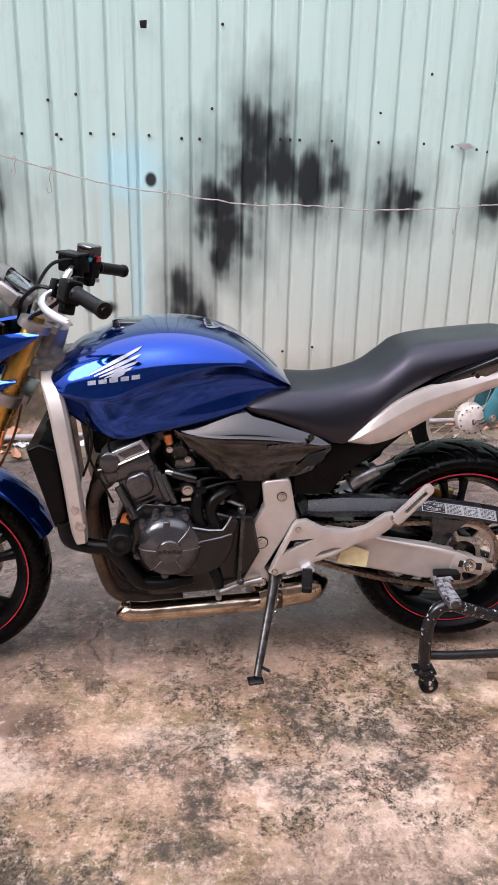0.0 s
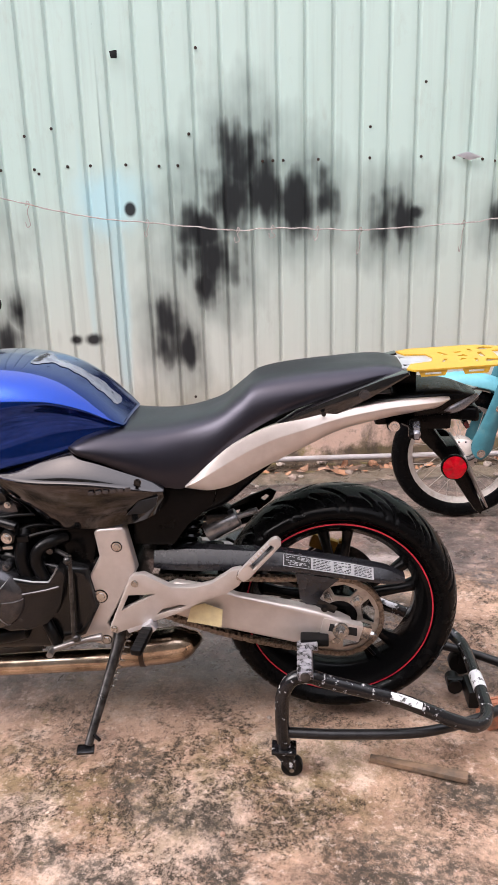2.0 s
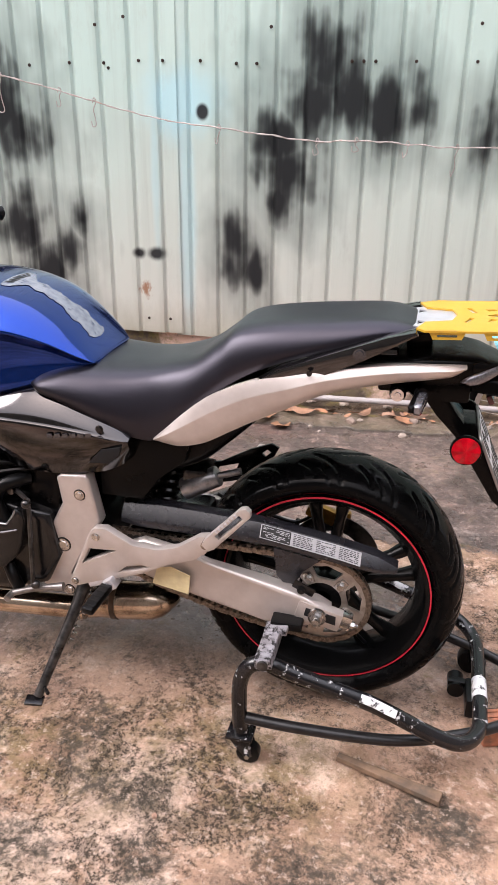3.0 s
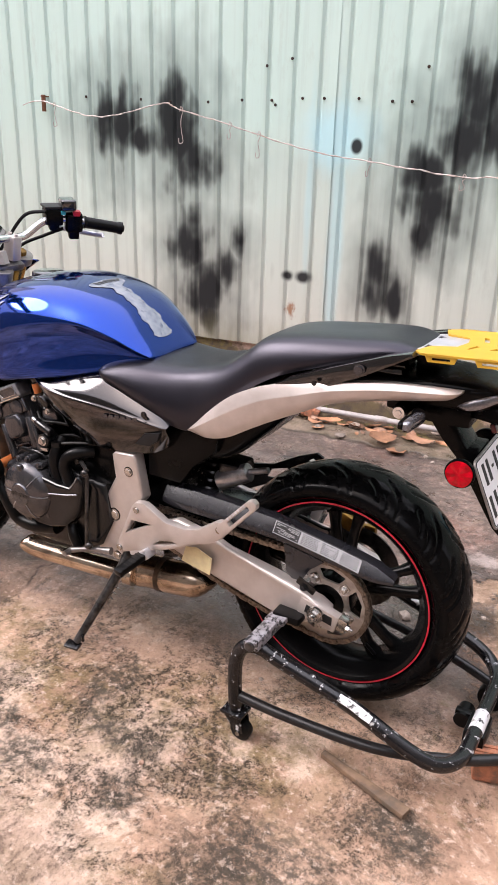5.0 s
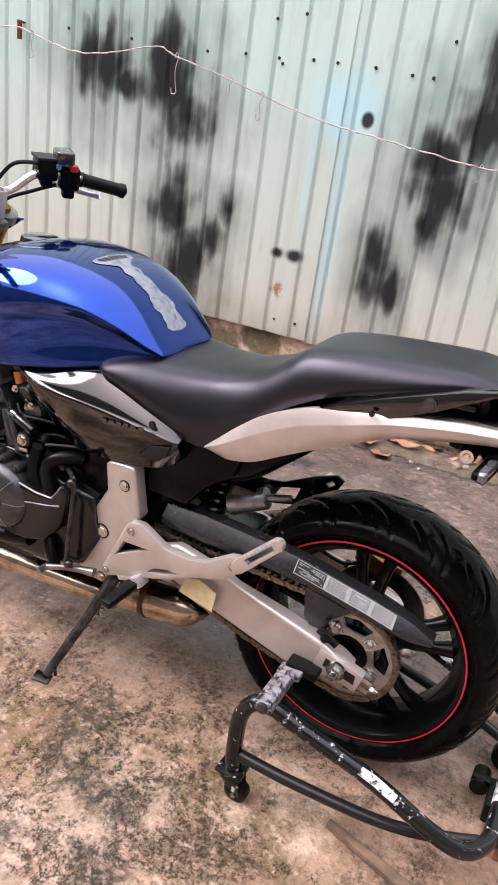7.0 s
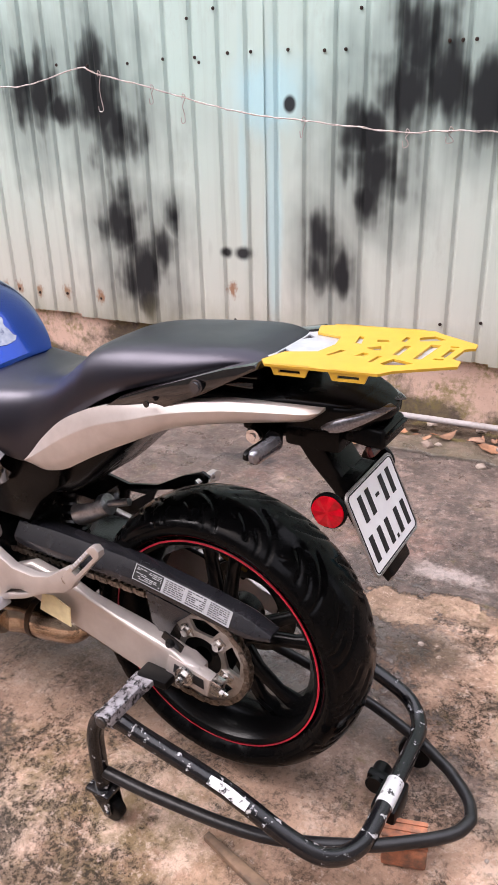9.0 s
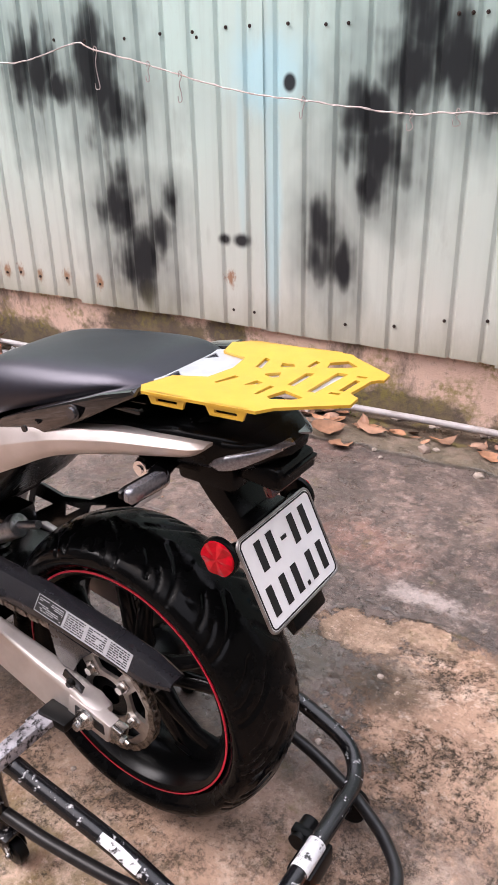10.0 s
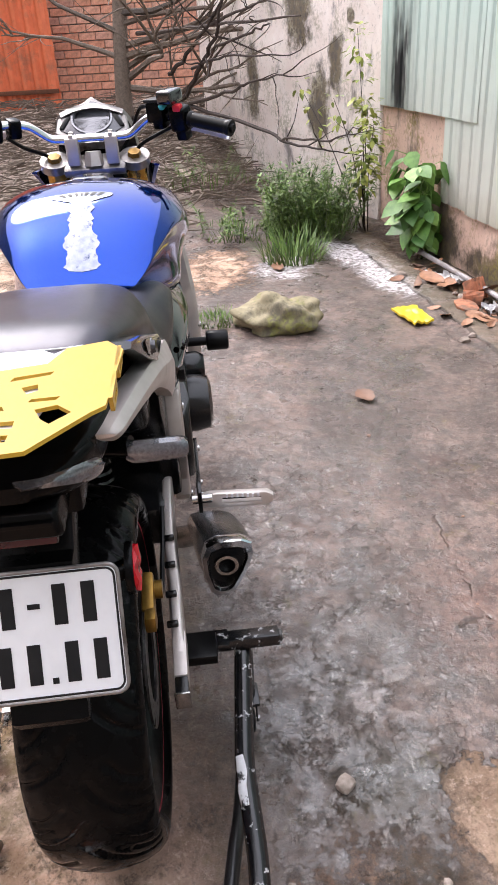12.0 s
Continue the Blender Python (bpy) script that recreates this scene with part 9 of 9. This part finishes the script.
def tuft(name, place, n, height, spread, width, label, category, seed, weedy=0):
    r = random.Random(seed)
    bm = bmesh.new()
    for _ in range(n):
        a, rr = r.uniform(0, 6.28), spread * math.sqrt(r.random())
        base = (rr * math.cos(a), rr * math.sin(a), 0)
        lean = r.uniform(0.1, 0.75)
        blade(bm, base, (math.cos(a) * lean + r.uniform(-0.3, 0.3), math.sin(a) * lean + r.uniform(-0.3, 0.3), 1), height * r.uniform(0.45, 1.1), width * r.uniform(0.6, 1.2), r.uniform(0.15, 0.6))
    for _ in range(weedy):
        a, rr = r.uniform(0, 6.28), spread * math.sqrt(r.random())
        base = Vector((rr * math.cos(a), rr * math.sin(a), 0))
        tip = base + Vector((r.uniform(-0.2, 0.2), r.uniform(-0.2, 0.2), height * r.uniform(0.7, 1.3)))
        tube(bm, [base, base.lerp(tip, 0.5) + Vector((r.uniform(-0.02, 0.02), 0, 0)), tip], [0.003, 0.002, 0.001], 4)
        for _ in range(34):
            p = base.lerp(tip, r.uniform(0.2, 1.0))
            leaflet(bm, p, (r.uniform(-1, 1), r.uniform(-1, 1), r.uniform(-0.2, 0.7)), r.uniform(0.025, 0.06), r.uniform(0.008, 0.018))
    ob = part(name, bm, M_GRASS, None, label, 60, "stuff")
    ob.matrix_world = place
    return tagged(ob, category=category)


def at(x, y):
    return pose(x, y, ground_height(x, y) - 0.005)


tuft("weed_bush", at(-3.92, 2.66), 260, 0.38, 0.33, 0.004, "dense green weeds and long grass before the far wall", "weeds", 5, 190)
tuft("weed_bush", at(-3.25, 2.52), 260, 0.30, 0.20, 0.005, "long bright grass blades in front of the weeds", "weeds", 15)
tuft("weed_bush", at(-3.95, 2.15), 160, 0.17, 0.3, 0.004, "dense green weeds and long grass before the far wall", "weeds", 6, 14)
tuft("grass_clump", at(-2.10, 2.10), 240, 0.085, 0.13, 0.0025, "short grass growing beside the mossy rock", "grass", 7)
tuft("grass_clump", at(-3.3, 1.2), 160, 0.12, 0.4, 0.003, "thin short grass at the yard's edge", "grass", 8)
for k, (a, off) in enumerate(((2.30, -0.03), (2.7, -0.04), (1.75, -0.03))):
    p = FENCE @ Vector((a, off, 0))
    tuft("grass_clump", at(p.x, p.y), 40, 0.05, 0.06, 0.002, "small moss and grass at the foot of the wall", "grass", 20 + k)


def broad_plant():
    r = random.Random(31)
    bm = bmesh.new()
    stems = bmesh.new()
    for _ in range(8):
        tip = Vector((r.uniform(-0.16, 0.16), r.uniform(-0.14, 0.10), r.uniform(0.30, 0.58)))
        mid = tip * 0.5 + Vector((r.uniform(-0.03, 0.03), r.uniform(-0.03, 0.03), 0.04))
        line = curve([(r.uniform(-0.03, 0.03), r.uniform(-0.03, 0.03), 0), mid, tip], 4)
        tube(stems, line, 0.004, 5)
        for _ in range(13):
            p = Vector(line[r.randrange(2, len(line))])
            d = Vector((r.uniform(-0.8, 1), r.uniform(-1, 0.6), r.uniform(-1.1, 0.0)))
            big = r.uniform(0.07, 0.155)
            out = p + Vector((d.x, d.y, 0.25)).normalized() * r.uniform(0.02, 0.08)
            tube(stems, [p, out], 0.0018, 4)
            leaflet(bm, out, d, big, big * r.uniform(0.68, 0.85), (r.uniform(-0.2, 0.5), -0.4, 0.8))
    root = empty("broadleaf_plant", at(-3.16, 3.35) @ Matrix.Scale(1.12, 4), "bright green broad-leaved weed growing at the foot of the wall", "plant")
    part("foliage", bm, M_BROAD, root, "heart-shaped green leaves", 60, "stuff")
    tagged(part("stem", stems, M_BROAD, root), kind="stuff")


broad_plant()


def vine():
    r = random.Random(37)
    bm, stems = bmesh.new(), bmesh.new()
    for base, tip, n in (((0.0, 0.0, 0), (-0.02, -0.06, 1.28), 70), ((0.05, 0.0, 0), (0.12, 0.0, 0.85), 90), ((0.08, 0.02, 0), (0.22, 0.03, 0.72), 80), ((0, 0, 0), (-0.22, -0.20, 0.86), 26), ((0, -0.02, 0), (-0.75, -0.42, 0.93), 26), ((0.1, 0.0, 0), (0.26, -0.05, 0.55), 60)):
        b_, e = Vector(base), Vector(tip)
        line = curve([b_, b_.lerp(e, 0.45) + Vector((0.05, r.uniform(-0.05, 0.03), 0.12)), e], 7)
        tube(stems, line, [0.005 * (1 - 0.6 * k / (len(line) - 1)) for k in range(len(line))], 5)
        for _ in range(n):
            q = Vector(line[r.randrange(6, len(line))])
            d = Vector((r.uniform(-1, 1), r.uniform(-1, 1), r.uniform(-0.7, 0.5)))
            leaflet(bm, q + d * 0.07, d, r.uniform(0.035, 0.075), r.uniform(0.022, 0.045))
    root = empty("corner_shrub", at(-4.02, 3.06), "pale straggly shrub in the corner of the walls", "shrub")
    part("foliage", bm, M_PALE, root, "small pale green leaves", 60, "stuff")
    tagged(part("stem", stems, M_BOUGH, root), kind="stuff")


vine()

# ---- far end of the yard: brushwood, bare tree, brick wall, orange gate ----
br = random.Random(41)


def branch(bm, p, d, length, r, depth):
    pts = [Vector(p)]
    d = Vector(d).normalized()
    n = 6
    for k in range(n):
        d = (d + Vector((br.uniform(-0.3, 0.3), br.uniform(-0.3, 0.3), br.uniform(-0.2, 0.2)))).normalized()
        pts.append(pts[-1] + d * length / n)
    tube(bm, pts, [r * (1 - 0.75 * k / n) for k in range(n + 1)], 6)
    if depth:
        for _ in range(4 if depth > 1 else 5):
            k = br.randrange(2, n + 1)
            branch(bm, pts[k], d + Vector((br.uniform(-0.8, 0.8), br.uniform(-0.8, 0.8), br.uniform(-0.4, 0.7))), length * br.uniform(0.4, 0.7), r * 0.42, depth - 1)


tree = empty("bare_tree", pose(-7.3, 0.85, 0.35), "bare tree with low dead branches behind the yard", "tree")
bm = bmesh.new()
tube(bm, [(0, 0, -0.2), (0.02, 0.02, 0.5), (-0.03, 0.06, 1.1), (-0.02, 0.15, 2.0), (0.05, 0.2, 3.2)], [0.11, 0.085, 0.075, 0.06, 0.045], 12)
part("trunk", bm, M_TWIG, tree, "dark rough trunk", 60)
for p, d, l, r in (((0, 0.1, 0.5), (0.45, 1.0, 0.05), 2.1, 0.035), ((0, 0.1, 0.7), (0.5, 1.0, 0.28), 2.0, 0.035), ((0, 0.1, 0.9), (0.35, 1.0, 0.42), 1.9, 0.035), ((0, 0.1, 0.6), (0.9, 0.9, 0.55), 1.7, 0.04), ((0, 0.1, 1.1), (0.4, 1.0, 0.15), 1.8, 0.03), ((0, 0, 0.8), (0.3, -0.9, 0.3), 1.2, 0.03), ((0.2, 0.9, 0.2), (0.9, 0.7, -0.1), 1.6, 0.03), ((0, 0.1, 1.4), (0.2, 0.9, 0.5), 1.6, 0.03), ((0, 0.1, 0.8), (0.7, 1.0, 0.1), 2.2, 0.04), ((0, 0.1, 1.2), (0.6, 1.0, -0.12), 2.2, 0.035), ((0.1, 0.3, 0.3), (0.8, 0.9, 0.2), 2.0, 0.035), ((0, 0.1, 1.0), (0.3, -1.0, 0.5), 1.5, 0.03)):
    bm = bmesh.new()
    branch(bm, p, d, l, r, 2)
    part("limb", bm, M_TWIG, tree)
# long bare boughs that reach out over the yard in front of the wall
for pts, thick in (([(-7.25, 0.95, 0.55), (-6.41, 1.52, 0.71), (-5.71, 1.84, 1.08), (-5.37, 2.00, 1.29), (-5.19, 2.08, 1.60)], 0.032), ([(-7.2, 1.1, 1.35), (-6.42, 1.52, 1.35), (-5.36, 2.01, 1.36), (-4.03, 2.62, 1.36)], 0.022), ([(-5.45, 1.97, 1.19), (-4.73, 2.30, 1.30), (-4.42, 2.44, 1.33)], 0.014),
                   ([(-6.41, 1.52, 0.71), (-5.23, 2.06, 0.87), (-4.83, 2.25, 0.95), (-4.29, 2.50, 1.02)], 0.018), ([(-6.41, 1.52, 0.74), (-4.80, 2.26, 0.66), (-4.24, 2.52, 0.59), (-3.72, 2.77, 0.59)], 0.020), ([(-4.30, 2.49, 0.60), (-3.68, 2.79, 0.65), (-3.36, 2.93, 0.75)], 0.010),
                   ([(-6.52, 1.47, 0.98), (-5.93, 1.74, 1.19), (-5.19, 2.08, 1.53), (-4.9, 2.2, 1.75)], 0.022), ([(-5.45, 1.97, 1.38), (-4.49, 2.41, 1.48)], 0.016), ([(-5.95, 1.73, 1.05), (-5.19, 2.08, 1.14), (-4.14, 2.57, 1.14)], 0.014)):
    bm = bmesh.new()
    way = [Vector(p) - Vector((-7.3, 0.85, 0.35)) for p in curve(pts, 6)]
    way = [p + Vector((br.uniform(-0.012, 0.012), br.uniform(-0.012, 0.012), br.uniform(-0.012, 0.012))) for p in way]
    tube(bm, way, [thick * (1 - 0.72 * k / (len(way) - 1)) for k in range(len(way))], 6)
    for _ in range(4):
        k = br.randrange(len(way) // 3, len(way))
        branch(bm, way[k], (br.uniform(0.0, 1.0), br.uniform(-0.2, 0.8), br.uniform(-0.5, 0.6)), br.uniform(0.25, 0.6), thick * 0.3, 0)
    part("limb", bm, M_BOUGH, tree)
bm = bmesh.new()
for _ in range(1500):
    x, y = br.uniform(-8.6, -3.9), br.uniform(-0.9, 2.3)
    if y > 1.7 + (x + 3.9) * 0.0 and x > -4.5:
        continue
    z = ground_height(x, y)
    a, l = br.uniform(0, math.pi), br.uniform(0.2, 0.9)
    dx, dy = math.cos(a) * l / 2, math.sin(a) * l / 2
    up = br.uniform(0.0, 0.10)
    tube(bm, [(x - dx, y - dy, z + br.uniform(0.0, 0.06)), (x + br.uniform(-0.05, 0.05), y, z + up), (x + dx, y + dy, z + br.uniform(0.0, 0.09))], [0.003, br.uniform(0.004, 0.012), 0.002], 4)
brush = part("brushwood", bm, M_TWIG, None, "heap of dead brushwood at the far end of the yard", 60, "stuff")
tagged(brush, category="brushwood")
tuft("grass_clump", at(-5.2, 1.75), 200, 0.22, 0.5, 0.004, "patchy grass among the brushwood", "grass", 12, 8)
M_BRICK = varied("orange_brick", (0.74, 0.36, 0.24), (0.66, 0.30, 0.19), (0.80, 0.44, 0.31), (0.56, 0.30, 0.22), rough=0.85, scale=25)
M_MORTAR = plaster("old_mortar", (0.46, 0.39, 0.34), (0.36, 0.30, 0.26), (0.16, 0.13, 0.11), (0.2, 0.18, 0.1))
brick_wall = rough_wall("wall_brick", [(-9.45, -3.6), (-9.05, 1.9)], -0.2, 3.6, 0.2, M_MORTAR, Matrix(), "orange brick wall beyond the brushwood", 0.004, 0.3)
WB = Matrix.Translation((-9.45, -3.6, 0)) @ Matrix.Rotation(math.atan2(5.5, 0.4), 4, "Z")
bm = bmesh.new()
box(bm, (0.205, 0.03, 0.082), None, 0.004, 1)
me = bpy.data.meshes.new("brick")
bm.to_mesh(me)
bm.free()
me.materials.append(M_BRICK)
for row in range(16):
    for k in range(17):
        b = new("brick", me)
        b.parent = brick_wall
        b.matrix_basis = WB @ Matrix.Translation((2.05 + 0.217 * k + (0.108 if row % 2 else 0), -0.012 + 0.003 * ((k * 7 + row * 3) % 3), 0.62 + 0.094 * row))
M_GATE = stuff("faded_orange_sheet", (0.75, 0.19, 0.08), (0.62, 0.15, 0.06), 8, (0.45, 0.6), 0.0, 0.1, 200, dirt=(0.28, 0.12, 0.07), dirt_at=0.6, big=3)
bm = bmesh.new()
xs = np.linspace(0, 2.6, 66)
loft(bm, [[(x, 0.02 * (1 if i % 4 < 2 else -1), z) for z in (0.35, 2.8)] + [(x, 0.02 * (1 if i % 4 < 2 else -1) + 0.003, z) for z in (2.8, 0.35)] for i, x in enumerate(xs)])
gate = part("metal_gate", bm, M_GATE, None, "faded orange corrugated metal gate beyond the yard", 30)
gate.matrix_world = pose(-8.85, -2.75, 0, 0, 0, 86)
tagged(gate, category="gate")
for k in range(2):
    bm = bmesh.new()
    box(bm, (2.6, 0.04, 0.05), Matrix.Translation((1.3, -0.03, 0.8 + 1.4 * k)), 0.004)
    part("gate_rail", bm, M_RUST, gate)

# ---- plain walls added unseen behind the camera, to darken the machine's reflections ----
M_PLAIN = plaster("unseen_wall_grey", (0.30, 0.28, 0.26), (0.24, 0.22, 0.20), (0.13, 0.12, 0.11), (0.15, 0.15, 0.08))
rough_wall("wall_south", [(7.0, -3.4), (-9.4, -3.7)], -0.2, 5.0, 0.2, M_PLAIN, Matrix(), "added plain grey wall, unseen, that darkens what the machine reflects", 0.01, 0.4)
rough_wall("wall_east", [(4.6, 5.0), (5.0, -3.5)], -0.2, 5.0, 0.2, M_PLAIN, Matrix(), "added plain grey wall, unseen, that darkens what the machine reflects", 0.01, 0.4)
